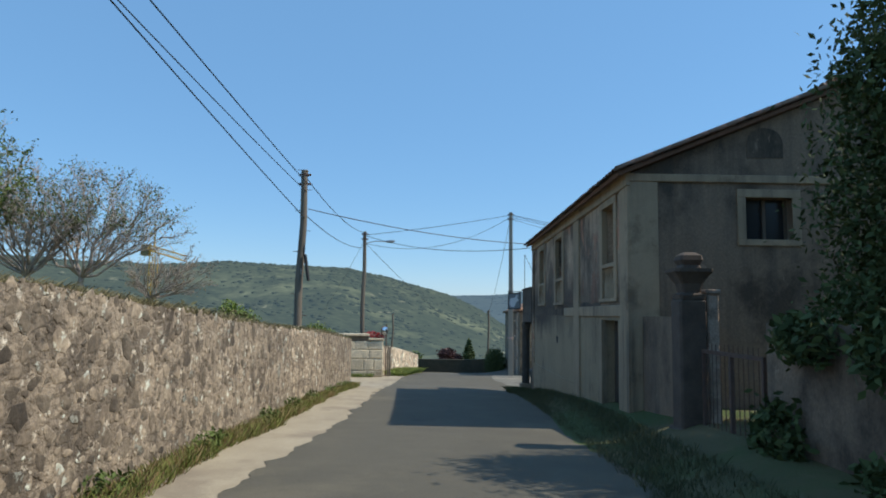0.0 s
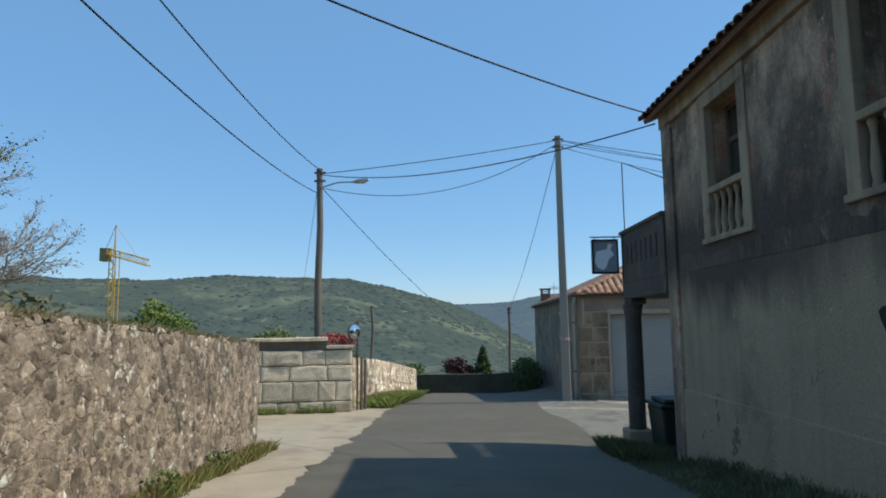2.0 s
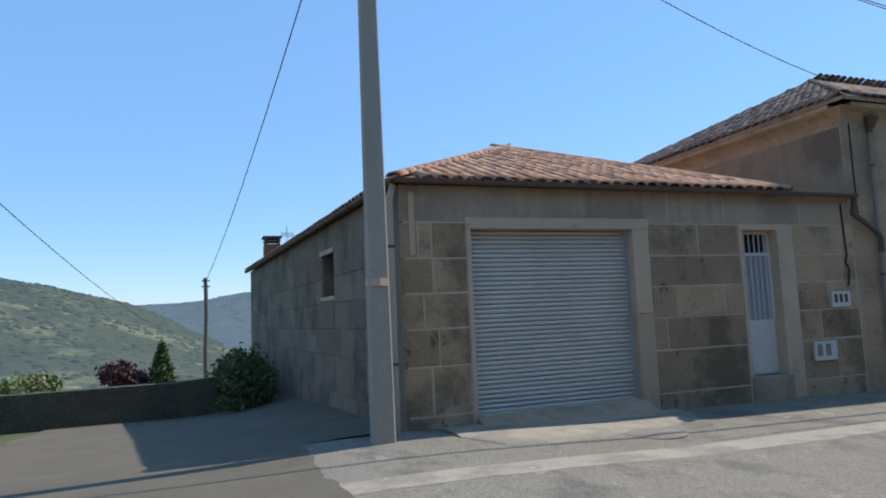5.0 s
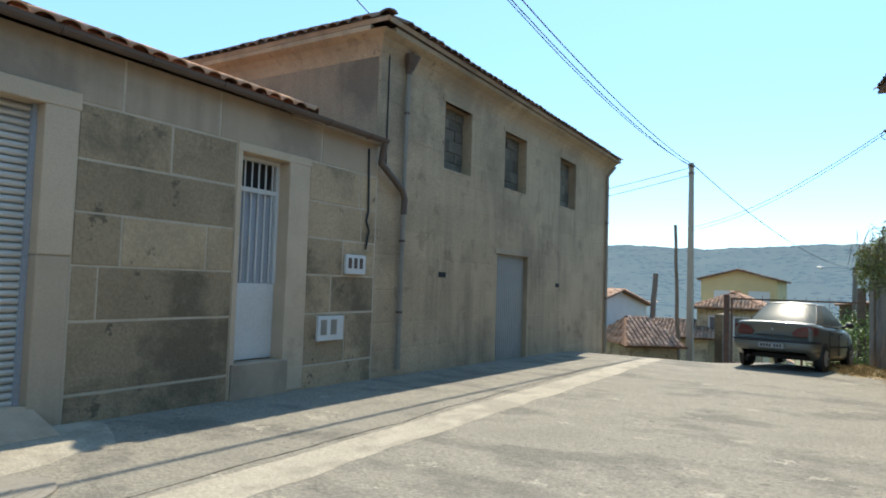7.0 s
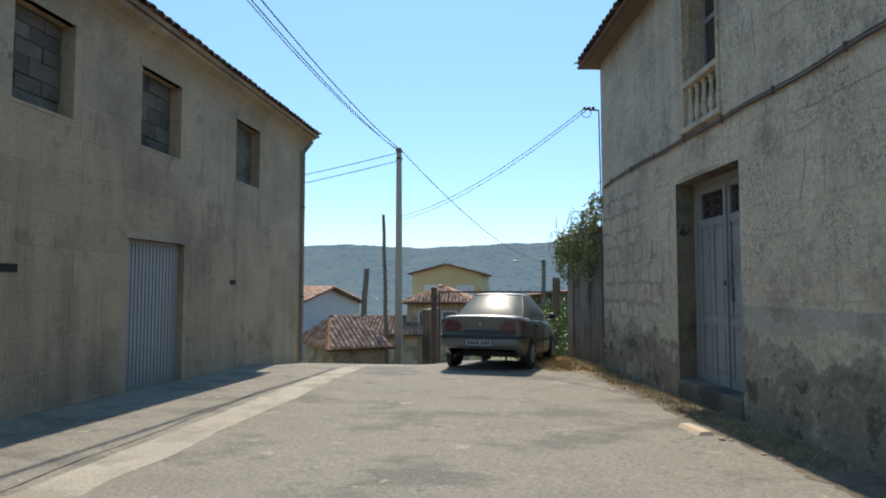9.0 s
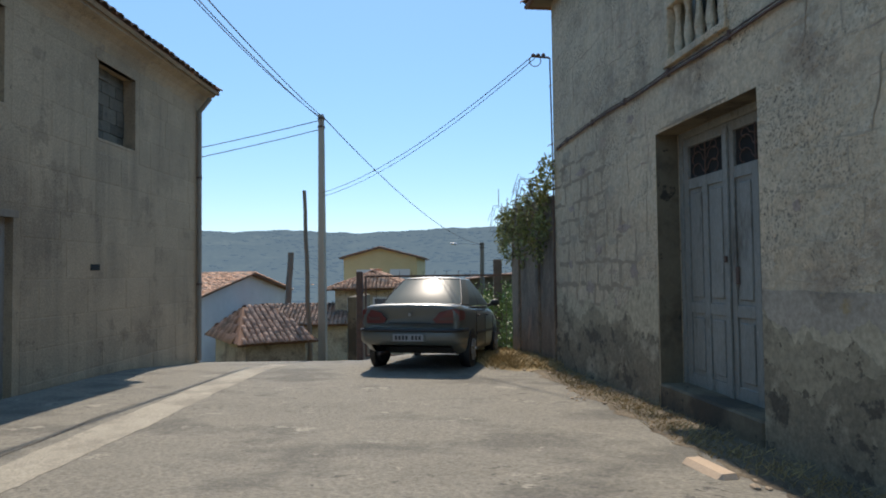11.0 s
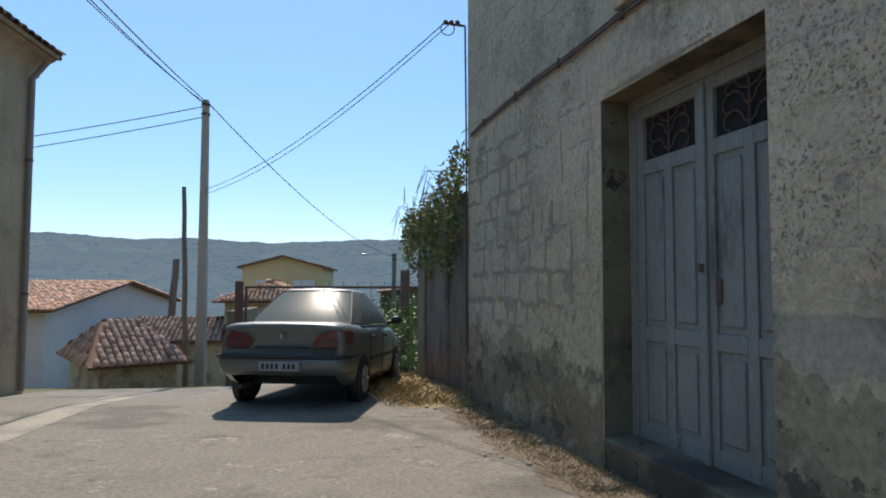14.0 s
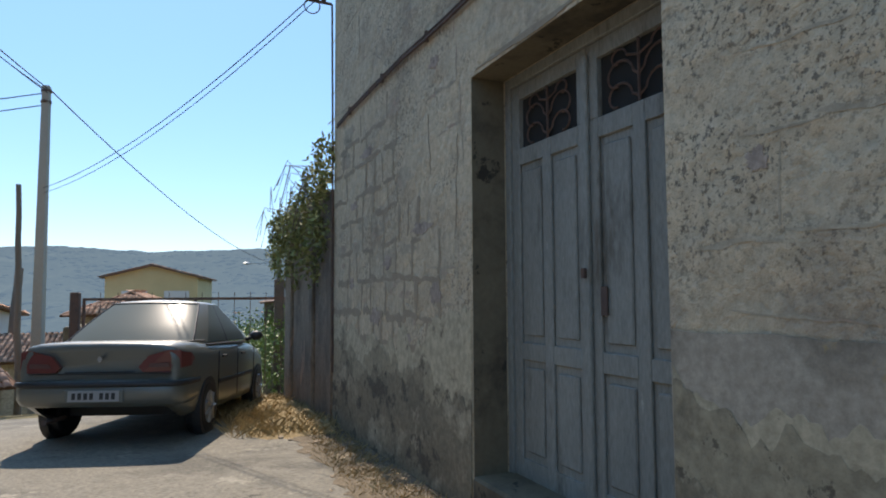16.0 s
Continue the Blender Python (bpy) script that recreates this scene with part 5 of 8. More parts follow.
def crack(u, z, du, dz, w, name="joint"):
    """A worn joint or crack: a thin strip of uneven width along a wandering line."""
    n = max(3, int(math.hypot(du, dz) / 0.035))
    sd = rng.uniform(0, 90)
    lo, hi = [], []
    nu, nz_ = (0, 1) if abs(du) > abs(dz) else (1, 0)
    for k in range(n + 1):
        f = k / n
        off = 0.03 * fbm(f * math.hypot(du, dz) * 4, sd, 1.0, 4)
        ww = w * (0.45 + 0.55 * abs(fbm(f * math.hypot(du, dz) * 7, sd + 5, 1.0, 3)) * 1.8) * min(1.0, 8 * f + 0.5, 8 * (1 - f) + 0.5)
        cu, cz = u + du * f + nu * off, z + dz * f + nz_ * off
        lo.append((cu - nu * ww, cz - nz_ * ww))
        hi.append((cu + nu * ww, cz + nz_ * ww))
    bm = bmesh.new()
    pr = 0.0035 + rng.uniform(0, 0.001)
    prism(bm, [at(RFR, p, pr, q) for p, q in lo + hi[::-1]], RFR.to_3x3() @ Vector((0, -pr + 0.001, 0)))
    part(name, bm, M_JOINT, white)


# brownish wash where the lime has worn thin
for k in range(34):
    u, z = rng.uniform(2.75, 6.0), rng.uniform(0.7, 3.2)
    if u > 3.7 or z < 1.9:
        flake(u, z, rng.uniform(0.06, 0.26), rng.uniform(0.03, 0.1), 0.0022, M_SMUDGE, "worn_patch", 48)
# faint joints of the stonework under the lime over the whole front
bm = bmesh.new()
rngj = random.Random(14)


def faint_joint(u, z, du, dz, w):
    n = max(3, int(math.hypot(du, dz) / 0.06))
    sd = rngj.uniform(0, 90)
    lo, hi = [], []
    nu, nz_ = (0, 1) if abs(du) > abs(dz) else (1, 0)
    for k in range(n + 1):
        f = k / n
        off = 0.025 * fbm(f * math.hypot(du, dz) * 4, sd, 1.0, 4)
        ww = w * (0.35 + 0.9 * abs(fbm(f * math.hypot(du, dz) * 6, sd + 5, 1.0, 3))) * min(1.0, 6 * f + 0.2, 6 * (1 - f) + 0.2)
        cu, cz = u + du * f + nu * off, z + dz * f + nz_ * off
        lo.append((cu - nu * ww, cz - nz_ * ww))
        hi.append((cu + nu * ww, cz + nz_ * ww))
    vs = [[bm.verts.new(at(RFR, p, 0.0028, q)) for p, q in row] for row in (lo, hi)]
    for k in range(n):
        bm.faces.new((vs[0][k], vs[0][k + 1], vs[1][k + 1], vs[1][k]))


zr = 1.1
while zr < 5.8:
    h = rngj.uniform(0.26, 0.4)
    u = RU0 + rngj.uniform(0, 0.4)
    while u < 6.1:
        w = rngj.uniform(0.3, 0.75)
        door_ = u + w > RDOOR[0] - 0.06 and u < RDOOR[1] + 0.06 and zr < RDOOR[3] + 0.08
        pane_ = u + w > RWIN[0] - 0.12 and u < RWIN[1] + 0.12 and zr + h > RWIN[2] - 0.12 and zr < RWIN[3] + 0.12
        if not door_ and not pane_ and not (u > 2.7 and zr < 3.2):
            if rngj.random() < 0.75:
                faint_joint(u, zr + rngj.uniform(-0.02, 0.02), w, rngj.uniform(-0.03, 0.03), rngj.uniform(0.008, 0.022))
            if rngj.random() < 0.7:
                faint_joint(u, zr + 0.02, rngj.uniform(-0.03, 0.03), h * 0.9, rngj.uniform(0.006, 0.018))
        u += w
    zr += h
part("faint_joints", bm, M_SMUDGE, white, "worn joints showing through the lime", kind="stuff")
# joints of the stones that show through, in rough courses
zr, k = 0.7, 0
while zr < 3.15:
    h = rng.uniform(0.24, 0.36)
    u = 2.75 + rng.uniform(0, 0.5)
    while u < 6.1:
        w = rng.uniform(0.25, 0.62)
        strong = (3.7 if zr > 1.7 else 2.8) < u < 6.0 and noise.fractal((u * 0.9, zr * 1.1, 4.0), 1.0, 2.0, 3) > -0.55
        if strong:
            if rng.random() < 0.9:
                crack(u + rng.uniform(-0.05, 0.05), zr + rng.uniform(-0.02, 0.02), w * rng.uniform(0.9, 1.1), rng.uniform(-0.03, 0.03), rng.uniform(0.02, 0.05))
            if rng.random() < 0.88:
                crack(u + rng.uniform(-0.03, 0.03), zr + rng.uniform(0, 0.04), rng.uniform(-0.03, 0.03), h * rng.uniform(0.9, 1.05), rng.uniform(0.016, 0.042))
        u += w
    zr += h
for u, z, ru, rz in ((3.3, 1.75, 0.2, 0.05), (4.9, 2.72, 0.24, 0.04), (4.2, 1.5, 0.12, 0.07), (5.4, 2.2, 0.14, 0.05), (3.0, 1.2, 0.1, 0.08), (4.6, 0.95, 0.16, 0.08), (3.7, 0.75, 0.12, 0.09), (5.5, 1.3, 0.1, 0.06),
                     (-0.12, 1.68, 0.05, 0.045), (3.0, 3.1, 0.1, 0.05)):
    flake(u, z, ru, rz, 0.0048, M_RSTONE, "bare_patch", 44)
for u, z, du, dz in ((-0.25, 2.9, -0.08, 0.4), (2.6, 1.6, -0.04, 0.8), (3.1, 2.2, 0.05, 0.5), (-0.9, 2.1, -0.1, 0.5), (3.5, 4.3, 0.05, 0.6), (4.4, 3.6, 0.3, 0.15), (5.2, 3.9, 0.04, 0.5), (2.7, 4.9, 0.03, 0.5), (-0.1, 3.8, 0.04, 0.6)):
    crack(u, z, du, dz, 0.009, "crack")
for u, z, du in ((2.5, 5.0, 1.6), (4.4, 4.5, 1.5), (-1.8, 4.1, 1.5), (2.7, 4.0, 1.2), (-2.2, 3.0, 1.4)):
    crack(u, z, du, rng.uniform(-0.05, 0.05), 0.007, "crack")
# thin dark stone lining on the sides and top of the doorway
for a, b, c, d in ((RDOOR[0], RDOOR[0] + 0.004, RDOOR[2], RDOOR[3]), (RDOOR[1] - 0.004, RDOOR[1], RDOOR[2], RDOOR[3]), (RDOOR[0] + 0.004, RDOOR[1] - 0.004, RDOOR[3] - 0.004, RDOOR[3])):
    bm = bmesh.new()
    box(bm, (a, -0.27, c), (b, -0.004, d), RFR)
    part("door_jamb", bm, M_DIRTY_BASE, white, "dark stone doorway lining")
# soffit edge where the render broke away over the door; its shadow is painted as a strip
flake(1.5, 2.79, 0.55, 0.02, 0.006, M_JOINT, "bare_patch", 40)
bm = bmesh.new()
box(bm, (RU0 - 0.25, 0.0, REAVE - 0.06), (RU1 + 0.25, 0.38, REAVE - 0.01), RFR)
box(bm, (RU1, -6.2, REAVE - 0.06), (RU1 + 0.25, 0.0, REAVE - 0.01), RFR)
part("eave_soffit", bm, M_SOFFIT, white)
on = [at(RFR, u, 0.03, lerp(u, [-3.2, -1, 4.6, 6.3], [3.36, 3.32, 3.37, 3.3]) - 0.02 * abs(math.sin(u * 1.7))) for u in np.arange(-3.2, 6.36, 0.3)]
cab = thing("wall_cable", "dark electric cables clipped along the house wall", "cable")
for pts, r in ((on, 0.016), ([p + Vector((0, 0, 0.035)) for p in on], 0.009), ([at(RFR, 6.3, 0.02, 0.2), at(RFR, 6.33, 0.03, 3.3), at(RFR, 6.36, 0.04, 5.0)], 0.014)):
    bm = bmesh.new()
    tube(bm, pts, r)
    part("cable", bm, M_IRON, cab)
for p in on[1::4]:
    bm = bmesh.new()
    rod(bm, p - Vector((0, 0, 0.03)), p + Vector((0, 0, 0.06)), 0.02, sides=6)
    part("clip", bm, M_IRON, cab)
bm = bmesh.new()
p0 = at(RFR, 6.36, 0.05, 5.0)
rod(bm, p0, p0 + Vector((0.05, 0.3, 0.05)), 0.02, sides=6)
for k in range(3):
    q = p0 + Vector((0.03, 0.1 + 0.09 * k, 0.06))
    bmesh.ops.create_icosphere(bm, subdivisions=1, radius=0.04, matrix=Matrix.Translation(q))
for j in range(16):
    t0, t1 = 2 * math.pi * j / 16, 2 * math.pi * (j + 1) / 16
    rod(bm, p0 + Vector((0.0, 0.25 + 0.1 * math.cos(t0), -0.05 + 0.1 * math.sin(t0))), p0 + Vector((0.0, 0.25 + 0.1 * math.cos(t1), -0.05 + 0.1 * math.sin(t1))), 0.008, sides=4)
solid("wire_bracket", bm, M_IRON, "iron bracket with a coil of wire at the house corner", "bracket")

# ---- porch terrace at the end of the ruined house ----
M_PORCH = shader("blackened_concrete", (0.075, 0.063, 0.050), (0.12, 0.10, 0.078), 1.5, 0.93, 0.5, 30, c3=(0.19, 0.155, 0.115), c3_scale=1.5, c3_cut=0.57, fine_mix=0.6, streak=0.5)
porch = thing("porch_terrace", "blackened concrete terrace on pillars with pierced parapet", "terrace")
PFR = LFR @ Matrix.Translation((12.02, 0, 0))
PL = 2.62
bm = bmesh.new()
box(bm, (0, -5.6, 3.08), (PL, 0.08, 3.4), PFR, 0.015)
part("slab", bm, M_PORCH, porch)
bm = bmesh.new()
holes = [(0.35 + 0.3 * k, 0.42 + 0.3 * k, 3.75, 4.15) for k in range(7)]
pierced(bm, PFR, 0.0, PL, 3.4, 4.4, -0.06, 0.08, holes)
part("parapet", bm, M_PORCH, porch)
bm = bmesh.new()
QFR = PFR @ Matrix.Translation((PL, 0.08, 0)) @ Matrix.Rotation(radians(-90), 4, "Z")
pierced(bm, QFR, 0.0, 5.6, 3.4, 3.72, -0.14, 0.0)
part("parapet", bm, M_PORCH, porch)
bm = bmesh.new()
box(bm, (0, -0.1, 4.4), (PL + 0.03, 0.12, 4.47), PFR, 0.01)
box(bm, (PL - 0.18, -5.6, 3.72), (PL + 0.03, -0.1, 3.79), PFR, 0.01)
part("parapet_cap", bm, M_PORCH, porch)
for v in (-0.03, -2.8, -5.3):
    bm = bmesh.new()
    q = at(PFR, PL - 0.25, v, 0)
    rod(bm, (q.x, q.y, -0.3), (q.x, q.y, 3.08), 0.17, 0.16, sides=14)
    box(bm, (PL - 0.46, v - 0.22, 2.96), (PL - 0.04, v + 0.1, 3.08), PFR, 0.015)
    rod(bm, at(PFR, PL - 0.25, v, 2.72), at(PFR, PL - 0.25, v, 2.96), 0.165, 0.2, sides=14)
    part("pillar", bm, M_PORCH, porch)
    bm = bmesh.new()
    box(bm, (PL - 0.5, v - 0.25, -0.4), (PL, v + 0.25, 0.52), PFR, 0.03)
    part("pillar_base", bm, M_TRIM, porch)
bm = bmesh.new()
p = at(PFR, PL - 0.02, 0.0, 4.47)
rod(bm, p, p + Vector((0, 0, 1.48)), 0.012, sides=5)
q = at(PFR, 0.0, 0.0, 5.02)
rod(bm, p + Vector((0, 0, 1.48)), q, 0.01, sides=5)
part("wire_frame", bm, M_BLACK, porch)
sign = thing("hanging_sign", "square metal-framed hanging sign with white torn panel", "sign")
SFR = PFR @ Matrix.Translation((PL - 0.1, 0.1, 0))
bm = bmesh.new()
for a, b, c, d in ((0.08, 0.62, 4.27, 4.31), (0.08, 0.62, 3.6, 3.64), (0.08, 0.11, 3.64, 4.27), (0.59, 0.62, 3.64, 4.27)):
    box(bm, (-0.05, a, c), (0.05, b, d), SFR)
part("sign_frame", bm, M_BLACK, sign)
bm = bmesh.new()
box(bm, (-0.02, 0.11, 3.64), (0.02, 0.59, 4.27), SFR)
part("sign_board", bm, plain("slate_panel", (0.33, 0.34, 0.345), 0.4), sign)
for s in (-1, 1):
    bm = bmesh.new()
    pts = [(0.35 + (a - 0.36) * 1.15, 3.95 + (b - 3.95) * 1.2) for a, b in [(0.2, 3.98), (0.26, 4.08), (0.22, 4.16), (0.3, 4.18), (0.33, 4.08), (0.52, 4.04), (0.55, 3.86), (0.5, 3.76), (0.4, 3.72), (0.34, 3.78), (0.3, 3.9)]]
    prism(bm, [at(SFR, s * 0.0235, a, b) for a, b in pts], SFR.to_3x3() @ Vector((s * 0.003, 0, 0)))
    part("sign_patch", bm, plain("white_panel", (0.95, 0.95, 0.94), 0.5), sign)
bm = bmesh.new()
rod(bm, at(SFR, 0, -0.15, 4.36), at(SFR, 0, 0.65, 4.36), 0.014, sides=6)
for v in (0.15, 0.55):
    rod(bm, at(SFR, 0, v, 4.3), at(SFR, 0, v, 4.37), 0.012, sides=6)
rod(bm, at(SFR, 0, -0.02, 3.5), at(SFR, 0, -0.02, 4.42), 0.016, sides=6)
part("sign_arm", bm, M_BLACK, sign)
# rubbish container under the terrace
cont = thing("rubbish_container", "dark green wheeled rubbish container under the terrace", "container")
CF = PFR @ Matrix.Translation((PL - 0.9, -0.72, land(4.6, 25.8)))
M_BIN = shader("dark_green_plastic", (0.012, 0.028, 0.02), (0.02, 0.035, 0.026), 3, 0.55, 0.1)
bm = bmesh.new()
vs = box(bm, (-0.45, -0.55, 0.14), (0.45, 0.55, 1.0), None, 0.03)
for v in vs:
    if v.is_valid and v.co.z < 0.5:
        v.co.x *= 0.86
        v.co.y *= 0.88
bmesh.ops.transform(bm, matrix=CF, verts=bm.verts)
part("body", bm, M_BIN, cont)
bm = bmesh.new()
box(bm, (-0.5, -0.6, 1.0), (0.5, 0.6, 1.06), CF, 0.02)
box(bm, (-0.4, -0.5, 1.06), (0.4, 0.5, 1.15), CF, 0.035)
part("lid", bm, M_BIN, cont)
for x in (-0.32, 0.32):
    for y in (-0.42, 0.42):
        bm = bmesh.new()
        rod(bm, CF @ Vector((x - 0.03, y, 0.08)), CF @ Vector((x + 0.03, y, 0.08)), 0.08, sides=12)
        part("wheel", bm, M_BLACK, cont)


# ---- poles and wires ----
def wire(a, b, sag=0.4, r=0.012, label="black overhead wire sagging between poles"):
    a, b = Vector(a), Vector(b)
    bm = bmesh.new()
    tube(bm, [a.lerp(b, k / 20) - Vector((0, 0, 4 * sag * (k / 20) * (1 - k / 20))) for k in range(21)], r)
    return solid("overhead_wire", bm, M_BLACK, label, "wire", group="overhead wires")


def pole(base, top, r0, r1, mat, label, square=False, steps=False, clamps=True):
    t = thing("utility_pole", label, "pole", group="utility poles")
    base, top = Vector(base), Vector(top)
    bm = bmesh.new()
    if square:
        verts = []
        for p, r in ((base, r0), (top, r1)):
            verts.append([bm.verts.new(p + Vector((sx * r, sy * r * 0.8, 0))) for sx, sy in ((-1, -0.85), (-0.85, -1), (0.85, -1), (1, -0.85), (1, 0.85), (0.85, 1), (-0.85, 1), (-1, 0.85))])
        for k in range(8):
            bm.faces.new((verts[0][k], verts[0][(k + 1) % 8], verts[1][(k + 1) % 8], verts[1][k]))
        bm.faces.new(verts[1])
    else:
        n = 8
        tube(bm, [base.lerp(top, k / n) + Vector((0.03 * math.sin(k * 1.3), 0.02 * math.cos(k * 2.1), 0)) for k in range(n + 1)], r0, 12)
        for v in bm.verts:
            f = (v.co.z - base.z) / (top.z - base.z)
            c = base.lerp(top, f)
            v.co.x, v.co.y = c.x + (v.co.x - c.x) * (1 + (r1 / r0 - 1) * f), c.y + (v.co.y - c.y) * (1 + (r1 / r0 - 1) * f)
        rod(bm, top - Vector((0, 0, 0.03)), top + Vector((0, 0, 0.02)), r1, sides=12)
    part("shaft", bm, mat, t, smooth=not square)
    for k, dz in enumerate((0.12, 0.4) if clamps else ()):
        bm = bmesh.new()
        rod(bm, top - Vector((0, 0, dz + 0.03)), top - Vector((0, 0, dz - 0.03)), r1 * 1.25, sides=12)
        for s in (-1, 1):
            q = top + Vector((s * (r1 + 0.06), 0, -dz))
            rod(bm, top + Vector((0, 0, -dz)), q, 0.012, sides=5)
            bmesh.ops.create_icosphere(bm, subdivisions=1, radius=0.045, matrix=Matrix.Translation(q))
        part("clamp", bm, M_IRON, t)
    if steps:
        for k in range(9):
            z = base.z + 1.6 + 0.62 * k
            c = base.lerp(top, (z - base.z) / (top.z - base.z))
            bm = bmesh.new()
            s = 1 if k % 2 else -1
            rod(bm, c, c + Vector((s * (r0 + 0.12), 0.02, 0)), 0.009, sides=5)
            part("step_bolt", bm, M_IRON, t)
    return t


P1B, P1T = (-2.8, 16.1, land(-3, 16.1)), (-2.88, 16.6, 7.55)
P2B, P2T = (-4.95, 33.45, 0.0), (-4.93, 33.45, 7.85)
P3B, P3T = (3.2, 35.74, -0.12), (3.16, 35.74, 9.3)
PBB, PBT = (31.55, 34.99, -1.6), (31.55, 35.0, 6.38)
p1 = pole(P1B, P1T, 0.13, 0.095, M_POLEWOOD, "weathered wooden utility pole with step bolts", steps=True)
bm = bmesh.new()
tube(bm, [Vector((-2.82, 16.45, 5.6)), Vector((-2.72, 16.35, 5.2)), Vector((-2.84, 16.35, 4.6)), Vector((-2.92, 16.40, 3.4))], 0.02)
rod(bm, (-2.69, 16.30, 5.0), (-2.55, 16.25, 4.25), 0.05, sides=8)
part("cable_joint", bm, M_BLACK, p1, "black cable joint")
bm = bmesh.new()
box(bm, (-2.92, 16.27, 4.2), (-2.78, 16.45, 4.6), None, 0.01)
part("junction_box", bm, M_WHITE_METAL, p1)
p2 = pole(P2B, P2T, 0.14, 0.1, M_POLEWOOD, "dark wooden utility pole carrying a street lamp")
pole(P3B, P3T, 0.15, 0.1, M_POLECON, "pale concrete utility pole with painted number band", True)
bm = bmesh.new()
rod(bm, (3.19, 35.74, 2.0), (3.19, 35.74, 2.1), 0.165, sides=8)
solid("pole_band", bm, plain("red_white_band", (0.5, 0.33, 0.28), 0.7), "faded red and white band round the concrete pole", "band")
pole(PBB, PBT, 0.16, 0.1, M_POLECON, "pale concrete utility pole by the side lane", True)
pole((32.0, 35.5, -1.9), (32.0, 35.68, 3.95), 0.09, 0.06, M_POLEWOOD, "thin dark wooden pole beside the concrete pole", clamps=False)
pole((41.0, 38.9, -3.4), (41.0, 38.55, 2.2), 0.16, 0.14, M_POLEWOOD, "short dark wooden post among the roofs", clamps=False)
pole((1.0, 60, -3), (1.0, 60, 3.75), 0.12, 0.09, M_POLEWOOD, "dark wooden pole down the lane")
pole((-3.75, 36.2, -0.2), (-3.75, 36.2, 3.3), 0.06, 0.05, M_POLEWOOD, "thin post behind the yard wall", clamps=False)
pole((62, 29.0, -6.5), (62, 29.0, 3.5), 0.2, 0.16, M_POLEWOOD, "distant pole with a street lamp")


def lamp_head(origin, tip, label):
    t = thing("street_lamp", label, "street lamp", group="street lamps")
    o, e = Vector(origin), Vector(tip)
    bm = bmesh.new()
    tube(bm, [o, o.lerp(e, 0.5) + Vector((0, 0, 0.08)), e], 0.025, 6)
    part("arm", bm, M_ALU, t)
    d = (e - o).normalized()
    bm = bmesh.new()
    bmesh.ops.create_icosphere(bm, subdivisions=3, radius=1.0, matrix=Matrix.Translation(e + d * 0.18) @ d.to_track_quat("X", "Z").to_matrix().to_4x4() @ Matrix.Diagonal((0.32, 0.12, 0.07, 1)))
    part("head", bm, M_ALU, t, smooth=True)
    bm = bmesh.new()
    bmesh.ops.create_icosphere(bm, subdivisions=2, radius=1.0, matrix=Matrix.Translation(e + d * 0.24 - Vector((0, 0, 0.04))) @ d.to_track_quat("X", "Z").to_matrix().to_4x4() @ Matrix.Diagonal((0.18, 0.09, 0.06, 1)))
    part("glass_bowl", bm, plain("lamp_glass", (0.6, 0.62, 0.62), 0.15), t, smooth=True)


lamp_head((-4.9, 33.4, 7.2), (-3.55, 32.9, 7.25), "grey street lamp arm on the wooden pole")
lamp_head((62, 29.0, 3.3), (61.5, 31.0, 3.4), "distant street lamp over the roofs")
HC = at(LFR, 12.1, 0.1, 6.15)
for a, b, s, r in (
        ((-0.5, -22, 11.75), (-2.8, 16.6, 7.16), 0.3, 0.014), ((-0.5, -22, 12.3), (-2.8, 16.6, 6.08), 0.3, 0.013), ((-0.5, -22, 11.1), (-2.8, 16.6, 6.9), 0.5, 0.011),
        ((-2.8, 16.6, 6.2), (-4.9, 33.4, 6.98), 0.31, 0.014), ((-2.8, 16.6, 7.3), (-4.9, 33.4, 7.8), 0.33, 0.014),
        ((-2.75, 16.6, 6.4), HC, 0.18, 0.014), ((-4.9, 33.4, 7.65), HC - Vector((0, 0, 0.15)), 0.42, 0.014),
        ((-4.85, 33.4, 7.68), (3.1, 35.7, 9.13), 0.08, 0.014), ((-4.85, 33.4, 7.2), (3.1, 35.7, 9.0), 0.9, 0.012),
        ((3.2, 35.7, 9.15), (31.5, 34.95, 6.3), 0.9, 0.014), ((3.2, 35.7, 9.0), (31.5, 34.95, 6.2), 1.0, 0.012), ((3.25, 35.7, 9.1), (31.5, 35.0, 6.28), 1.15, 0.01),
        ((3.2, 35.7, 8.9), (15.5, 38.6, 7.0), 0.35, 0.012),
        ((3.1, 35.8, 8.8), (1.0, 60, 3.6), 0.5, 0.013), ((-4.85, 33.5, 7.2), (-2.0, 75, 1.5), 0.6, 0.013),
        (PBT, (62, 29.2, 3.4), 0.8, 0.016), ((31.5, 35.0, 6.2), (34, 60, 4.0), 0.7, 0.014), ((31.5, 35.0, 5.9), (34, 60, 3.6), 0.7, 0.014),
        (p0 + Vector((0.03, 0.28, 0.06)), (31.42, 34.95, 3.82), 0.34, 0.008), (p0 + Vector((0.03, 0.19, 0.06)), (31.42, 34.93, 3.7), 0.36, 0.007),
        ((-5.0, 33.45, 7.3), (-20, 75, 3.0), 0.4, 0.009)):
    wire(a, b, s, r)

# traffic mirror by the yard wall
mir = thing("traffic_mirror", "round convex traffic mirror on a thin post", "mirror")
bm = bmesh.new()
rod(bm, (-3.45, 32.75, 0), (-3.45, 32.75, 2.75), 0.03, sides=8)
part("post", bm, M_IRON, mir)
MM = Matrix.Translation((-3.5, 32.6, 2.4)) @ Matrix.Rotation(radians(58), 4, "Z") @ Matrix.Rotation(radians(90), 4, "X")
bm = bmesh.new()
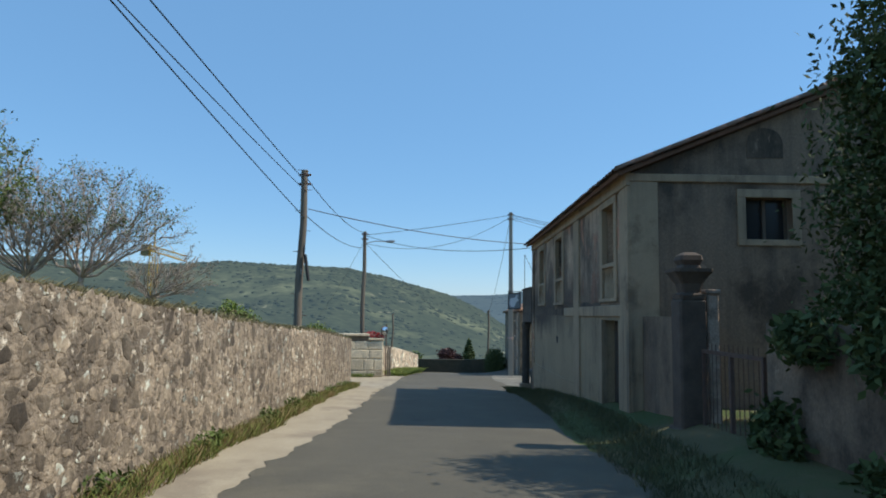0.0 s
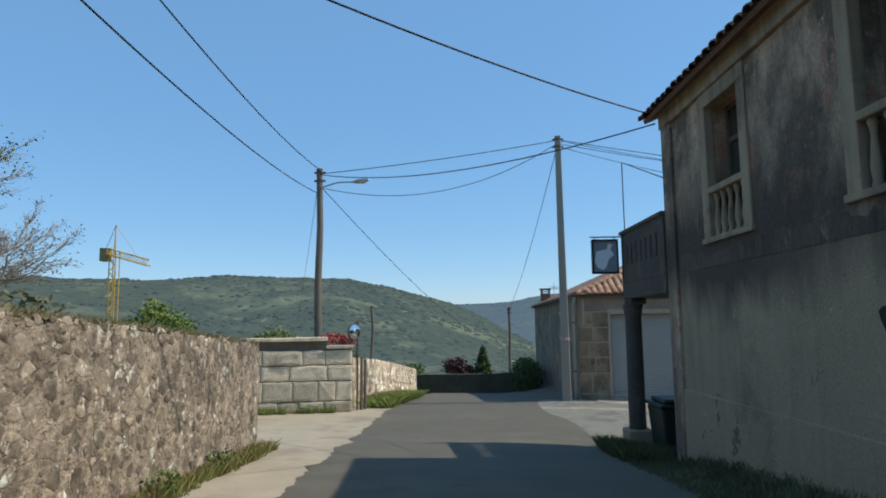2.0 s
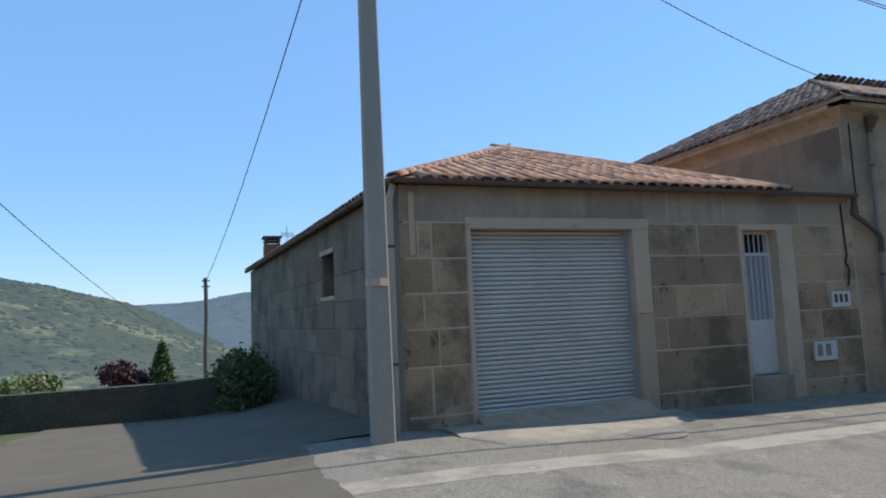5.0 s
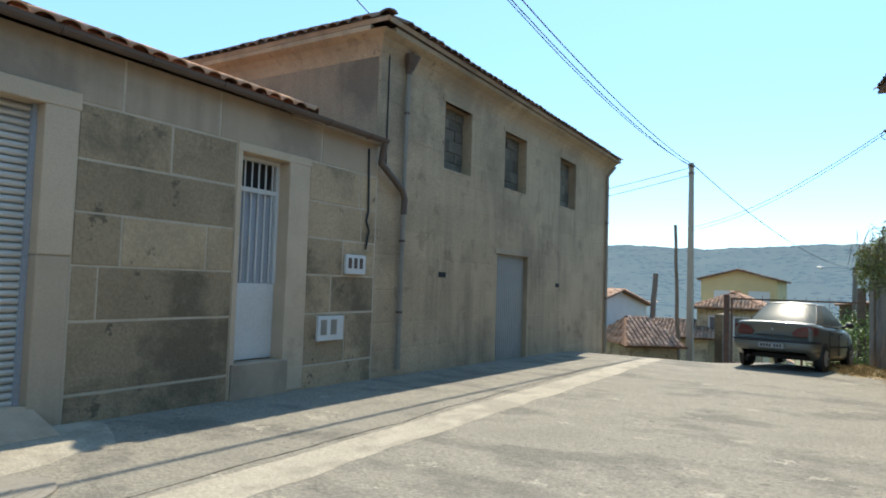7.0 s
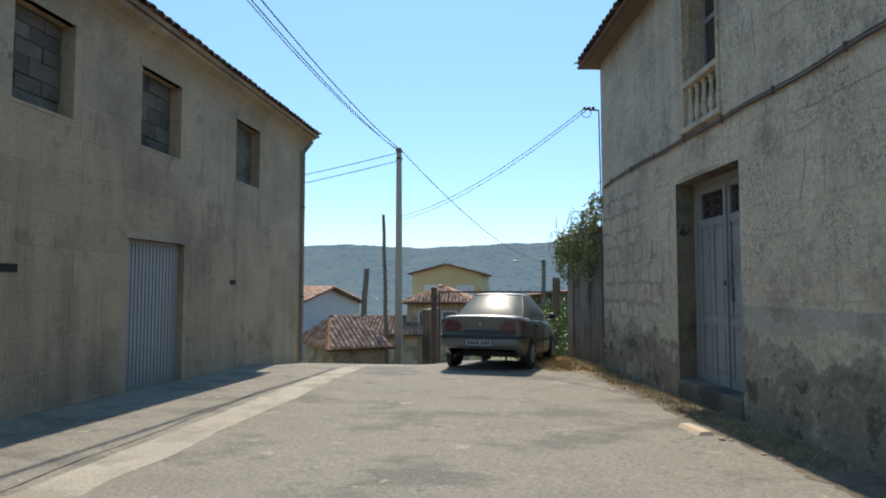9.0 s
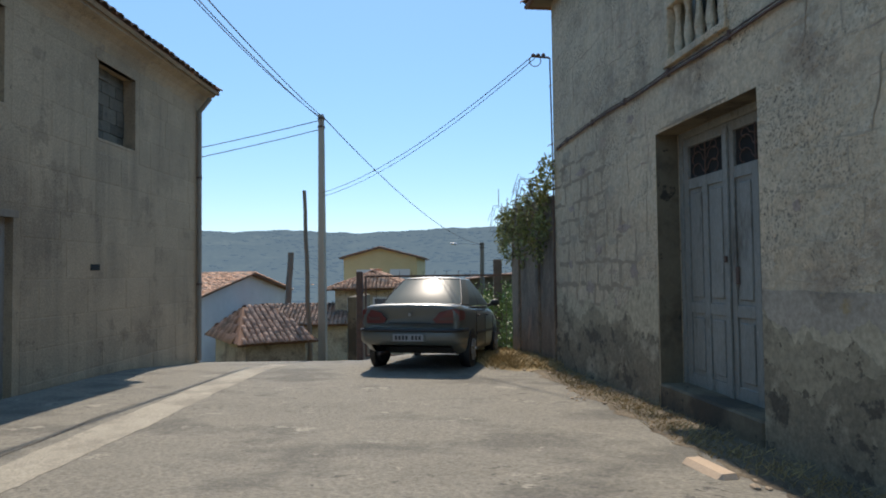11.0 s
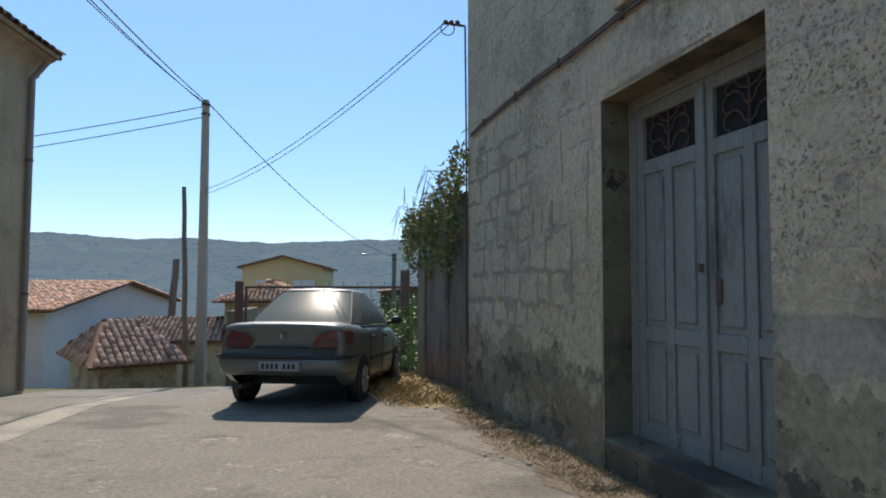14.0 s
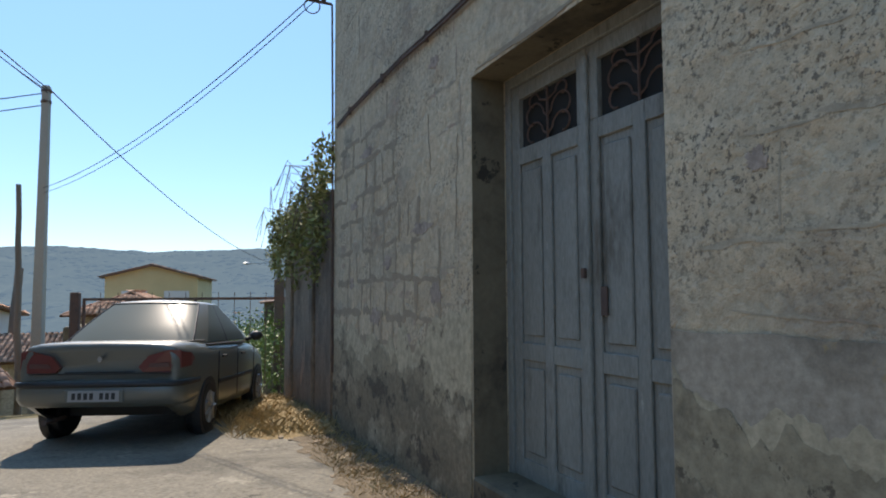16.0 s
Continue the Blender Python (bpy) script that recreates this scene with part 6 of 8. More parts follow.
bmesh.ops.create_uvsphere(bm, u_segments=24, v_segments=12, radius=1.0)
bmesh.ops.delete(bm, geom=[v for v in bm.verts if v.co.z < 0.25], context="VERTS")
bmesh.ops.transform(bm, matrix=MM @ Matrix.Diagonal((0.24, 0.24, 0.09, 1)) @ Matrix.Translation((0, 0, -0.25)), verts=bm.verts)
part("mirror_glass", bm, plain("mirror_silver", (0.9, 0.9, 0.9), 0.03, 1.0), mir, smooth=True)
bm = bmesh.new()
bmesh.ops.create_cone(bm, cap_ends=True, segments=24, radius1=0.26, radius2=0.25, depth=0.05, matrix=MM @ Matrix.Translation((0, 0, -0.03)))
part("mirror_back", bm, M_IRON, mir)
for k, (x, y) in enumerate(((-3.38, 33.0), (-3.3, 33.15))):
    bm = bmesh.new()
    rod(bm, (x, y, -0.2), (x, y + 0.02, 1.62 - 0.1 * k), 0.05, 0.045, sides=7)
    solid("fence_post", bm, M_POLEWOOD, "old wooden post at the gap in the wall", "post", group="posts at the gap")


# ---- marks on the lane ----
def lane_strip(name, pts, width, mat, label, seed, lift=0.02):
    """A thin worn strip of uneven width lying on the lane."""
    rng = random.Random(seed)
    line = []
    for (x0, y0), (x1, y1) in zip(pts, pts[1:]):
        n = max(2, int(math.hypot(x1 - x0, y1 - y0) / 0.12))
        line += [(x0 + (x1 - x0) * k / n, y0 + (y1 - y0) * k / n) for k in range(n)]
    line.append(pts[-1])
    bm = bmesh.new()
    prev = None
    for k, (x, y) in enumerate(line):
        a, b = line[max(0, k - 1)], line[min(len(line) - 1, k + 1)]
        d = Vector((b[0] - a[0], b[1] - a[1], 0)).normalized()
        nn = Vector((-d.y, d.x, 0))
        w = width * (0.5 + 0.5 * abs(fbm(k * 0.4, seed, 1.0, 3)) * 2)
        c = Vector((x, y, 0)) + nn * 0.05 * fbm(k * 0.12, seed + 4, 1.0, 4)
        row = []
        for s in (-1, 1):
            p = c + nn * s * w
            row.append(bm.verts.new((p.x, p.y, land(p.x, p.y) + lift)))
        if prev:
            bm.faces.new((prev[0], row[0], row[1], prev[1]))
        prev = row
    return solid(name, bm, mat, label, "road mark", kind="structure")



lane_strip("gutter_seam", [(7.0, 34.0), (10.3, 34.06), (13.0, 34.2), (18.6, 34.45)], 0.012, M_TAR, "dark seam along the lane edge", 3)
bm = bmesh.new()
mx, my = 6.75, 34.7
mz = land(mx, my) + 0.012
rod(bm, (mx, my, mz - 0.05), (mx, my, mz + 0.012), 0.4, sides=36)
for k in range(3):
    rod(bm, (mx, my, mz + 0.012 + 0.004 * k), (mx, my, mz + 0.016 + 0.004 * k), 0.33 - 0.09 * k, sides=36)
solid("manhole_cover", bm, M_CAST_IRON, "round iron manhole cover set in the lane edge", "manhole cover")

# ---- parked saloon ----
def car():
    t = thing("parked_car", "dusty grey-green four-door saloon car parked on the lane", "car")
    C = frame_at(21.3, 31.33, -11, -0.42) @ Matrix.Rotation(radians(2.8), 4, "Y") @ Matrix.Diagonal((1.02, 1.0, 1.07, 1))
    paint = bpy.data.materials.new("metallic_grey_paint")
    paint.use_nodes = True
    pb = paint.node_tree.nodes["Principled BSDF"]
    pb.inputs["Base Color"].default_value = (0.142, 0.150, 0.132, 1)
    pb.inputs["Metallic"].default_value, pb.inputs["Roughness"].default_value = 0.3, 0.45
    pb.inputs["Coat Weight"].default_value, pb.inputs["Coat Roughness"].default_value = 0.5, 0.18
    glass = bpy.data.materials.new("dusty_car_glass")
    glass.use_nodes = True
    gb = glass.node_tree.nodes["Principled BSDF"]
    gb.inputs["Base Color"].default_value = (0.13, 0.148, 0.13, 1)
    gb.inputs["Roughness"].default_value = 0.8
    gb.inputs["Specular IOR Level"].default_value = 0.0
    gb.inputs["Coat Weight"].default_value, gb.inputs["Coat Roughness"].default_value = 0.3, 0.3
    trim = plain("black_trim", (0.025, 0.025, 0.026), 0.55)
    lens = plain("red_lens", (0.15, 0.03, 0.025), 0.3, 0.0, 0.4)
    P = lambda x, y, z: C @ Vector((x, y, z))

    def skin(bm, rows, closed=False):
        rings = [[bm.verts.new(C @ Vector(p)) for p in r] for r in rows]
        n = len(rings[0])
        for a, b in zip(rings, rings[1:]):
            for k in range(n if closed else n - 1):
                bm.faces.new((a[k], a[(k + 1) % n], b[(k + 1) % n], b[k]))
        return rings

    # body: sections from boot to bonnet, with tucked sills, a shoulder line and a crowned top
    def section(x, w, zb, zs, zt):
        m = (zb + zs) / 2
        half = [(w * 0.82, zb), (w * 0.95, zb + 0.04), (w * 0.99, zb + 0.14), (w * 1.0, m), (w * 1.005, m + 0.1), (w * 0.995, zs - 0.1), (w * 0.965, zs - 0.03), (w * 0.92, zs + (zt - zs) * 0.45), (w * 0.8, zt - 0.006), (w * 0.5, zt + 0.008)]
        return [(x, y, z) for y, z in half] + [(x, 0, zt + 0.013)] + [(x, -y, z) for y, z in half[::-1]]
    spec = ((0.10, 0.70, 0.60, 0.88, 0.93), (0.06, 0.77, 0.5, 0.93, 0.985), (0.09, 0.82, 0.42, 0.96, 1.015), (0.2, 0.85, 0.36, 0.975, 1.03), (0.45, 0.872, 0.26, 0.98, 1.035), (0.9, 0.882, 0.22, 0.97, 1.03), (1.6, 0.888, 0.2, 0.955, 1.01),
            (2.4, 0.888, 0.2, 0.94, 1.0), (3.1, 0.885, 0.2, 0.92, 0.985), (3.45, 0.88, 0.22, 0.88, 0.96), (4.0, 0.855, 0.25, 0.8, 0.88), (4.35, 0.79, 0.3, 0.7, 0.78), (4.52, 0.66, 0.36, 0.6, 0.66))
    bm = bmesh.new()
    rings = skin(bm, [section(*s) for s in spec])
    for r in (rings[0], rings[-1]):
        bm.faces.new(r)
    part("body", bm, paint, t, smooth=True)

    # greenhouse in rings from belt to roof; stretches of the ring become windows and pillars
    def ring(f):
        b = f ** 0.85
        z = 1.01 + 0.455 * f
        xr, xf = 0.66 + 0.80 * f ** 1.12, 3.5 - 0.98 * f ** 1.05
        w = 0.815 - 0.21 * f ** 1.25
        half = [(xr, 0.0), (xr + 0.012, 0.3 * w), (xr + 0.04, 0.58 * w), (xr + 0.085, 0.8 * w), (xr + 0.13, 0.89 * w), (xr + 0.34 - 0.05 * b, 0.985 * w)]
        x0, x1 = half[-1][0], xf - 0.3
        half += [(x0 + (x1 - x0) * q, w) for q in (0.04, 0.42, 0.46, 0.92)] + [(x1, 0.985 * w), (xf - 0.1, 0.88 * w), (xf - 0.05, 0.7 * w), (xf, 0.3 * w), (xf + 0.01, 0.0)]
        return [(x, y, z + 0.012 * (1 - (y / w) ** 2) * f) for x, y in half]
    levels = [ring(f) for f in (0.0, 0.2, 0.45, 0.7, 0.88, 1.0)]

    def stretch(name, a, b, mat, sides=(1, -1), label=""):
        for s in sides:
            bm = bmesh.new()
            skin(bm, [[(x, s * y, z) for x, y, z in r[a:b + 1]] for r in levels])
            part(name, bm, mat, t, label, smooth=True)
    for nm, a, b in (("rear_window", 0, 4), ("windscreen", 11, 14)):
        bm = bmesh.new()
        skin(bm, [[(x, -y, z) for x, y, z in r[a:b + 1]] for r in levels])
        skin(bm, [r[a:b + 1] for r in levels])
        bmesh.ops.remove_doubles(bm, verts=bm.verts, dist=0.0005)
        bmesh.ops.recalc_face_normals(bm, faces=bm.faces)
        part(nm, bm, glass, t, "dusty sloping rear window" if a == 0 else "", smooth=True)
    stretch("rear_pillar", 4, 6, paint)
    stretch("side_window", 6, 7, glass)
    stretch("door_pillar", 7, 8, trim)
    stretch("side_window", 8, 9, glass)
    stretch("front_pillar", 9, 11, paint)
    # roof
    bm = bmesh.new()
    top = levels[-1] + [(x, -y, z) for x, y, z in levels[-1][1:-1][::-1]]
    cx_ = 2.0
    rows = [[(cx_ + (x - cx_) * k, y * k, z + dz) for x, y, z in top] for k, dz in ((1.0, 0.0), (0.97, 0.012), (0.85, 0.03), (0.6, 0.044), (0.3, 0.05))]
    rr_ = skin(bm, rows, True)
    bm.faces.new(rr_[-1])
    bmesh.ops.recalc_face_normals(bm, faces=bm.faces)
    part("roof", bm, paint, t, smooth=True)
    # seams round the rear window
    side = [[P(r[4][0] - 0.004, e * r[4][1], r[4][2]) for r in levels] for e in (-1, 1)]
    rim_top = [P(x - 0.004, y, z) for x, y, z in [(x, -y, z) for x, y, z in levels[-1][4:0:-1]] + levels[-1][:5]]
    rim_low = [P(x - 0.01, y, z + 0.02) for x, y, z in [(x, -y, z) for x, y, z in levels[0][5:0:-1]] + levels[0][:6]]
    for line in (*side, rim_top, rim_low):
        bm = bmesh.new()
        tube(bm, line, 0.011)
        part("window_seal", bm, trim, t)
    for s in (-1, 1):
        bm = bmesh.new()
        for k in range(5, 11):
            a, b = levels[0][k], levels[0][k + 1]
            rod(bm, P(a[0], s * (a[1] + 0.012), 0.985), P(b[0], s * (b[1] + 0.012), 0.985), 0.014, sides=5)
        part("window_sill_trim", bm, trim, t)
        # lights
        bm = bmesh.new()
        prism(bm, [P(*p) for p in ((0.045, s * 0.40, 0.79), (0.05, s * 0.50, 0.90), (0.055, s * 0.70, 0.955), (0.085, s * 0.81, 0.955), (0.1, s * 0.825, 0.745), (0.055, s * 0.72, 0.735), (0.048, s * 0.45, 0.74))], C.to_3x3() @ Vector((0.06, 0, 0)))
        prism(bm, [P(*p) for p in ((0.09, s * 0.833, 0.775), (0.09, s * 0.833, 0.94), (0.30, s * 0.872, 0.925), (0.4, s * 0.88, 0.86), (0.3, s * 0.876, 0.79))], C.to_3x3() @ Vector((0, -s * 0.05, 0)))
        tl = part("tail_light", bm, lens, t, "dull red wedge-shaped tail light")
        bm = bmesh.new()
        prism(bm, [P(*p) for p in ((0.043, s * 0.5, 0.785), (0.043, s * 0.52, 0.825), (0.047, s * 0.72, 0.83), (0.05, s * 0.72, 0.785))], C.to_3x3() @ Vector((0.01, 0, 0)))
        part("clear_lens", bm, plain("smoked_lens", (0.11, 0.05, 0.045), 0.3), tl)
        bm = bmesh.new()
        rod(bm, P(3.0, s * 0.82, 1.0), P(3.0, s * 0.96, 1.05), 0.03, sides=6)
        bmesh.ops.create_icosphere(bm, subdivisions=2, radius=1, matrix=C @ Matrix.Translation((3.02, s * 0.98, 1.06)) @ Matrix.Diagonal((0.07, 0.1, 0.07, 1)))
        part("side_mirror", bm, trim, t, smooth=True)
        for x in (1.5, 2.5):
            bm = bmesh.new()
            box(bm, (x, s * 0.892 - 0.014, 0.82), (x + 0.18, s * 0.892 + 0.014, 0.85), C, 0.006)
            part("door_handle", bm, trim, t)
        bm = bmesh.new()
        box(bm, (1.35, s * 0.896 - 0.008, 0.52), (3.2, s * 0.896 + 0.012, 0.57), C, 0.006)
        part("rubbing_strip", bm, trim, t)
        for x in (1.33, 2.28, 3.28):
            bm = bmesh.new()
            box(bm, (x, s * 0.891 - 0.006, 0.32), (x + 0.008, s * 0.891 + 0.003, 0.9), C)
            part("door_gap", bm, trim, t)
        for x in (0.95, 3.62):
            # Black disc on the flank; the wheel well's shade is its colour.
            bm = bmesh.new()
            rod(bm, P(x, s * 0.8, 0.3), P(x, s * 0.893, 0.3), 0.355, sides=28)
            part("wheel_arch", bm, trim, t)
            bm = bmesh.new()
            for y0, y1, r0, r1 in ((0.69, 0.71, 0.28, 0.305), (0.71, 0.88, 0.305, 0.305), (0.88, 0.9, 0.305, 0.275)):
                rod(bm, P(x, s * y0, 0.3), P(x, s * y1, 0.3), r0, r1, sides=28)
            w = part("wheel", bm, M_BLACK, t)
            bm = bmesh.new()
            rod(bm, P(x, s * 0.885, 0.3), P(x, s * 0.906, 0.3), 0.2, 0.185, sides=24)
            part("rim", bm, M_ALU, w)
            for k in range(7):
                bm = bmesh.new()
                a = 2 * math.pi * k / 7
                rod(bm, P(x + 0.04 * math.cos(a), s * 0.912, 0.3 + 0.04 * math.sin(a)), P(x + 0.175 * math.cos(a), s * 0.908, 0.3 + 0.175 * math.sin(a)), 0.022, sides=5)
                part("spoke", bm, M_ALU, w)
    # bumper wrapped round the tail
    bm = bmesh.new()
    rows = []
    for x, w, z in ((0.07, 0.80, 0.40), (0.0, 0.86, 0.42), (-0.04, 0.885, 0.485), (-0.045, 0.888, 0.58), (-0.02, 0.885, 0.645), (0.07, 0.86, 0.67)):
        half = [(x + 0.62, w), (x + 0.28, w), (x + 0.12, w * 0.965), (x + 0.04, w * 0.86), (x + 0.008, w * 0.5), (x, 0.0)]
        rows.append([(a, b, z) for a, b in half] + [(a, -b, z) for a, b in half[-2::-1]])
    skin(bm, rows)
    part("rear_bumper", bm, paint, t, smooth=True)
    bm = bmesh.new()
    rows = []
    for dx, z in ((0.01, 0.60), (-0.016, 0.607), (-0.016, 0.648), (0.01, 0.655)):
        half = [(0.6, 0.888), (0.24, 0.888), (0.08, 0.858), (0.0, 0.765), (-0.032, 0.445), (-0.04, 0.0)]
        rows.append([(a + dx, b - dx * 0.6, z) for a, b in half] + [(a + dx, -b + dx * 0.6, z) for a, b in half[-2::-1]])
    skin(bm, rows)
    part("bumper_strip", bm, trim, t, "black rubber strip", smooth=True)
    bm = bmesh.new()
    box(bm, (-0.052, -0.3, 0.45), (-0.03, 0.3, 0.585), C, 0.01)
    part("plate_recess", bm, paint, t)
    bm = bmesh.new()
    box(bm, (-0.062, -0.26, 0.465), (-0.052, 0.26, 0.572), C, 0.003)
    pl = part("number_plate", bm, plain("plate_white", (0.3, 0.3, 0.29), 0.4), t)
    for k, u in enumerate((-0.2, -0.14, -0.08, -0.02, 0.08, 0.14, 0.2)):
        bm = bmesh.new()
        box(bm, (-0.065, -u - 0.018, 0.488), (-0.062, -u + 0.018, 0.55), C)
        part("bar", bm, trim, pl)
    bm = bmesh.new()
    prism(bm, [P(0.036, 0.026 * math.cos(q), 0.87 + 0.03 * math.sin(q)) for q in [2 * math.pi * k / 5 for k in range(5)]], C.to_3x3() @ Vector((0.03, 0, 0)))
    part("badge", bm, M_ALU, t)
    bm = bmesh.new()
    box(bm, (0.04, -0.72, 0.722), (0.09, 0.72, 0.73), C)
    box(bm, (0.044, -0.36, 0.735), (0.07, 0.36, 0.748), C, 0.004)
    part("boot_lid_edge", bm, trim, t)
    bm = bmesh.new()
    rod(bm, P(-0.03, 0.5, 0.27), P(0.4, 0.5, 0.27), 0.028, sides=10)
    part("exhaust_pipe", bm, M_IRON, t)
    bm = bmesh.new()
    box(bm, (0.9, -0.72, 0.22), (4.2, 0.72, 0.32), C)
    part("underbody", bm, trim, t)
    return t


car()


# ---- plants ----
def leaf_cloud(name, blobs, count, size, mat, parent=None, seed=1, label="", droop=0.0, flat=0.0):
    """Many small leaf blades scattered in the shells of ellipsoids (x, y, z, rx, ry, rz)."""
    rng = np.random.default_rng(seed)
    vol = np.array([b[3] * b[4] * b[5] for b in blobs]) ** 0.75
    pick = rng.choice(len(blobs), count, p=vol / vol.sum())
    bb = np.array(blobs, float)[pick]
    d = rng.normal(size=(count, 3))
    d /= np.linalg.norm(d, axis=1)[:, None]
    r = rng.uniform(0.35, 1.0, count) ** 0.6 * rng.normal(1.0, 0.13, count)
    c = bb[:, :3] + d * bb[:, 3:] * r[:, None]
    a = rng.normal(size=(count, 3))
    a[:, 2] = a[:, 2] * (1 - flat) - droop
    a /= np.linalg.norm(a, axis=1)[:, None]
    b = np.cross(a, rng.normal(size=(count, 3)))
    b /= np.linalg.norm(b, axis=1)[:, None]
    s = (size * rng.uniform(0.6, 1.4, count))[:, None]
    verts = np.stack([c - a * s, c + b * s * 0.45, c + a * s, c - b * s * 0.45], 1).reshape(-1, 3)
    me = bpy.data.meshes.new(name)
    me.from_pydata(verts.tolist(), [], np.arange(4 * count).reshape(-1, 4).tolist())
    me.materials.append(mat)
    ob = new(name, me)
    ob.parent = parent
    return tagged(ob, label)


def tube_mesh(name, tubes, mat):
    """One mesh of tapered tubes (from, to, radius, radius, sides)."""
    verts, faces = [], []
    for p, q, r0, r1, n in tubes:
        d = (q - p).normalized()
        a = d.orthogonal().normalized()
        b = d.cross(a)
        k = len(verts)
        for c, r in ((p, r0), (q, r1)):
            verts += [tuple(c + (a * math.cos(2 * math.pi * j / n) + b * math.sin(2 * math.pi * j / n)) * r) for j in range(n)]
        faces += [(k + j, k + (j + 1) % n, k + n + (j + 1) % n, k + n + j) for j in range(n)]
    me = bpy.data.meshes.new(name)
    me.from_pydata(verts, [], faces)
    me.materials.append(mat)
    me.shade_smooth()
    return me


def crown_tree(base, fork, centre, radii, label, seed, limbs=13, leaves=1500, size=0.1, mat=None, trunk=0.17, top=0.1):
    """A tree whose limbs spread from the fork to a rounded crown, with twigs along them and leaves on the upper shell."""
    rng = random.Random(seed)
    t = thing("tree", label, "tree", group="garden trees")
    base, fork, centre = Vector(base), Vector(fork), Vector(centre)
    tubes, tips = [], []
    mid_ = base.lerp(fork, 0.55) + Vector((rng.uniform(-0.2, 0.2), rng.uniform(-0.2, 0.2), 0))
    tubes.append((base, mid_, trunk * 1.2, trunk, 9))
    tubes.append((mid_, fork, trunk, trunk * 0.85, 9))

    def arm(p, q, r, sag, depth):
        n = 5 if depth else 3
        prev = p
        for k in range(1, n + 1):
            f = k / n
            cur = p.lerp(q, f) + Vector((rng.uniform(-1, 1), rng.uniform(-1, 1), rng.uniform(-1, 1))) * (q - p).length * 0.05 + Vector((0, 0, sag * math.sin(f * math.pi)))
            tubes.append((prev, cur, r * (1 - 0.7 * (k - 1) / n), r * (1 - 0.7 * f), 6 if r > 0.03 else 3))
            if depth and k > 1:
                for _ in range(3 if depth > 1 else 4):
                    d = ((q - p).normalized() + Vector((rng.uniform(-1, 1), rng.uniform(-1, 1), rng.uniform(-0.5, 1.0))) * 1.1).normalized()
                    arm(cur, cur + d * (q - p).length * rng.uniform(0.22, 0.42), max(0.007, r * 0.42), 0.0, depth - 1)
            prev = cur
        tips.append(prev)
    for k in range(limbs):
        a = 2 * math.pi * (k * 0.618) % (2 * math.pi)
        e = math.asin(-0.25 + 1.2 * (k + 0.5) / limbs)
        q = centre + Vector((math.cos(e) * math.cos(a) * radii[0], math.cos(e) * math.sin(a) * radii[1], math.sin(e) * radii[2])) * rng.uniform(0.56, 0.76)
        arm(fork, q, trunk * 0.42, -0.25, 2)
    ob = new("trunk", tube_mesh("trunk", tubes, M_TWIG))
    ob.parent = t
    blobs = [(*p, 0.3, 0.3, 0.22) for p in tips if p.z > centre.z + top * radii[2] + rng.uniform(-0.6, 0.6)]
    if leaves and blobs:
        leaf_cloud("crown", blobs, leaves, size, mat or M_LEAF, t, seed)
    return t


M_TWIGLEAF = shader("brown_catkins", (0.22, 0.17, 0.09), (0.28, 0.22, 0.11), 2, 0.8, 0, island=0.3)
crown_tree((-19.9, 30.6, 2.6), (-19.7, 30.6, 5.0), (-19.0, 30.8, 7.7), (5.2, 4.2, 2.8), "spreading spring tree with few new leaves on its crown", 3, 18, 4200, 0.065, top=-0.1)
crown_tree((-21.6, 29.4, 2.6), (-21.9, 29.4, 5.0), (-22.2, 29.2, 7.7), (4.8, 4.2, 2.8), "spreading spring tree with bare lower limbs", 8, 18, 4200, 0.065, top=-0.1)
crown_tree((-17.2, 33.0, 1.6), (-17.0, 32.9, 4.0), (-16.3, 32.9, 5.1), (3.0, 2.4, 1.5), "low tangled tree with brown catkins", 12, 14, 1500, 0.05, M_TWIGLEAF, 0.11, -0.6)
crown_tree((-24.2, 27.0, 2.6), (-24.3, 27.0, 6.0), (-24.5, 27.0, 8.9), (4.2, 3.8, 3.6), "tree with fresh green leaves behind the wall", 15, 16, 8000, 0.1, None, 0.17, -0.6)


def bush(label, blobs, count, size, mat, seed, name="bush", group=""):
    t = thing(name, label, "bush", group=group)
    leaf_cloud("foliage", blobs, count, size, mat, t, seed)
    for b in blobs[:6] if name != "ivy" else ():
        p = Vector(b[:3])
        bm = bmesh.new()
        rod(bm, (p.x + 0.1, p.y, land(p.x, p.y) - 0.05), p, 0.03, 0.012, sides=5)
        part("stem", bm, M_BARK, t)
    return t


bush("bright green bush behind the yard wall", [(-19.0, 48, 2.7, 1.5, 1.4, 1.2), (-17.9, 48.3, 2.3, 1.2, 1.2, 1.1), (-20.3, 48, 2.2, 1.2, 1.2, 1.0), (-19.2, 48, 3.6, 0.7, 0.7, 0.7), (-19, 48, 1.2, 1.8, 1.3, 1.0)], 6500, 0.1, shader("bright_leaves", (0.22, 0.28, 0.065), (0.16, 0.21, 0.05), 2, 0.7, 0, island=0.35, spec=0.2), 31)
bush("yellow-green shrub beside the yard", [(-13.0, 51.1, 1.75, 1.1, 1.1, 0.7), (-12.2, 51.1, 1.3, 1.1, 1.1, 0.7), (-14.0, 51, 1.4, 1.1, 1.1, 0.7), (-13, 51, 0.5, 1.5, 1.2, 0.9)], 4200, 0.1, shader("yellow_green_leaves", (0.20, 0.24, 0.03), (0.14, 0.19, 0.03), 2, 0.6, 0, island=0.4), 32)
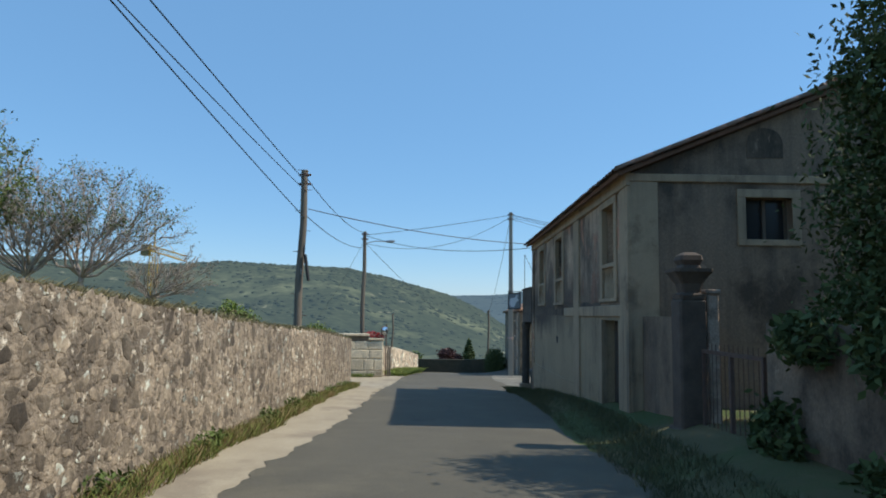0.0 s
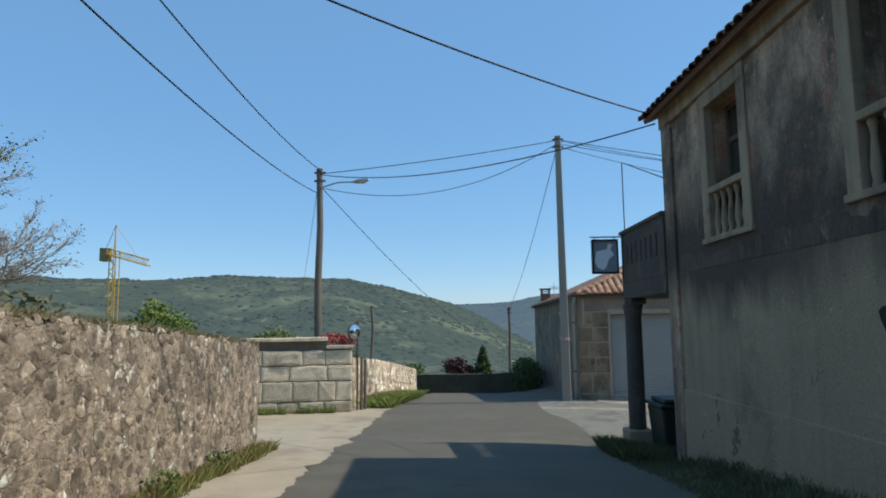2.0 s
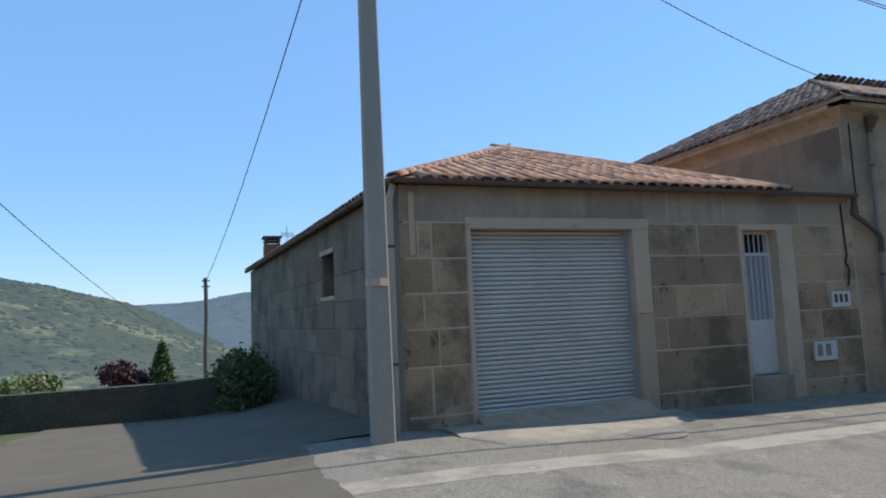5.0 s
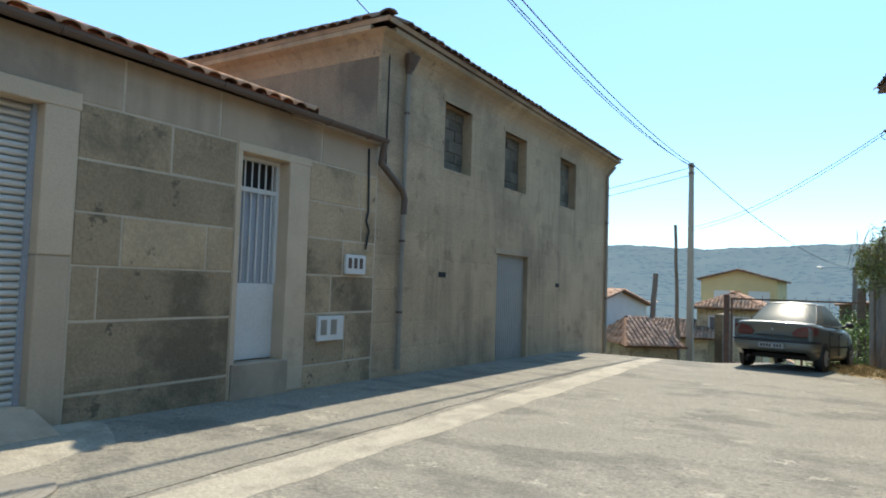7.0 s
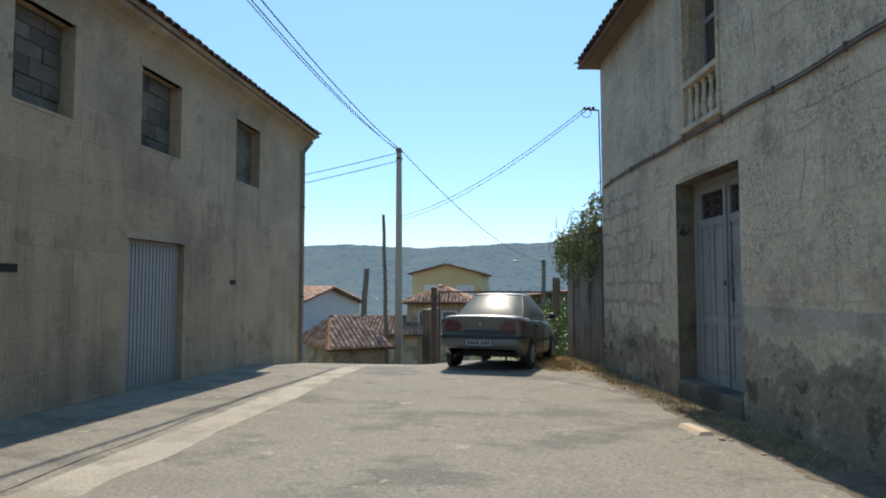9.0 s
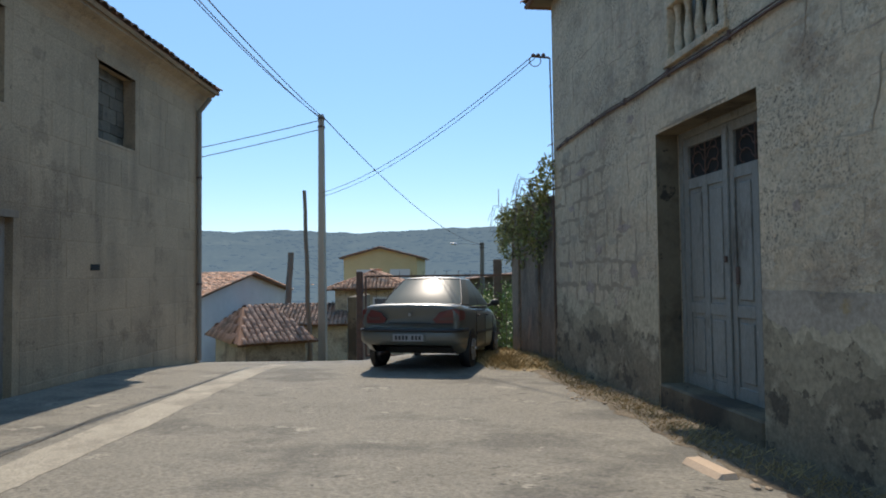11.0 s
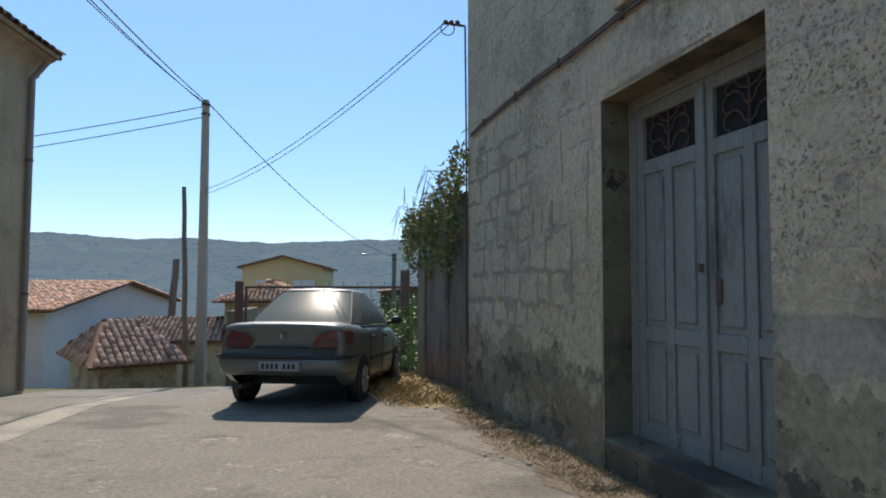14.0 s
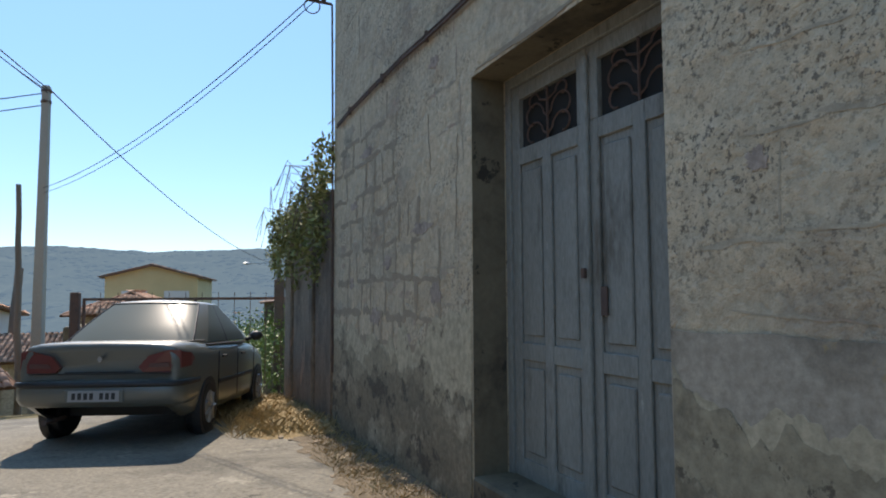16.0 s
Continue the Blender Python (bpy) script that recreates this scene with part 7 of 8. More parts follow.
bush("red flowering plant on the wall pier", [(-4.2, 32.75, 2.2, 0.45, 0.3, 0.18), (-3.8, 32.8, 2.1, 0.3, 0.25, 0.14)], 420, 0.05, shader("red_petals", (0.5, 0.03, 0.03), (0.38, 0.04, 0.04), 3, 0.6, 0, island=0.3), 33)
bush("dark overhanging laurel beside the gate", [(9.2, 6.3, 6.2, 1.9, 2.0, 1.6), (9.1, 7.4, 5.0, 1.6, 1.5, 1.6), (9.8, 5.0, 5.4, 1.9, 1.9, 1.9), (8.7, 6.6, 7.3, 1.0, 1.0, 0.8), (9.6, 8.3, 3.9, 1.5, 1.1, 0.9), (10.2, 7.0, 4.4, 1.8, 2.0, 2.0), (8.2, 6.8, 6.6, 0.7, 0.7, 0.45), (8.0, 6.9, 3.3, 0.9, 0.9, 0.7), (8.6, 6.0, 4.2, 1.0, 1.0, 0.9)], 62000, 0.055, M_LEAF_DARK, 34, name="laurel_tree")
bush("dark tall laurel hedge behind the garden wall", [(8.2 + 0.12 * k, 2.5 - 2.2 * k, 4.6 + 0.3 * (k % 2), 1.6, 1.8, 2.2) for k in range(5)], 16000, 0.1, M_LEAF_DARK, 35, name="laurel_hedge")
bush("brambles behind the rubble wall", [(-5.5 - 0.32 * k, 4 + 2.0 * k, 3.3 - 0.06 * k + 0.25 * math.sin(k * 2.1), 1.4, 1.3, 0.55) for k in range(11)], 5200, 0.1, shader("bramble_leaves", (0.12, 0.12, 0.045), (0.17, 0.15, 0.07), 2, 0.8, 0, island=0.4), 36, name="brambles")
bush("dark conifer beyond the bend", [(-1.5, 70, -1.9, 0.8, 0.8, 0.7), (-1.5, 70, -1.1, 0.65, 0.65, 0.8), (-1.5, 70, -0.3, 0.4, 0.4, 0.7), (-1.5, 70, 0.25, 0.2, 0.2, 0.5)], 3600, 0.12, M_LEAF_DARK, 37, name="conifer")
bush("dark red shrub beyond the bend", [(-3.9, 70, -1.1, 1.0, 1.0, 0.75), (-3.0, 70.5, -1.6, 0.9, 0.9, 0.6)], 2400, 0.14, shader("dark_red_leaves", (0.10, 0.035, 0.03), (0.07, 0.03, 0.028), 2, 0.7, 0, island=0.3), 38)
bush("green shrubs beyond the bend", [(-12, 66, -0.9, 1.8, 1.6, 1.0), (-7.4, 69, -1.5, 1.0, 1.0, 0.8), (-8.6, 68, -1.6, 1.2, 1.2, 0.9), (-15, 66, -0.6, 2.2, 1.8, 1.4)], 4600, 0.14, M_LEAF, 39)
bush("dark hedge along the falling lane", [(2.05 - 0.05 * k, 45.6 + 1.5 * k, -0.15 - 0.12 * k, 0.75, 1.0, 1.05) for k in range(6)], 9000, 0.08, M_LEAF_DARK, 40, name="hedge")

bush("dark ivy over the garden wall by the gate", [(lerp(y, [-9, -2, 5.9], [7.9, 6.95, 6.15]) - 0.02, y, z, 0.22, 0.6, h) for y, z, h in ((-6, 2.6, 0.9), (-4, 2.4, 1.0), (-2.2, 2.5, 0.9), (-0.6, 2.3, 1.0), (1.0, 2.5, 0.9), (2.4, 2.4, 0.9), (3.6, 3.1, 0.35), (4.9, 3.15, 0.3), (5.5, 2.0, 0.5), (3.6, 1.9, 0.35))], 12000, 0.06, M_LEAF_DARK, 43, name="wall_ivy")
# ivy wall past the whitewashed house
IV = RFR @ Matrix.Translation((6.42, 0, 0))
bm = bmesh.new()
pierced(bm, IV, 0.0, 3.3, -1.0, 2.55, -0.18, 0.02)
garden_wall = tagged(part("wall_garden", bm, M_GRIME_THIN), "grey garden wall overgrown with ivy", "garden wall", kind="structure")
for u in (0.9, 2.5):
    bm = bmesh.new()
    box(bm, (u, -0.1, -0.9), (u + 0.2, 0.07, 2.62), IV, 0.02)
    part("post", bm, M_GRIME_THIN, garden_wall)
M_IVY = shader("ivy_leaves", (0.175, 0.206, 0.069), (0.263, 0.256, 0.106), 3, 0.7, 0, island=0.5, spec=0.2)
ivy_ = bush("straggling ivy hanging over the garden wall", [tuple(at(IV, u, 0.06, z)) + (0.36, 0.2, h * 0.9) for u, z, h in ((0.1, 2.95, 0.4), (0.6, 2.75, 0.45), (1.2, 2.55, 0.5), (1.9, 2.4, 0.5), (2.6, 2.3, 0.5), (3.2, 2.3, 0.5), (3.7, 2.2, 0.5), (3.3, 1.7, 0.4), (3.9, 2.35, 0.4), (0.3, 2.2, 0.6), (0.7, 1.9, 0.7), (1.4, 2.0, 0.6), (2.1, 1.8, 0.6), (4.1, 2.0, 0.4))], 4600, 0.042, M_IVY, 41, name="ivy")
rngv = random.Random(6)
for k in range(24):
    p = at(IV, rngv.uniform(0, 4.1), rngv.uniform(0.05, 0.3), rngv.uniform(2.2, 2.9))
    d = Vector((rngv.uniform(-0.5, 0.5), rngv.uniform(0, 0.4), rngv.uniform(-0.1, 0.5)))
    q = p + d * rngv.uniform(0.4, 0.9)
    bm = bmesh.new()
    tube(bm, [p, q, q + Vector((d.x * 0.4, d.y * 0.4, -rngv.uniform(0.2, 0.7)))], 0.006, 4)
    part("vine", bm, M_BARK, ivy_)
bm = bmesh.new()
box(bm, (31.45, 29.2, -2.2), (31.72, 29.47, 1.6), None, 0.03)
solid("dark_post", bm, M_TRIM_DARK, "dark overgrown post beyond the iron gate", "post")
bush("green shrubs in the garden past the gate", [(31, 29.5, -0.4, 1.6, 1.3, 0.9), (33.5, 28.6, -0.4, 1.8, 1.4, 1.1), (36, 29.5, -0.6, 2.2, 1.6, 1.3), (29.6, 28.7, -0.5, 1.0, 0.8, 0.8), (32.0, 28.9, 0.3, 1.2, 0.9, 0.6), (30.2, 28.3, 0.0, 0.9, 0.6, 0.7), (38, 31, -0.6, 2.2, 1.8, 1.0)], 11000, 0.06, shader("lush_leaves", (0.14, 0.2, 0.03), (0.09, 0.15, 0.025), 2, 0.6, 0, island=0.4), 42)


def grass(name, spots, count, height, mat, label, seed, lean=0.35, floor=land, wide=0.005):
    """Blades of grass in rough patches (x, y, rx, ry), standing on the land."""
    rng = np.random.default_rng(seed)
    w = np.array([s[2] * s[3] for s in spots])
    k = rng.choice(len(spots), count, p=w / w.sum())
    sp = np.array(spots, float)[k]
    xy = sp[:, :2] + rng.uniform(-1, 1, (count, 2)) * sp[:, 2:4]
    verts = []
    for x, y in xy:
        h = height * rng.uniform(0.4, 1.3)
        z = floor(x, y) - 0.02
        dx, dy = rng.normal(0, lean, 2) * h
        a = rng.uniform(0, math.pi)
        ux, uy = math.cos(a) * wide, math.sin(a) * wide
        verts += [(x - ux, y - uy, z), (x + ux, y + uy, z), (x + dx * 0.5 + ux * 0.6, y + dy * 0.5 + uy * 0.6, z + h * 0.6), (x + dx, y + dy, z + h)]
    me = bpy.data.meshes.new(name)
    me.from_pydata(verts, [], [(4 * i, 4 * i + 1, 4 * i + 2, 4 * i + 3) for i in range(count)])
    me.materials.append(mat)
    return tagged(new(name, me), label, "grass", kind="stuff")


def wall_foot(y):
    return lerp(y, [-5.2, 24.2], [0.95, -3.2])


FOOT = [(wall_foot(y) + 0.16 + 0.12 * fbm(y, 3.0, 0.5), y, 0.17 + 0.08 * fbm(y, 8.0, 0.6), 0.35) for y in np.arange(-2, 24.4, 0.5)]
grass("grass_wall_foot", FOOT, 14000, 0.19, M_GRASS, "green grass tufts along the foot of the rubble wall", 51)
grass("dry_grass_wall_foot", FOOT[8:], 7000, 0.2, shader("rusty_weeds", (0.24, 0.15, 0.07), (0.3, 0.22, 0.1), 2, 0.8, 0, island=0.4), "dry brownish weeds along the rubble wall", 52)
leaf_cloud("foliage", [(wall_foot(y) + 0.15, y, land(wall_foot(y), y) + 0.18, 0.17, 0.3, 0.13) for y in (1.2, 3.4, 6.1, 9.2, 11.5, 13.8, 17.0, 19.5, 21.5)], 1500, 0.035, M_LEAF, thing("weeds", "leafy weeds at the foot of the rubble wall", "weeds"), 53)
VR = [(lerp(y, [-8, -2, 4.1, 10.3, 15.2, 22.7, 26], [6.4, 5.9, 5.2, 4.75, 4.4, 3.75, 3.75]), y, 0.5, 0.4) for y in np.arange(-6, 26.4, 0.6)]
# Darker blades: the shade beside house and terrace is put into their colour.
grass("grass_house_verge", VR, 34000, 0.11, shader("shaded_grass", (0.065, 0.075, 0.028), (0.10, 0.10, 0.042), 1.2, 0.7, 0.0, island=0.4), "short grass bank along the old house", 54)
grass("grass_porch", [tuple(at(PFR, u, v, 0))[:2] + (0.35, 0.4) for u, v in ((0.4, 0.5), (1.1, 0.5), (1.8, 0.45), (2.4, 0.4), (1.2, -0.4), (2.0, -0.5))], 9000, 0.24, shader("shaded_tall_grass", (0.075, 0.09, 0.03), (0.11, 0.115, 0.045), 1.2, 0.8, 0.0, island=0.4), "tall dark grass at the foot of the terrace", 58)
grass("grass_mirror", [(-3.0, 34.2, 0.5, 0.7), (-2.9, 35.8, 0.5, 0.9), (-2.8, 37.5, 0.45, 1.2)], 14000, 0.3, shader("bright_grass", (0.20, 0.27, 0.05), (0.30, 0.32, 0.085), 1.2, 0.8, 0.0, island=0.4, fine_mix=0.1), "tall bright grass clump beside the lane", 55, 0.6)
grass("grass_yard", [tuple(at(BFR, u, 0.12, 0))[:2] + (0.3, 0.1) for u in (0.8, 1.4, 2.2, 2.6, 3.4)], 1800, 0.22, M_GRASS, "weeds at the foot of the yard wall", 56)
def wall_crest(x, y):
    return lerp(y, [-6, 2, 3.3, 5.6, 9.8, 13.6, 16, 19.5, 23.2, 24.2], [3.8, 3.5, 3.45, 3.32, 3.05, 2.9, 2.78, 2.58, 2.34, 2.25])


grass("moss_wall_top", [(wall_foot(y) - 0.26, y, 0.24, 0.3) for y in np.arange(-4.8, 24.1, 0.5)], 26000, 0.1, shader("dry_moss", (0.17, 0.15, 0.06), (0.25, 0.20, 0.10), 1.6, 0.9, 0.0, island=0.4), "dry moss and short grass along the wall top", 61, 0.8, wall_crest, 0.007)
RD = [tuple(at(RFR, u, 0.3 + 0.06 * math.sin(u * 2), 0))[:2] + (0.4, 0.24) for u in np.arange(-1.5, 6.3, 0.5)] + [tuple(at(IV, u, 0.5, 0))[:2] + (0.35, 0.45) for u in np.arange(0, 4.2, 0.5)]
grass("dry_grass_bank", [tuple(at(IV, u, v, 0))[:2] + (0.3, 0.3) for u in np.arange(-0.3, 4.2, 0.5) for v in (0.25, 0.6, 0.95)], 6000, 0.16, M_DRYGRASS, "dry straw-coloured grass on the bank", 59, 0.7)
grass("dry_grass_house", RD, 12000, 0.07, M_DRYGRASS, "dry straw-coloured grass at the wall foot", 57, 0.8)
sheet("ground_house_foot", [(tuple(at(RFR, u, 0.0, 0))[:2], tuple(at(RFR, u, 0.62 + 0.16 * noise.fractal((u * 1.1, 4.0, 0.0), 0.5, 2.1, 6), 0))[:2]) for u in np.arange(RU0, 7.6, 0.08)], shader("dusty_dark_earth", (0.15, 0.118, 0.076), (0.205, 0.162, 0.105), 2.0, 0.95, 0.9, 24, c3=(0.105, 0.082, 0.054), c3_scale=1.6, c3_cut=0.5, fine_mix=0.8, dist=0.03), 0.0115, "dusty earth at the foot of the house wall", "ground", 0.2)
bm = bmesh.new()
ring = [at(IV, u, 0.1 + 0.0 * u, 0) for u in np.arange(-0.8, 4.4, 0.3)]
top = []
for k, p in enumerate(ring):
    row = []
    for j in range(6):
        q = p + (IV.to_3x3() @ Vector((0, 0.2 * j, 0)))
        h = (0.1 * math.sin(min(1.0, (5 - j) / 4) * math.pi / 2) + 0.05 * fbm(q.x, q.y, 2.5)) * smooth01(k, 0, 3) * (1 if j < 5 else 0)
        row.append(bm.verts.new((q.x, q.y, land(q.x, q.y) + 0.005 + max(0, h))))
    top.append(row)
for a, b in zip(top, top[1:]):
    for j in range(5):
        bm.faces.new((a[j], b[j], b[j + 1], a[j + 1]))
solid("straw_bank", bm, M_STRAW, "bank of dry straw and earth beside the garden wall", "straw", kind="structure", smooth=True)
for k in range(26):
    q = at(RFR, random.uniform(-1.6, 6.2), random.uniform(0.25, 0.9), 0)
    bm = bmesh.new()
    s = random.uniform(0.012, 0.04)
    bmesh.ops.create_icosphere(bm, subdivisions=1, radius=1, matrix=Matrix.Translation((q.x, q.y, land(q.x, q.y) + s * 0.4)) @ Matrix.Diagonal((s * 1.6, s, s * 0.7, 1)))
    solid("pebble", bm, M_JOINT, "loose stone lying at the edge of the lane", "stone", group="loose stones by the house")
bm = bmesh.new()
q = at(RFR, -0.15, 0.8, 0)
box(bm, (-0.27, -0.1, -0.05), (0.25, 0.09, 0.05), frame_at(q.x, q.y, 14, land(q.x, q.y)), 0.04)
solid("kerb_stone", bm, M_SURROUND, "pale worn kerb stone at the lane edge", "stone")

# ---- gate, garden wall and pillar by the old house ----
bm = bmesh.new()
for y0, y1, x0, x1, zt in ((-9, -2, 8.0, 7.05, 3.4), (-2, 5.9, 7.05, 6.25, 3.3), (8.45, 10.55, 6.0, 5.75, 3.36)):
    prism(bm, [(x0, y0, 0.8), (x1, y1, 0.8), (x1, y1, zt), (x0, y0, zt)], (0.35, 0.03, 0))
tagged(part("wall_garden_gate", bm, M_RUIN), "stained white garden wall beside the gate", "garden wall", kind="structure")
for px, py in ((5.98, 8.05),):
    gp = thing("gate_pillar", "carved dark stone gate pillar with stepped cap", "pillar", group="gate pillars")
    fr = frame_at(px, py, 6)
    bm = bmesh.new()
    box(bm, (-0.24, -0.2, 1.2), (0.16, 0.2, 3.62), fr, 0.03)
    part("shaft", bm, M_TRIM_DARK, gp)
    bm = bmesh.new()
    box(bm, (0.19, -0.14, 1.2), (0.36, 0.2, 3.7), fr, 0.02)
    box(bm, (0.17, -0.17, 3.7), (0.38, 0.22, 3.77), fr, 0.015)
    part("side_jamb", bm, M_RSTONE, gp, "pinkish stone jamb beside the pillar")
    bm = bmesh.new()
    rings = []
    for h, q in ((3.62, 0.19), (3.68, 0.2), (3.72, 0.13), (3.85, 0.16), (3.98, 0.24), (4.02, 0.28), (4.07, 0.28), (4.08, 0.15), (4.13, 0.13), (4.2, 0.17), (4.27, 0.16), (4.32, 0.08)):
        rings.append([bm.verts.new(at(fr, -0.03 + q * sx, q * sy, h)) for sx, sy in ((-1, -0.8), (-0.8, -1), (0.8, -1), (1, -0.8), (1, 0.8), (0.8, 1), (-0.8, 1), (-1, 0.8))])
    for a, b in zip(rings, rings[1:]):
        for k in range(8):
            bm.faces.new((a[k], a[(k + 1) % 8], b[(k + 1) % 8], b[k]))
    bm.faces.new(rings[-1])
    bm.faces.new(rings[0])
    part("urn_cap", bm, M_TRIM_DARK, gp, "flared stone cap")
    bm = bmesh.new()
    box(bm, (-0.28, -0.28, 1.1), (0.2, 0.28, 1.75), fr, 0.03)
    part("plinth", bm, M_TRIM_DARK, gp)


def iron_gate(fr, width, z0, z1, label, step=0.13, spikes=True):
    t = thing("iron_gate", label, "gate")
    bm = bmesh.new()
    for a, b, c, d in ((0, 0.05, z0, z1), (width - 0.05, width, z0, z1), (0.05, width - 0.05, z0, z0 + 0.05), (0.05, width - 0.05, z1 - 0.05, z1), (width / 2 - 0.03, width / 2 + 0.03, z0 + 0.05, z1 - 0.05)):
        box(bm, (a, -0.02, c), (b, 0.02, d), fr)
    part("gate_frame", bm, M_IRON, t)
    k = 0
    while 0.05 + step * (k + 1) < width - 0.05:
        u = 0.05 + step * (k + 1)
        bm = bmesh.new()
        rod(bm, at(fr, u, 0, z0), at(fr, u, 0, z1 + (0.1 if spikes else 0)), 0.008, 0.006, sides=4)
        part("bar", bm, M_IRON, t)
        k += 1
    return t


iron_gate(frame_at(6.05, 7.75, -83), 1.75, 1.55, 2.9, "rusty iron garden gate beside the stone pillar")
iron_gate(frame_at(27.2, 29.0, 90), 3.95, -0.92, 1.14, "wide rusty iron gate at the end of the lane", 0.3)
bm = bmesh.new()
box(bm, (27.15, 33.0, -1.2), (27.32, 33.16, 1.25), None, 0.02)
solid("gate_post", bm, M_IRON, "rust-brown square iron gate post", "post")
bm = bmesh.new()
box(bm, (28.6, 33.4, -2), (31.2, 33.65, 0.55), None, 0.02)
solid("boundary_wall", bm, M_DIRTY_BASE, "rough brown boundary wall beyond the lane", "wall")

# ---- houses below the lane ----
M_YELLOW = shader("yellow_render", (0.57, 0.44, 0.22), (0.50, 0.385, 0.19), 1, 0.9, 0.1)
M_WHITEHOUSE = shader("white_render", (0.62, 0.61, 0.58), (0.52, 0.51, 0.48), 1, 0.9, 0.1)
M_PANE = plain("far_window", (0.10, 0.11, 0.12), 0.15)
M_BLIND = plain("pale_blind", (0.55, 0.53, 0.48), 0.7)


def house(name, label, fr, w, d, z0, ze, zr, wall, tile, windows=(), over=0.4, hip=0.0):
    """A house in local axes: w along x (the ridge's way), d along y, eave at ze, ridge at zr. Windows: (face, u0, u1, z0, z1)."""
    h = thing(name, label, "house")
    bm = bmesh.new()
    box(bm, (0, 0, z0), (w, d, ze), fr)
    if not hip:
        for x in (0, w - 0.2):
            prism(bm, [at(fr, x, 0, ze), at(fr, x, d, ze), at(fr, x, d / 2, zr - 0.1)], fr.to_3x3() @ Vector((0.2, 0, 0)))
    part("wall", bm, wall, h)
    s = (zr - ze) / (d / 2)
    zo = ze - s * over
    a, b = at(fr, -over, -over, zo), at(fr, w + over, -over, zo)
    c, e = at(fr, w + over, d + over, zo), at(fr, -over, d + over, zo)
    p, q = at(fr, -over + hip, d / 2, zr), at(fr, w + over - hip, d / 2, zr)
    tiled(h, (a, b, q, p), tile, run=0.27, pitch=0.17)
    tiled(h, (c, e, p, q), tile, run=0.27, pitch=0.17)
    if hip:
        tiled(h, (e, a, p, p), tile, run=0.27, pitch=0.17)
        tiled(h, (b, c, q, q), tile, run=0.27, pitch=0.17)
    for face, u0, u1, y0, y1, blind in windows:
        f = {"front": fr, "left": fr @ Matrix.Rotation(radians(-90), 4, "Z") @ Matrix.Translation((-d, 0, 0))}[face]
        bm = bmesh.new()
        box(bm, (u0 - 0.08, -0.05, y0 - 0.08), (u1 + 0.08, -0.01, y1 + 0.08), f)
        wn_ = part("window", bm, M_WHITEHOUSE, h)
        bm = bmesh.new()
        box(bm, (u0, -0.056, y0), (u1, -0.05, y1), f)
        part("pane", bm, M_BLIND if blind else M_PANE, wn_)
    return h


# the yellow house shows its low gable
house("yellow_house", "yellow rendered house with low tiled gable", frame_at(51.5, 33.4, 0), 9, 4.6, -7, 2.25, 2.85, M_YELLOW, M_TILE_OLD, [("left", 0.9, 2.0, 0.2, 1.35, True), ("left", 3.0, 4.1, 0.2, 1.35, True)], 0.25)
house("tiled_house", "low house with a red tiled hip roof", frame_at(38.5, 33.05, 2), 6.0, 2.9, -5, 0.72, 1.3, M_DAMP, M_TILE, [("left", 0.6, 1.2, -0.9, 0.1, False), ("left", 1.7, 2.3, -0.9, 0.1, False)], 0.4, 1.8)
house("white_house", "white house with a low tiled roof below the lane", frame_at(47.0, 40.5, 90), 14, 12.6, -6, 0.42, 1.3, M_WHITEHOUSE, M_TILE, [], 0.35)
house("old_hut", "small hut with an uneven old tiled roof", frame_at(28.9, 36.6, -57), 1.75, 3.9, -4, -0.6, 0.22, M_DAMP, M_TILE_WORN, [], 0.3, 0.7)
house("stone_shed", "low tiled shed behind the hut", frame_at(41.0, 35.6, 95), 3.6, 3.5, -5, -0.75, -0.1, M_DAMP, M_TILE_OLD, [], 0.3)
house("far_low_building", "low dark building with a flat tiled roof past the gate", frame_at(64, 20, 0), 10, 10, -8, 0.65, 1.15, M_DIRTY_BASE, M_TILE_OLD, [], 0.3)

# ---- tower crane ----
crane = thing("tower_crane", "small yellow tower crane on a building site", "crane")
M_CRANE = plain("crane_yellow", (0.62, 0.36, 0.05), 0.5)
bm = bmesh.new()
cx, cy = -58.4, 104.0
for sx in (-0.5, 0.5):
    for sy in (-0.5, 0.5):
        rod(bm, (cx + sx, cy + sy, -8), (cx + sx, cy + sy, 14), 0.09, sides=5)
for k in range(22):
    s = 1 if k % 2 else -1
    rod(bm, (cx - 0.5 * s, cy - 0.5, -8 + k), (cx + 0.5 * s, cy - 0.5, -7 + k), 0.05, sides=4)
    rod(bm, (cx - 0.5, cy - 0.5 * s, -8 + k), (cx - 0.5, cy + 0.5 * s, -7 + k), 0.05, sides=4)
part("mast", bm, M_CRANE, crane)
bm = bmesh.new()
rod(bm, (cx, cy, 14), (cx, cy, 18.1), 0.16, 0.06, sides=6)
for dy, dz in ((-0.4, 0), (0.4, 0), (0, 0.9)):
    rod(bm, (cx - 1, cy + dy, 13.6 + dz), (cx + 6.4, cy - 1.5 + dy, 11.6 + dz), 0.1, sides=4)
for k in range(14):
    f0, f1 = k / 14, (k + 1) / 14
    p0_, p1_ = Vector((cx - 1, cy - 0.4, 13.6)).lerp(Vector((cx + 6.4, cy - 1.9, 11.6)), f0), Vector((cx - 1, cy, 14.5)).lerp(Vector((cx + 6.4, cy - 1.5, 12.5)), f1)
    rod(bm, p0_, p1_, 0.06, sides=4)
rod(bm, (cx, cy, 18), (cx + 4.2, cy - 1, 13.2), 0.04, sides=4)
part("jib", bm, M_CRANE, crane)
bm = bmesh.new()
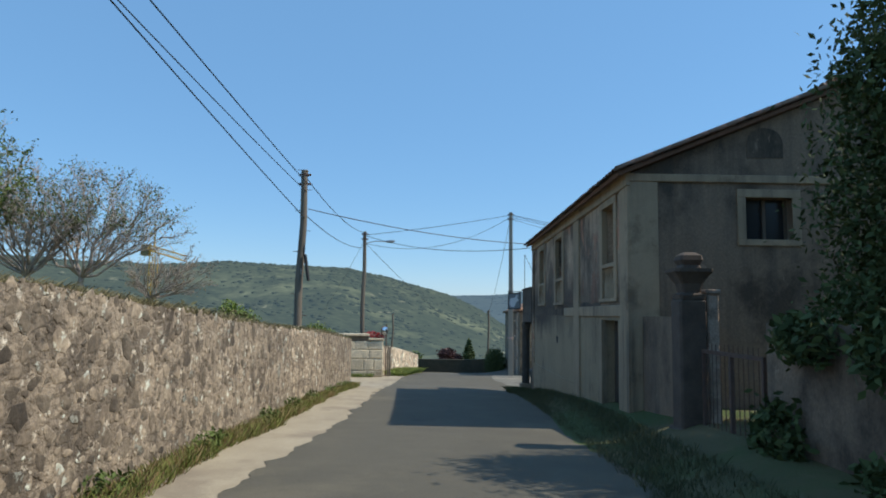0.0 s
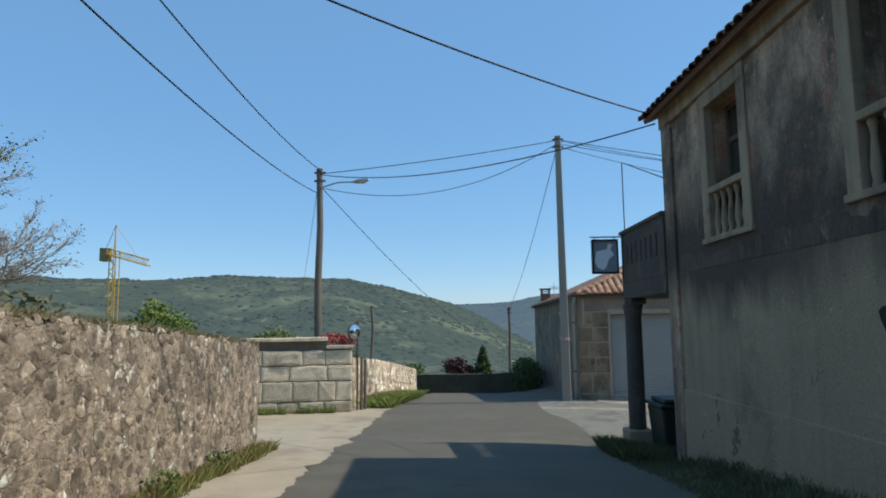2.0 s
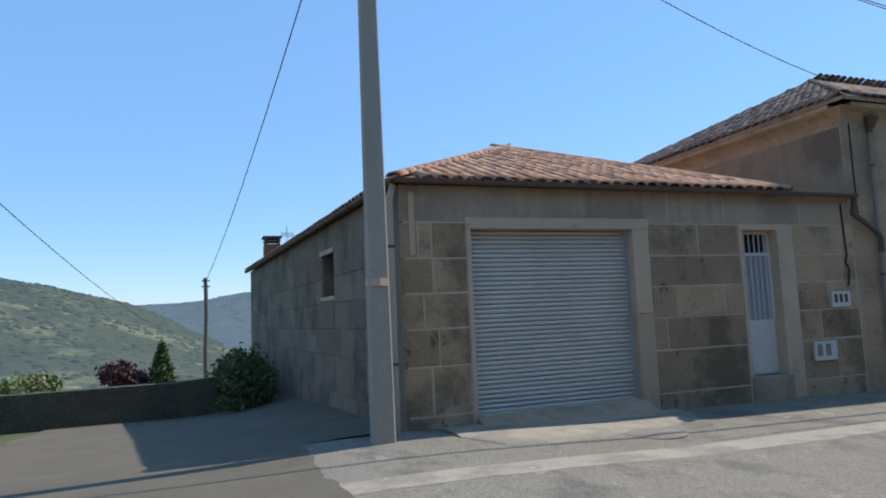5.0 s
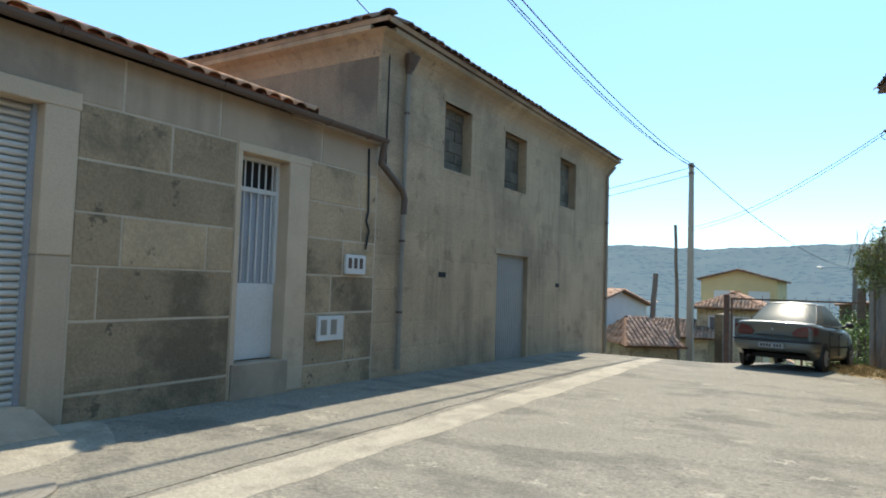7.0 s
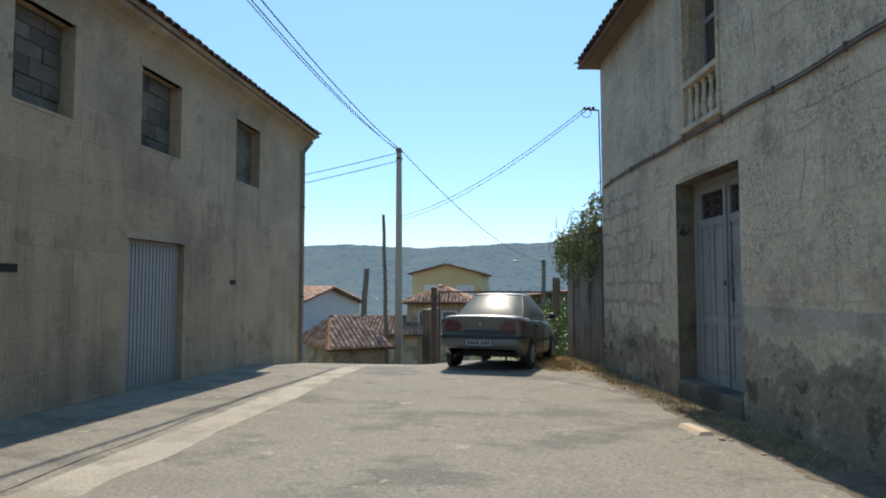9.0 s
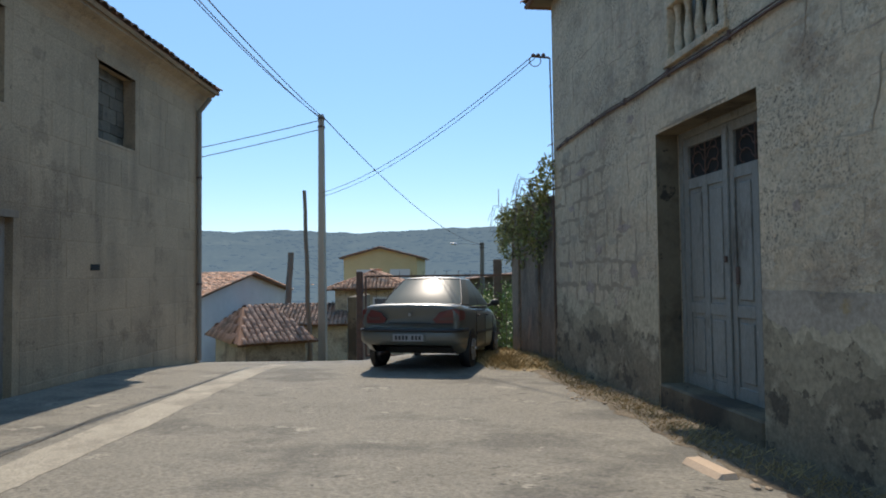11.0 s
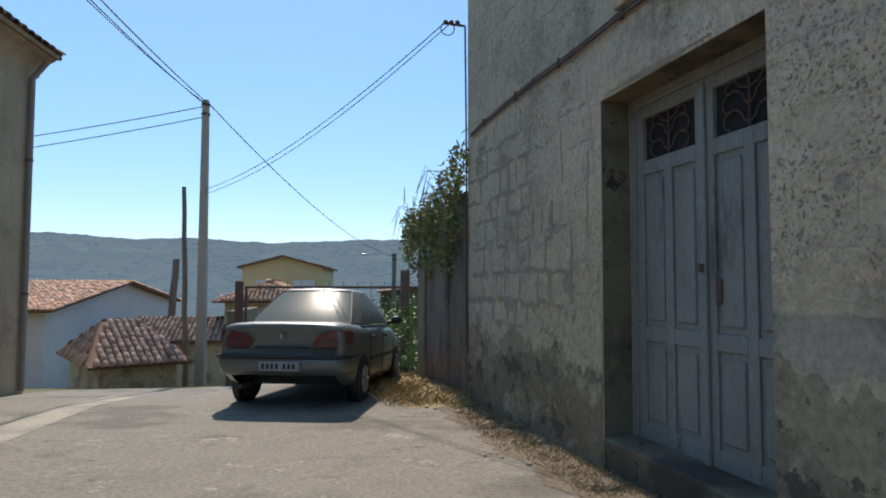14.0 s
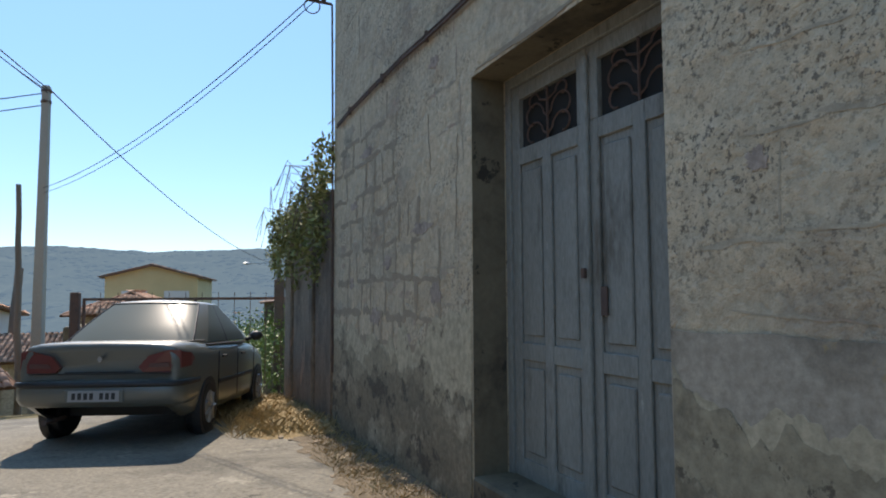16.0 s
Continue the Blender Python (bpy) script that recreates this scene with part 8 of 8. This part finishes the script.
box(bm, (cx - 2.2, cy - 0.5, 12.6), (cx - 0.9, cy + 0.8, 14.6), None, 0.1)
rod(bm, (cx - 1.5, cy, 14.3), (cx, cy, 18), 0.04, sides=4)
part("counterweight", bm, shader("crane_block", (0.33, 0.24, 0.1), (0.25, 0.19, 0.1), 1), crane)


# ---- valley sides ----
PROFILE = [(0.22, 0.0), (0.32, 0.02), (0.42, 0.07), (0.52, 0.17), (0.62, 0.32), (0.72, 0.5), (0.82, 0.7), (0.9, 0.86), (0.96, 0.96), (1.0, 1.0), (1.08, 0.9)]


def hills(az, el, rd, lo, hi, rough):
    """A wooded ridge that climbs to a skyline el degrees high, at distance rd, between the bearings lo and hi."""
    bm = bmesh.new()
    rows = []
    n = int((hi - lo) / 0.6)
    for i in range(n + 1):
        a = lo + (hi - lo) * i / n
        r0 = lerp(a, az, rd)
        h = math.tan(radians(lerp(a, az, el))) * r0 + 40
        col = []
        for f, g in PROFILE:
            r = r0 * f
            x, y = 5 - math.sin(radians(a)) * r, 20 + math.cos(radians(a)) * r
            z = -39 + h * g + h * rough * fbm(x, y, 0.006, 5) * math.sin(min(1.0, f) * math.pi) ** 0.7 + h * 0.022 * fbm(x, y, 0.02, 5)
            col.append(bm.verts.new((x, y, z)))
        rows.append(col)
    for a, b in zip(rows, rows[1:]):
        for k in range(len(PROFILE) - 1):
            bm.faces.new((a[k], b[k], b[k + 1], a[k + 1]))
    return bm


def distant(name, c1, c2, haze, strength, **kw):
    """A surface of the distant backdrop, with the air's blue haze put in as emission."""
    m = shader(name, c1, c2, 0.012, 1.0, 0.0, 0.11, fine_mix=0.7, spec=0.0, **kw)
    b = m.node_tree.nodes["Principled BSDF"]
    b.inputs["Emission Color"].default_value = (*haze, 1)
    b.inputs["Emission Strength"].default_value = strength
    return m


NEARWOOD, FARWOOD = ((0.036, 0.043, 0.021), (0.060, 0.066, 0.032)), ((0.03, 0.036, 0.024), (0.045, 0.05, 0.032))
# Haze over hills and woods, put in as emission: colour and strength.
NEARHAZE, FARHAZE = ((0.23, 0.37, 0.50), 0.155), ((0.23, 0.38, 0.56), 0.285)
M_HILL = distant("wooded_hillside", *NEARWOOD, *NEARHAZE, c3=(0.135, 0.138, 0.068), c3_scale=0.009, c3_cut=0.52, c4=(0.20, 0.185, 0.105), c4_scale=0.03, c4_cut=0.62)
M_HILL_FAR = distant("far_wooded_hillside", *FARWOOD, *FARHAZE, c3=(0.06, 0.065, 0.042), c3_scale=0.006, c3_cut=0.56)
hill_pts = []
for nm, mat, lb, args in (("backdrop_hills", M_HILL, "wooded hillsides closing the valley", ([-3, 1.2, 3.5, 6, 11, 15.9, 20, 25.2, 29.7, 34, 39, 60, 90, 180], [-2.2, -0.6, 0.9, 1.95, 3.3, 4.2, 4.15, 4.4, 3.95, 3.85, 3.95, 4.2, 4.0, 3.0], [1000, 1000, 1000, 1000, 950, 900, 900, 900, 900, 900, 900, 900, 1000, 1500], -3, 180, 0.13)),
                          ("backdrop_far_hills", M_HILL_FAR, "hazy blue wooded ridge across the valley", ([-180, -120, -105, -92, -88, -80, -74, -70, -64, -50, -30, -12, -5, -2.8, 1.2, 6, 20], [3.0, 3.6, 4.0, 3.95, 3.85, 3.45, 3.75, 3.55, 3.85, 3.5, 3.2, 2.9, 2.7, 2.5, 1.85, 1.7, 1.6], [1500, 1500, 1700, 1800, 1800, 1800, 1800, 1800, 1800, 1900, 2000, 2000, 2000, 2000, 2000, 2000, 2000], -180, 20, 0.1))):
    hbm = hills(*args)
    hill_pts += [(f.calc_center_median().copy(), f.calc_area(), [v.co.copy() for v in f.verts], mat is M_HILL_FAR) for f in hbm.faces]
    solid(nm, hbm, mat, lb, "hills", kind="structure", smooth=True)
rng = np.random.default_rng(77)
cand = [q for q in hill_pts if -35 < math.degrees(math.atan2(5 - q[0].x, q[0].y - 20)) < 45 or -105 < math.degrees(math.atan2(5 - q[0].x, q[0].y - 20)) < -58]
vparts, fparts, slots, count = [], [], [], 0
ico = bmesh.new()
bmesh.ops.create_icosphere(ico, subdivisions=1, radius=1)
iv = np.array([v.co for v in ico.verts])
fi = np.array([[v.index for v in f.verts] for f in ico.faces])
ico.free()
for c, area, quad, far in cand:
    wood = fbm(c.x, c.y, 0.008, 3)
    m = int(min(26, area / (400 if far else 120) * (1.0 if wood > 0.05 else 0.2) + rng.random()))
    if not m:
        continue
    q = np.array([list(p) for p in quad])
    f, g = rng.random((2, m, 1))
    spot = (q[0] * (1 - f) + q[1] * f) * (1 - g) + (q[3] * (1 - f) + q[2] * f) * g
    s = rng.uniform(4.5, 8.5, (m, 1, 1)) if far else rng.uniform(1.8, 4.2, (m, 1, 1))
    pts = spot[:, None, :] + iv[None] * np.array([1.15, 1.15, 0.34 if far else 0.6]) * s * rng.uniform(0.6, 1.25, (m, len(iv), 1))
    pts[:, :, 2] -= 0.12 * s[:, :, 0]
    vparts.append(pts.reshape(-1, 3))
    fparts.append((fi[None] + (np.arange(m) * len(iv))[:, None, None] + count).reshape(-1, 3))
    slots += [1 if far else 0] * (m * len(fi))
    count += m * len(iv)
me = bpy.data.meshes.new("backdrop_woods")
me.from_pydata(np.concatenate(vparts), [], np.concatenate(fparts))
me.materials.append(distant("far_trees", *NEARWOOD, *NEARHAZE, island=0.2))
me.materials.append(distant("hazy_far_trees", *FARWOOD, *FARHAZE, island=0.12))
me.polygons.foreach_set("material_index", slots)
me.shade_smooth()
tagged(new("backdrop_woods", me), "woods covering the far hillsides", "trees", kind="stuff")
# scattered far houses
hv, hf, rv, rf = [], [], [], []
for _ in range(60):
    a = radians(rng.choice([rng.uniform(-98, -60), rng.uniform(-98, -60), rng.uniform(0, 30)]))
    r = rng.uniform(260, 420) if a > -0.5 else rng.uniform(320, 950)
    x, y = 5 - math.sin(a) * r, 20 + math.cos(a) * r
    near = min(hill_pts, key=lambda q: (q[0].x - x) ** 2 + (q[0].y - y) ** 2)[0]
    zb = near.z - 1 if (near.xy - Vector((x, y))).length < 60 else -38
    w, d, h = rng.uniform(4, 6.5), rng.uniform(4, 6), rng.uniform(2.2, 3.5)
    k = len(hv)
    hv += [(x + sx * w / 2, y + sy * d / 2, zb + q) for q in (-2, h) for sx, sy in ((-1, -1), (1, -1), (1, 1), (-1, 1))]
    hf += [tuple(k + q for q in f) for f in ((0, 1, 5, 4), (1, 2, 6, 5), (2, 3, 7, 6), (3, 0, 4, 7))]
    k = len(rv)
    rv += [(x + sx * (w / 2 + 0.5), y + sy * (d / 2 + 0.5), zb + h) for sx, sy in ((-1, -1), (1, -1), (1, 1), (-1, 1))] + [(x - w / 2, y, zb + h + 1.8), (x + w / 2, y, zb + h + 1.8)]
    rf += [tuple(k + q for q in f) for f in ((0, 1, 5, 4), (2, 3, 4, 5), (1, 2, 5), (3, 0, 4))]
for nm, v, f, mt in (("far_village_walls", hv, hf, M_WHITEHOUSE), ("far_village_roofs", rv, rf, M_TILE)):
    me = bpy.data.meshes.new(nm)
    me.from_pydata(v, [], f)
    me.materials.append(mt)
    tagged(new(nm, me), "scattered far houses on the valley side", "houses", kind="stuff")

# ---- stones of the rubble wall ----
def stone_variants(n, seed):
    """Irregular cushion-shaped stones about 1 wide, standing 1 proud, facing -y in wall axes."""
    rng = random.Random(seed)
    out = []
    for _ in range(n):
        k = rng.choice((5, 6, 7))
        ang = sorted(2 * math.pi * (i + rng.uniform(-0.42, 0.42)) / k for i in range(k))
        rad = [rng.uniform(0.3, 0.62) for _ in range(k)]
        verts = []
        for s, y in ((1.0, 0.3), (0.93, -0.45), (0.62, -0.95)):
            verts += [(s * r * math.cos(a), y + rng.uniform(-0.12, 0.12) * (y < 0), s * r * math.sin(a)) for a, r in zip(ang, rad)]
        verts.append((rng.uniform(-0.1, 0.1), -1.0, rng.uniform(-0.1, 0.1)))
        faces = []
        for j in (0, 1):
            faces += [(j * k + i, j * k + (i + 1) % k, (j + 1) * k + (i + 1) % k, (j + 1) * k + i) for i in range(k)]
        faces += [(2 * k + i, 2 * k + (i + 1) % k, 3 * k) for i in range(k)]
        out.append((verts, faces))
    return out


def rubble(parent, fr, u0, u1, low, high, mat, single, seed, size=(0.06, 0.3), tries=60, face=0.0, depth=0.008, name="stone"):
    """Stones of mixed size packed over a wall face at local y = face, looking along -y. single: (u0, u1) of the stretch whose stones are pieces."""
    rng = random.Random(seed)
    kinds = stone_variants(9, seed)
    meshes = []
    for v, f in kinds:
        me = bpy.data.meshes.new(name)
        me.from_pydata(v, [], f)
        me.materials.append(mat)
        meshes.append(me)
    cells, placed = {}, []
    big = int((u1 - u0) * 2.0 * tries)
    for i in range(big):
        w = size[0] + (size[1] - size[0]) * (1 - i / big) ** 1.6 * rng.uniform(0.5, 1.0)
        h = w * rng.uniform(0.45, 1.05)
        u = rng.uniform(u0 + w * 0.4, u1 - w * 0.3)
        zlo, zhi = low(u), high(u)
        z = rng.uniform(zlo, zhi - h * 0.35)
        ci, cj = int(u / 0.5), int(z / 0.5)
        ok = True
        for a in (ci - 1, ci, ci + 1):
            for b in (cj - 1, cj, cj + 1):
                for (pu, pz, pw, ph) in cells.get((a, b), ()):
                    if (2 * (pu - u) / (pw + w)) ** 2 + (2 * (pz - z) / (ph + h)) ** 2 < 0.86:
                        ok = False
                        break
        if ok:
            cells.setdefault((ci, cj), []).append((u, z, w, h))
            placed.append((u, z, w, h))
    verts, faces, count = [], [], 0
    for u, z, w, h in placed:
        k = rng.randrange(9)
        m = fr @ Matrix.Translation((u, face, z)) @ Matrix.Rotation(rng.uniform(-0.35, 0.35), 4, "Y") @ Matrix.Diagonal((w * 1.05, depth * rng.uniform(0.6, 1.5), h * 1.05, 1))
        if single[0] <= u <= single[1] and count < 300:
            ob = new(name, meshes[k])
            ob.matrix_world = m
            ob.parent = parent
            count += 1
        else:
            n0 = len(verts)
            mm = np.array(m)
            verts += (np.array(kinds[k][0]) @ mm[:3, :3].T + mm[:3, 3]).tolist()
            faces += [tuple(q + n0 for q in f) for f in kinds[k][1]]
    if verts:
        me = bpy.data.meshes.new("rubble_stones")
        me.from_pydata(verts, [], faces)
        me.materials.append(mat)
        ob = new("rubble_stones", me)
        ob.parent = parent
        tagged(ob, kind="stuff")


# the wall's lane face looks along -y of its own axes
def foot_u(u):
    p = WFR @ Vector((u, 0, 0))
    return land(p.x, p.y) - 0.05


rubble(stone_wall, WFR, 0, WLEN, foot_u, lambda u: wall_top(u) + 0.05, M_STONE, (17.0, 21.5), 5, size=(0.05, 0.32), tries=230, depth=0.007)
WEND = WFR @ Matrix.Translation((WLEN, 0, 0)) @ Matrix.Rotation(radians(90), 4, "Z")
rubble(stone_wall, WEND, 0.02, 0.5, lambda u: 0.3, lambda u: 2.28, M_STONE, (9, 9), 6, tries=90)
# cap stones
rng = random.Random(9)
u = 0.0
while u < WLEN - 0.2:
    w = rng.uniform(0.16, 0.42)
    bm = bmesh.new()
    zt = wall_top(u + w / 2)
    vs = box(bm, (u, 0.012 + rng.uniform(-0.015, 0.02), zt - 0.08), (u + w - 0.012, 0.5, zt + rng.uniform(-0.02, 0.04)), None, 0.025)
    for v in bm.verts:
        v.co += Vector((rng.uniform(-0.02, 0.02), rng.uniform(-0.02, 0.02), rng.uniform(-0.02, 0.02)))
    bmesh.ops.transform(bm, matrix=WFR, verts=bm.verts)
    part("cap_stone", bm, M_STONE, stone_wall)
    u += w
FLW = frame_at(-3.75, 33.3, 88)
rubble(far_lane_wall, FLW, 0.0, 11.0, lambda u: land(*(FLW @ Vector((u, 0, 0))).xy) - 0.05, lambda u: land(*(FLW @ Vector((u, 0, 0))).xy) + lerp(u, [0, 3, 7, 11], [1.6, 1.48, 1.33, 1.18]), M_STONE, (0, 0), 15, tries=50)

# ---- blocks of the yard wall ----
# courses run from the pier outwards; the lane side looks along +y of the wall's axes
BB = BFR
rngb = random.Random(12)
for k, (z0, z1) in enumerate(((-0.02, 0.32), (0.33, 0.93), (0.94, 1.4), (1.41, 2.0))):
    u = -0.02
    row = 0
    while u < 10.5:
        w = rngb.uniform(0.5, 1.3)
        z1 = min(z1, 1.86) if u + w / 2 < 0.75 else z1
        bm = bmesh.new()
        d = rngb.uniform(0.0, 0.03)
        jl = [rngb.uniform(-0.02, 0.02) for _ in range(4)]
        if u < 0.7 and z0 > 1.9:
            bm.free()
            u += w
            continue
        rim = []
        for (p, q), (p2, q2), n in (((u, z0), (u + w, z0), 6), ((u + w, z0), (u + w, z1), 4), ((u + w, z1), (u, z1), 6), ((u, z1), (u, z0), 4)):
            rim += [(p + (p2 - p) * k2 / n, q + (q2 - q) * k2 / n) for k2 in range(n)]
        cu, cz = u + w / 2, (z0 + z1) / 2
        rows = []
        for inset, depth_ in ((0.006, -0.08), (0.008, -0.004), (0.03, 0.016), (0.09, 0.024)):
            ring = []
            for p, q in rim:
                p += max(-inset, min(inset, cu - p)) * (1 if abs(abs(cu - p) - w / 2) < 0.01 else 0) + 0.022 * noise.fractal((p * 3, q * 3, 1.0), 0.5, 2.1, 4)
                q += max(-inset, min(inset, cz - q)) * (1 if abs(abs(cz - q) - (z1 - z0) / 2) < 0.01 else 0) + 0.022 * noise.fractal((p * 3, q * 3, 7.0), 0.5, 2.1, 4)
                ring.append(bm.verts.new((p, depth_ + d + (0.014 * noise.fractal((p * 4, q * 4, 3.0), 0.6, 2.1, 4) if depth_ > 0 else 0), q)))
            rows.append(ring)
        for g, h in zip(rows, rows[1:]):
            for k2 in range(len(rim)):
                bm.faces.new((g[k2], g[(k2 + 1) % len(rim)], h[(k2 + 1) % len(rim)], h[k2]))
        bm.faces.new(rows[-1])
        bmesh.ops.transform(bm, matrix=BB, verts=bm.verts)
        part("block", bm, M_BLOCK, yard_wall)
        u += w
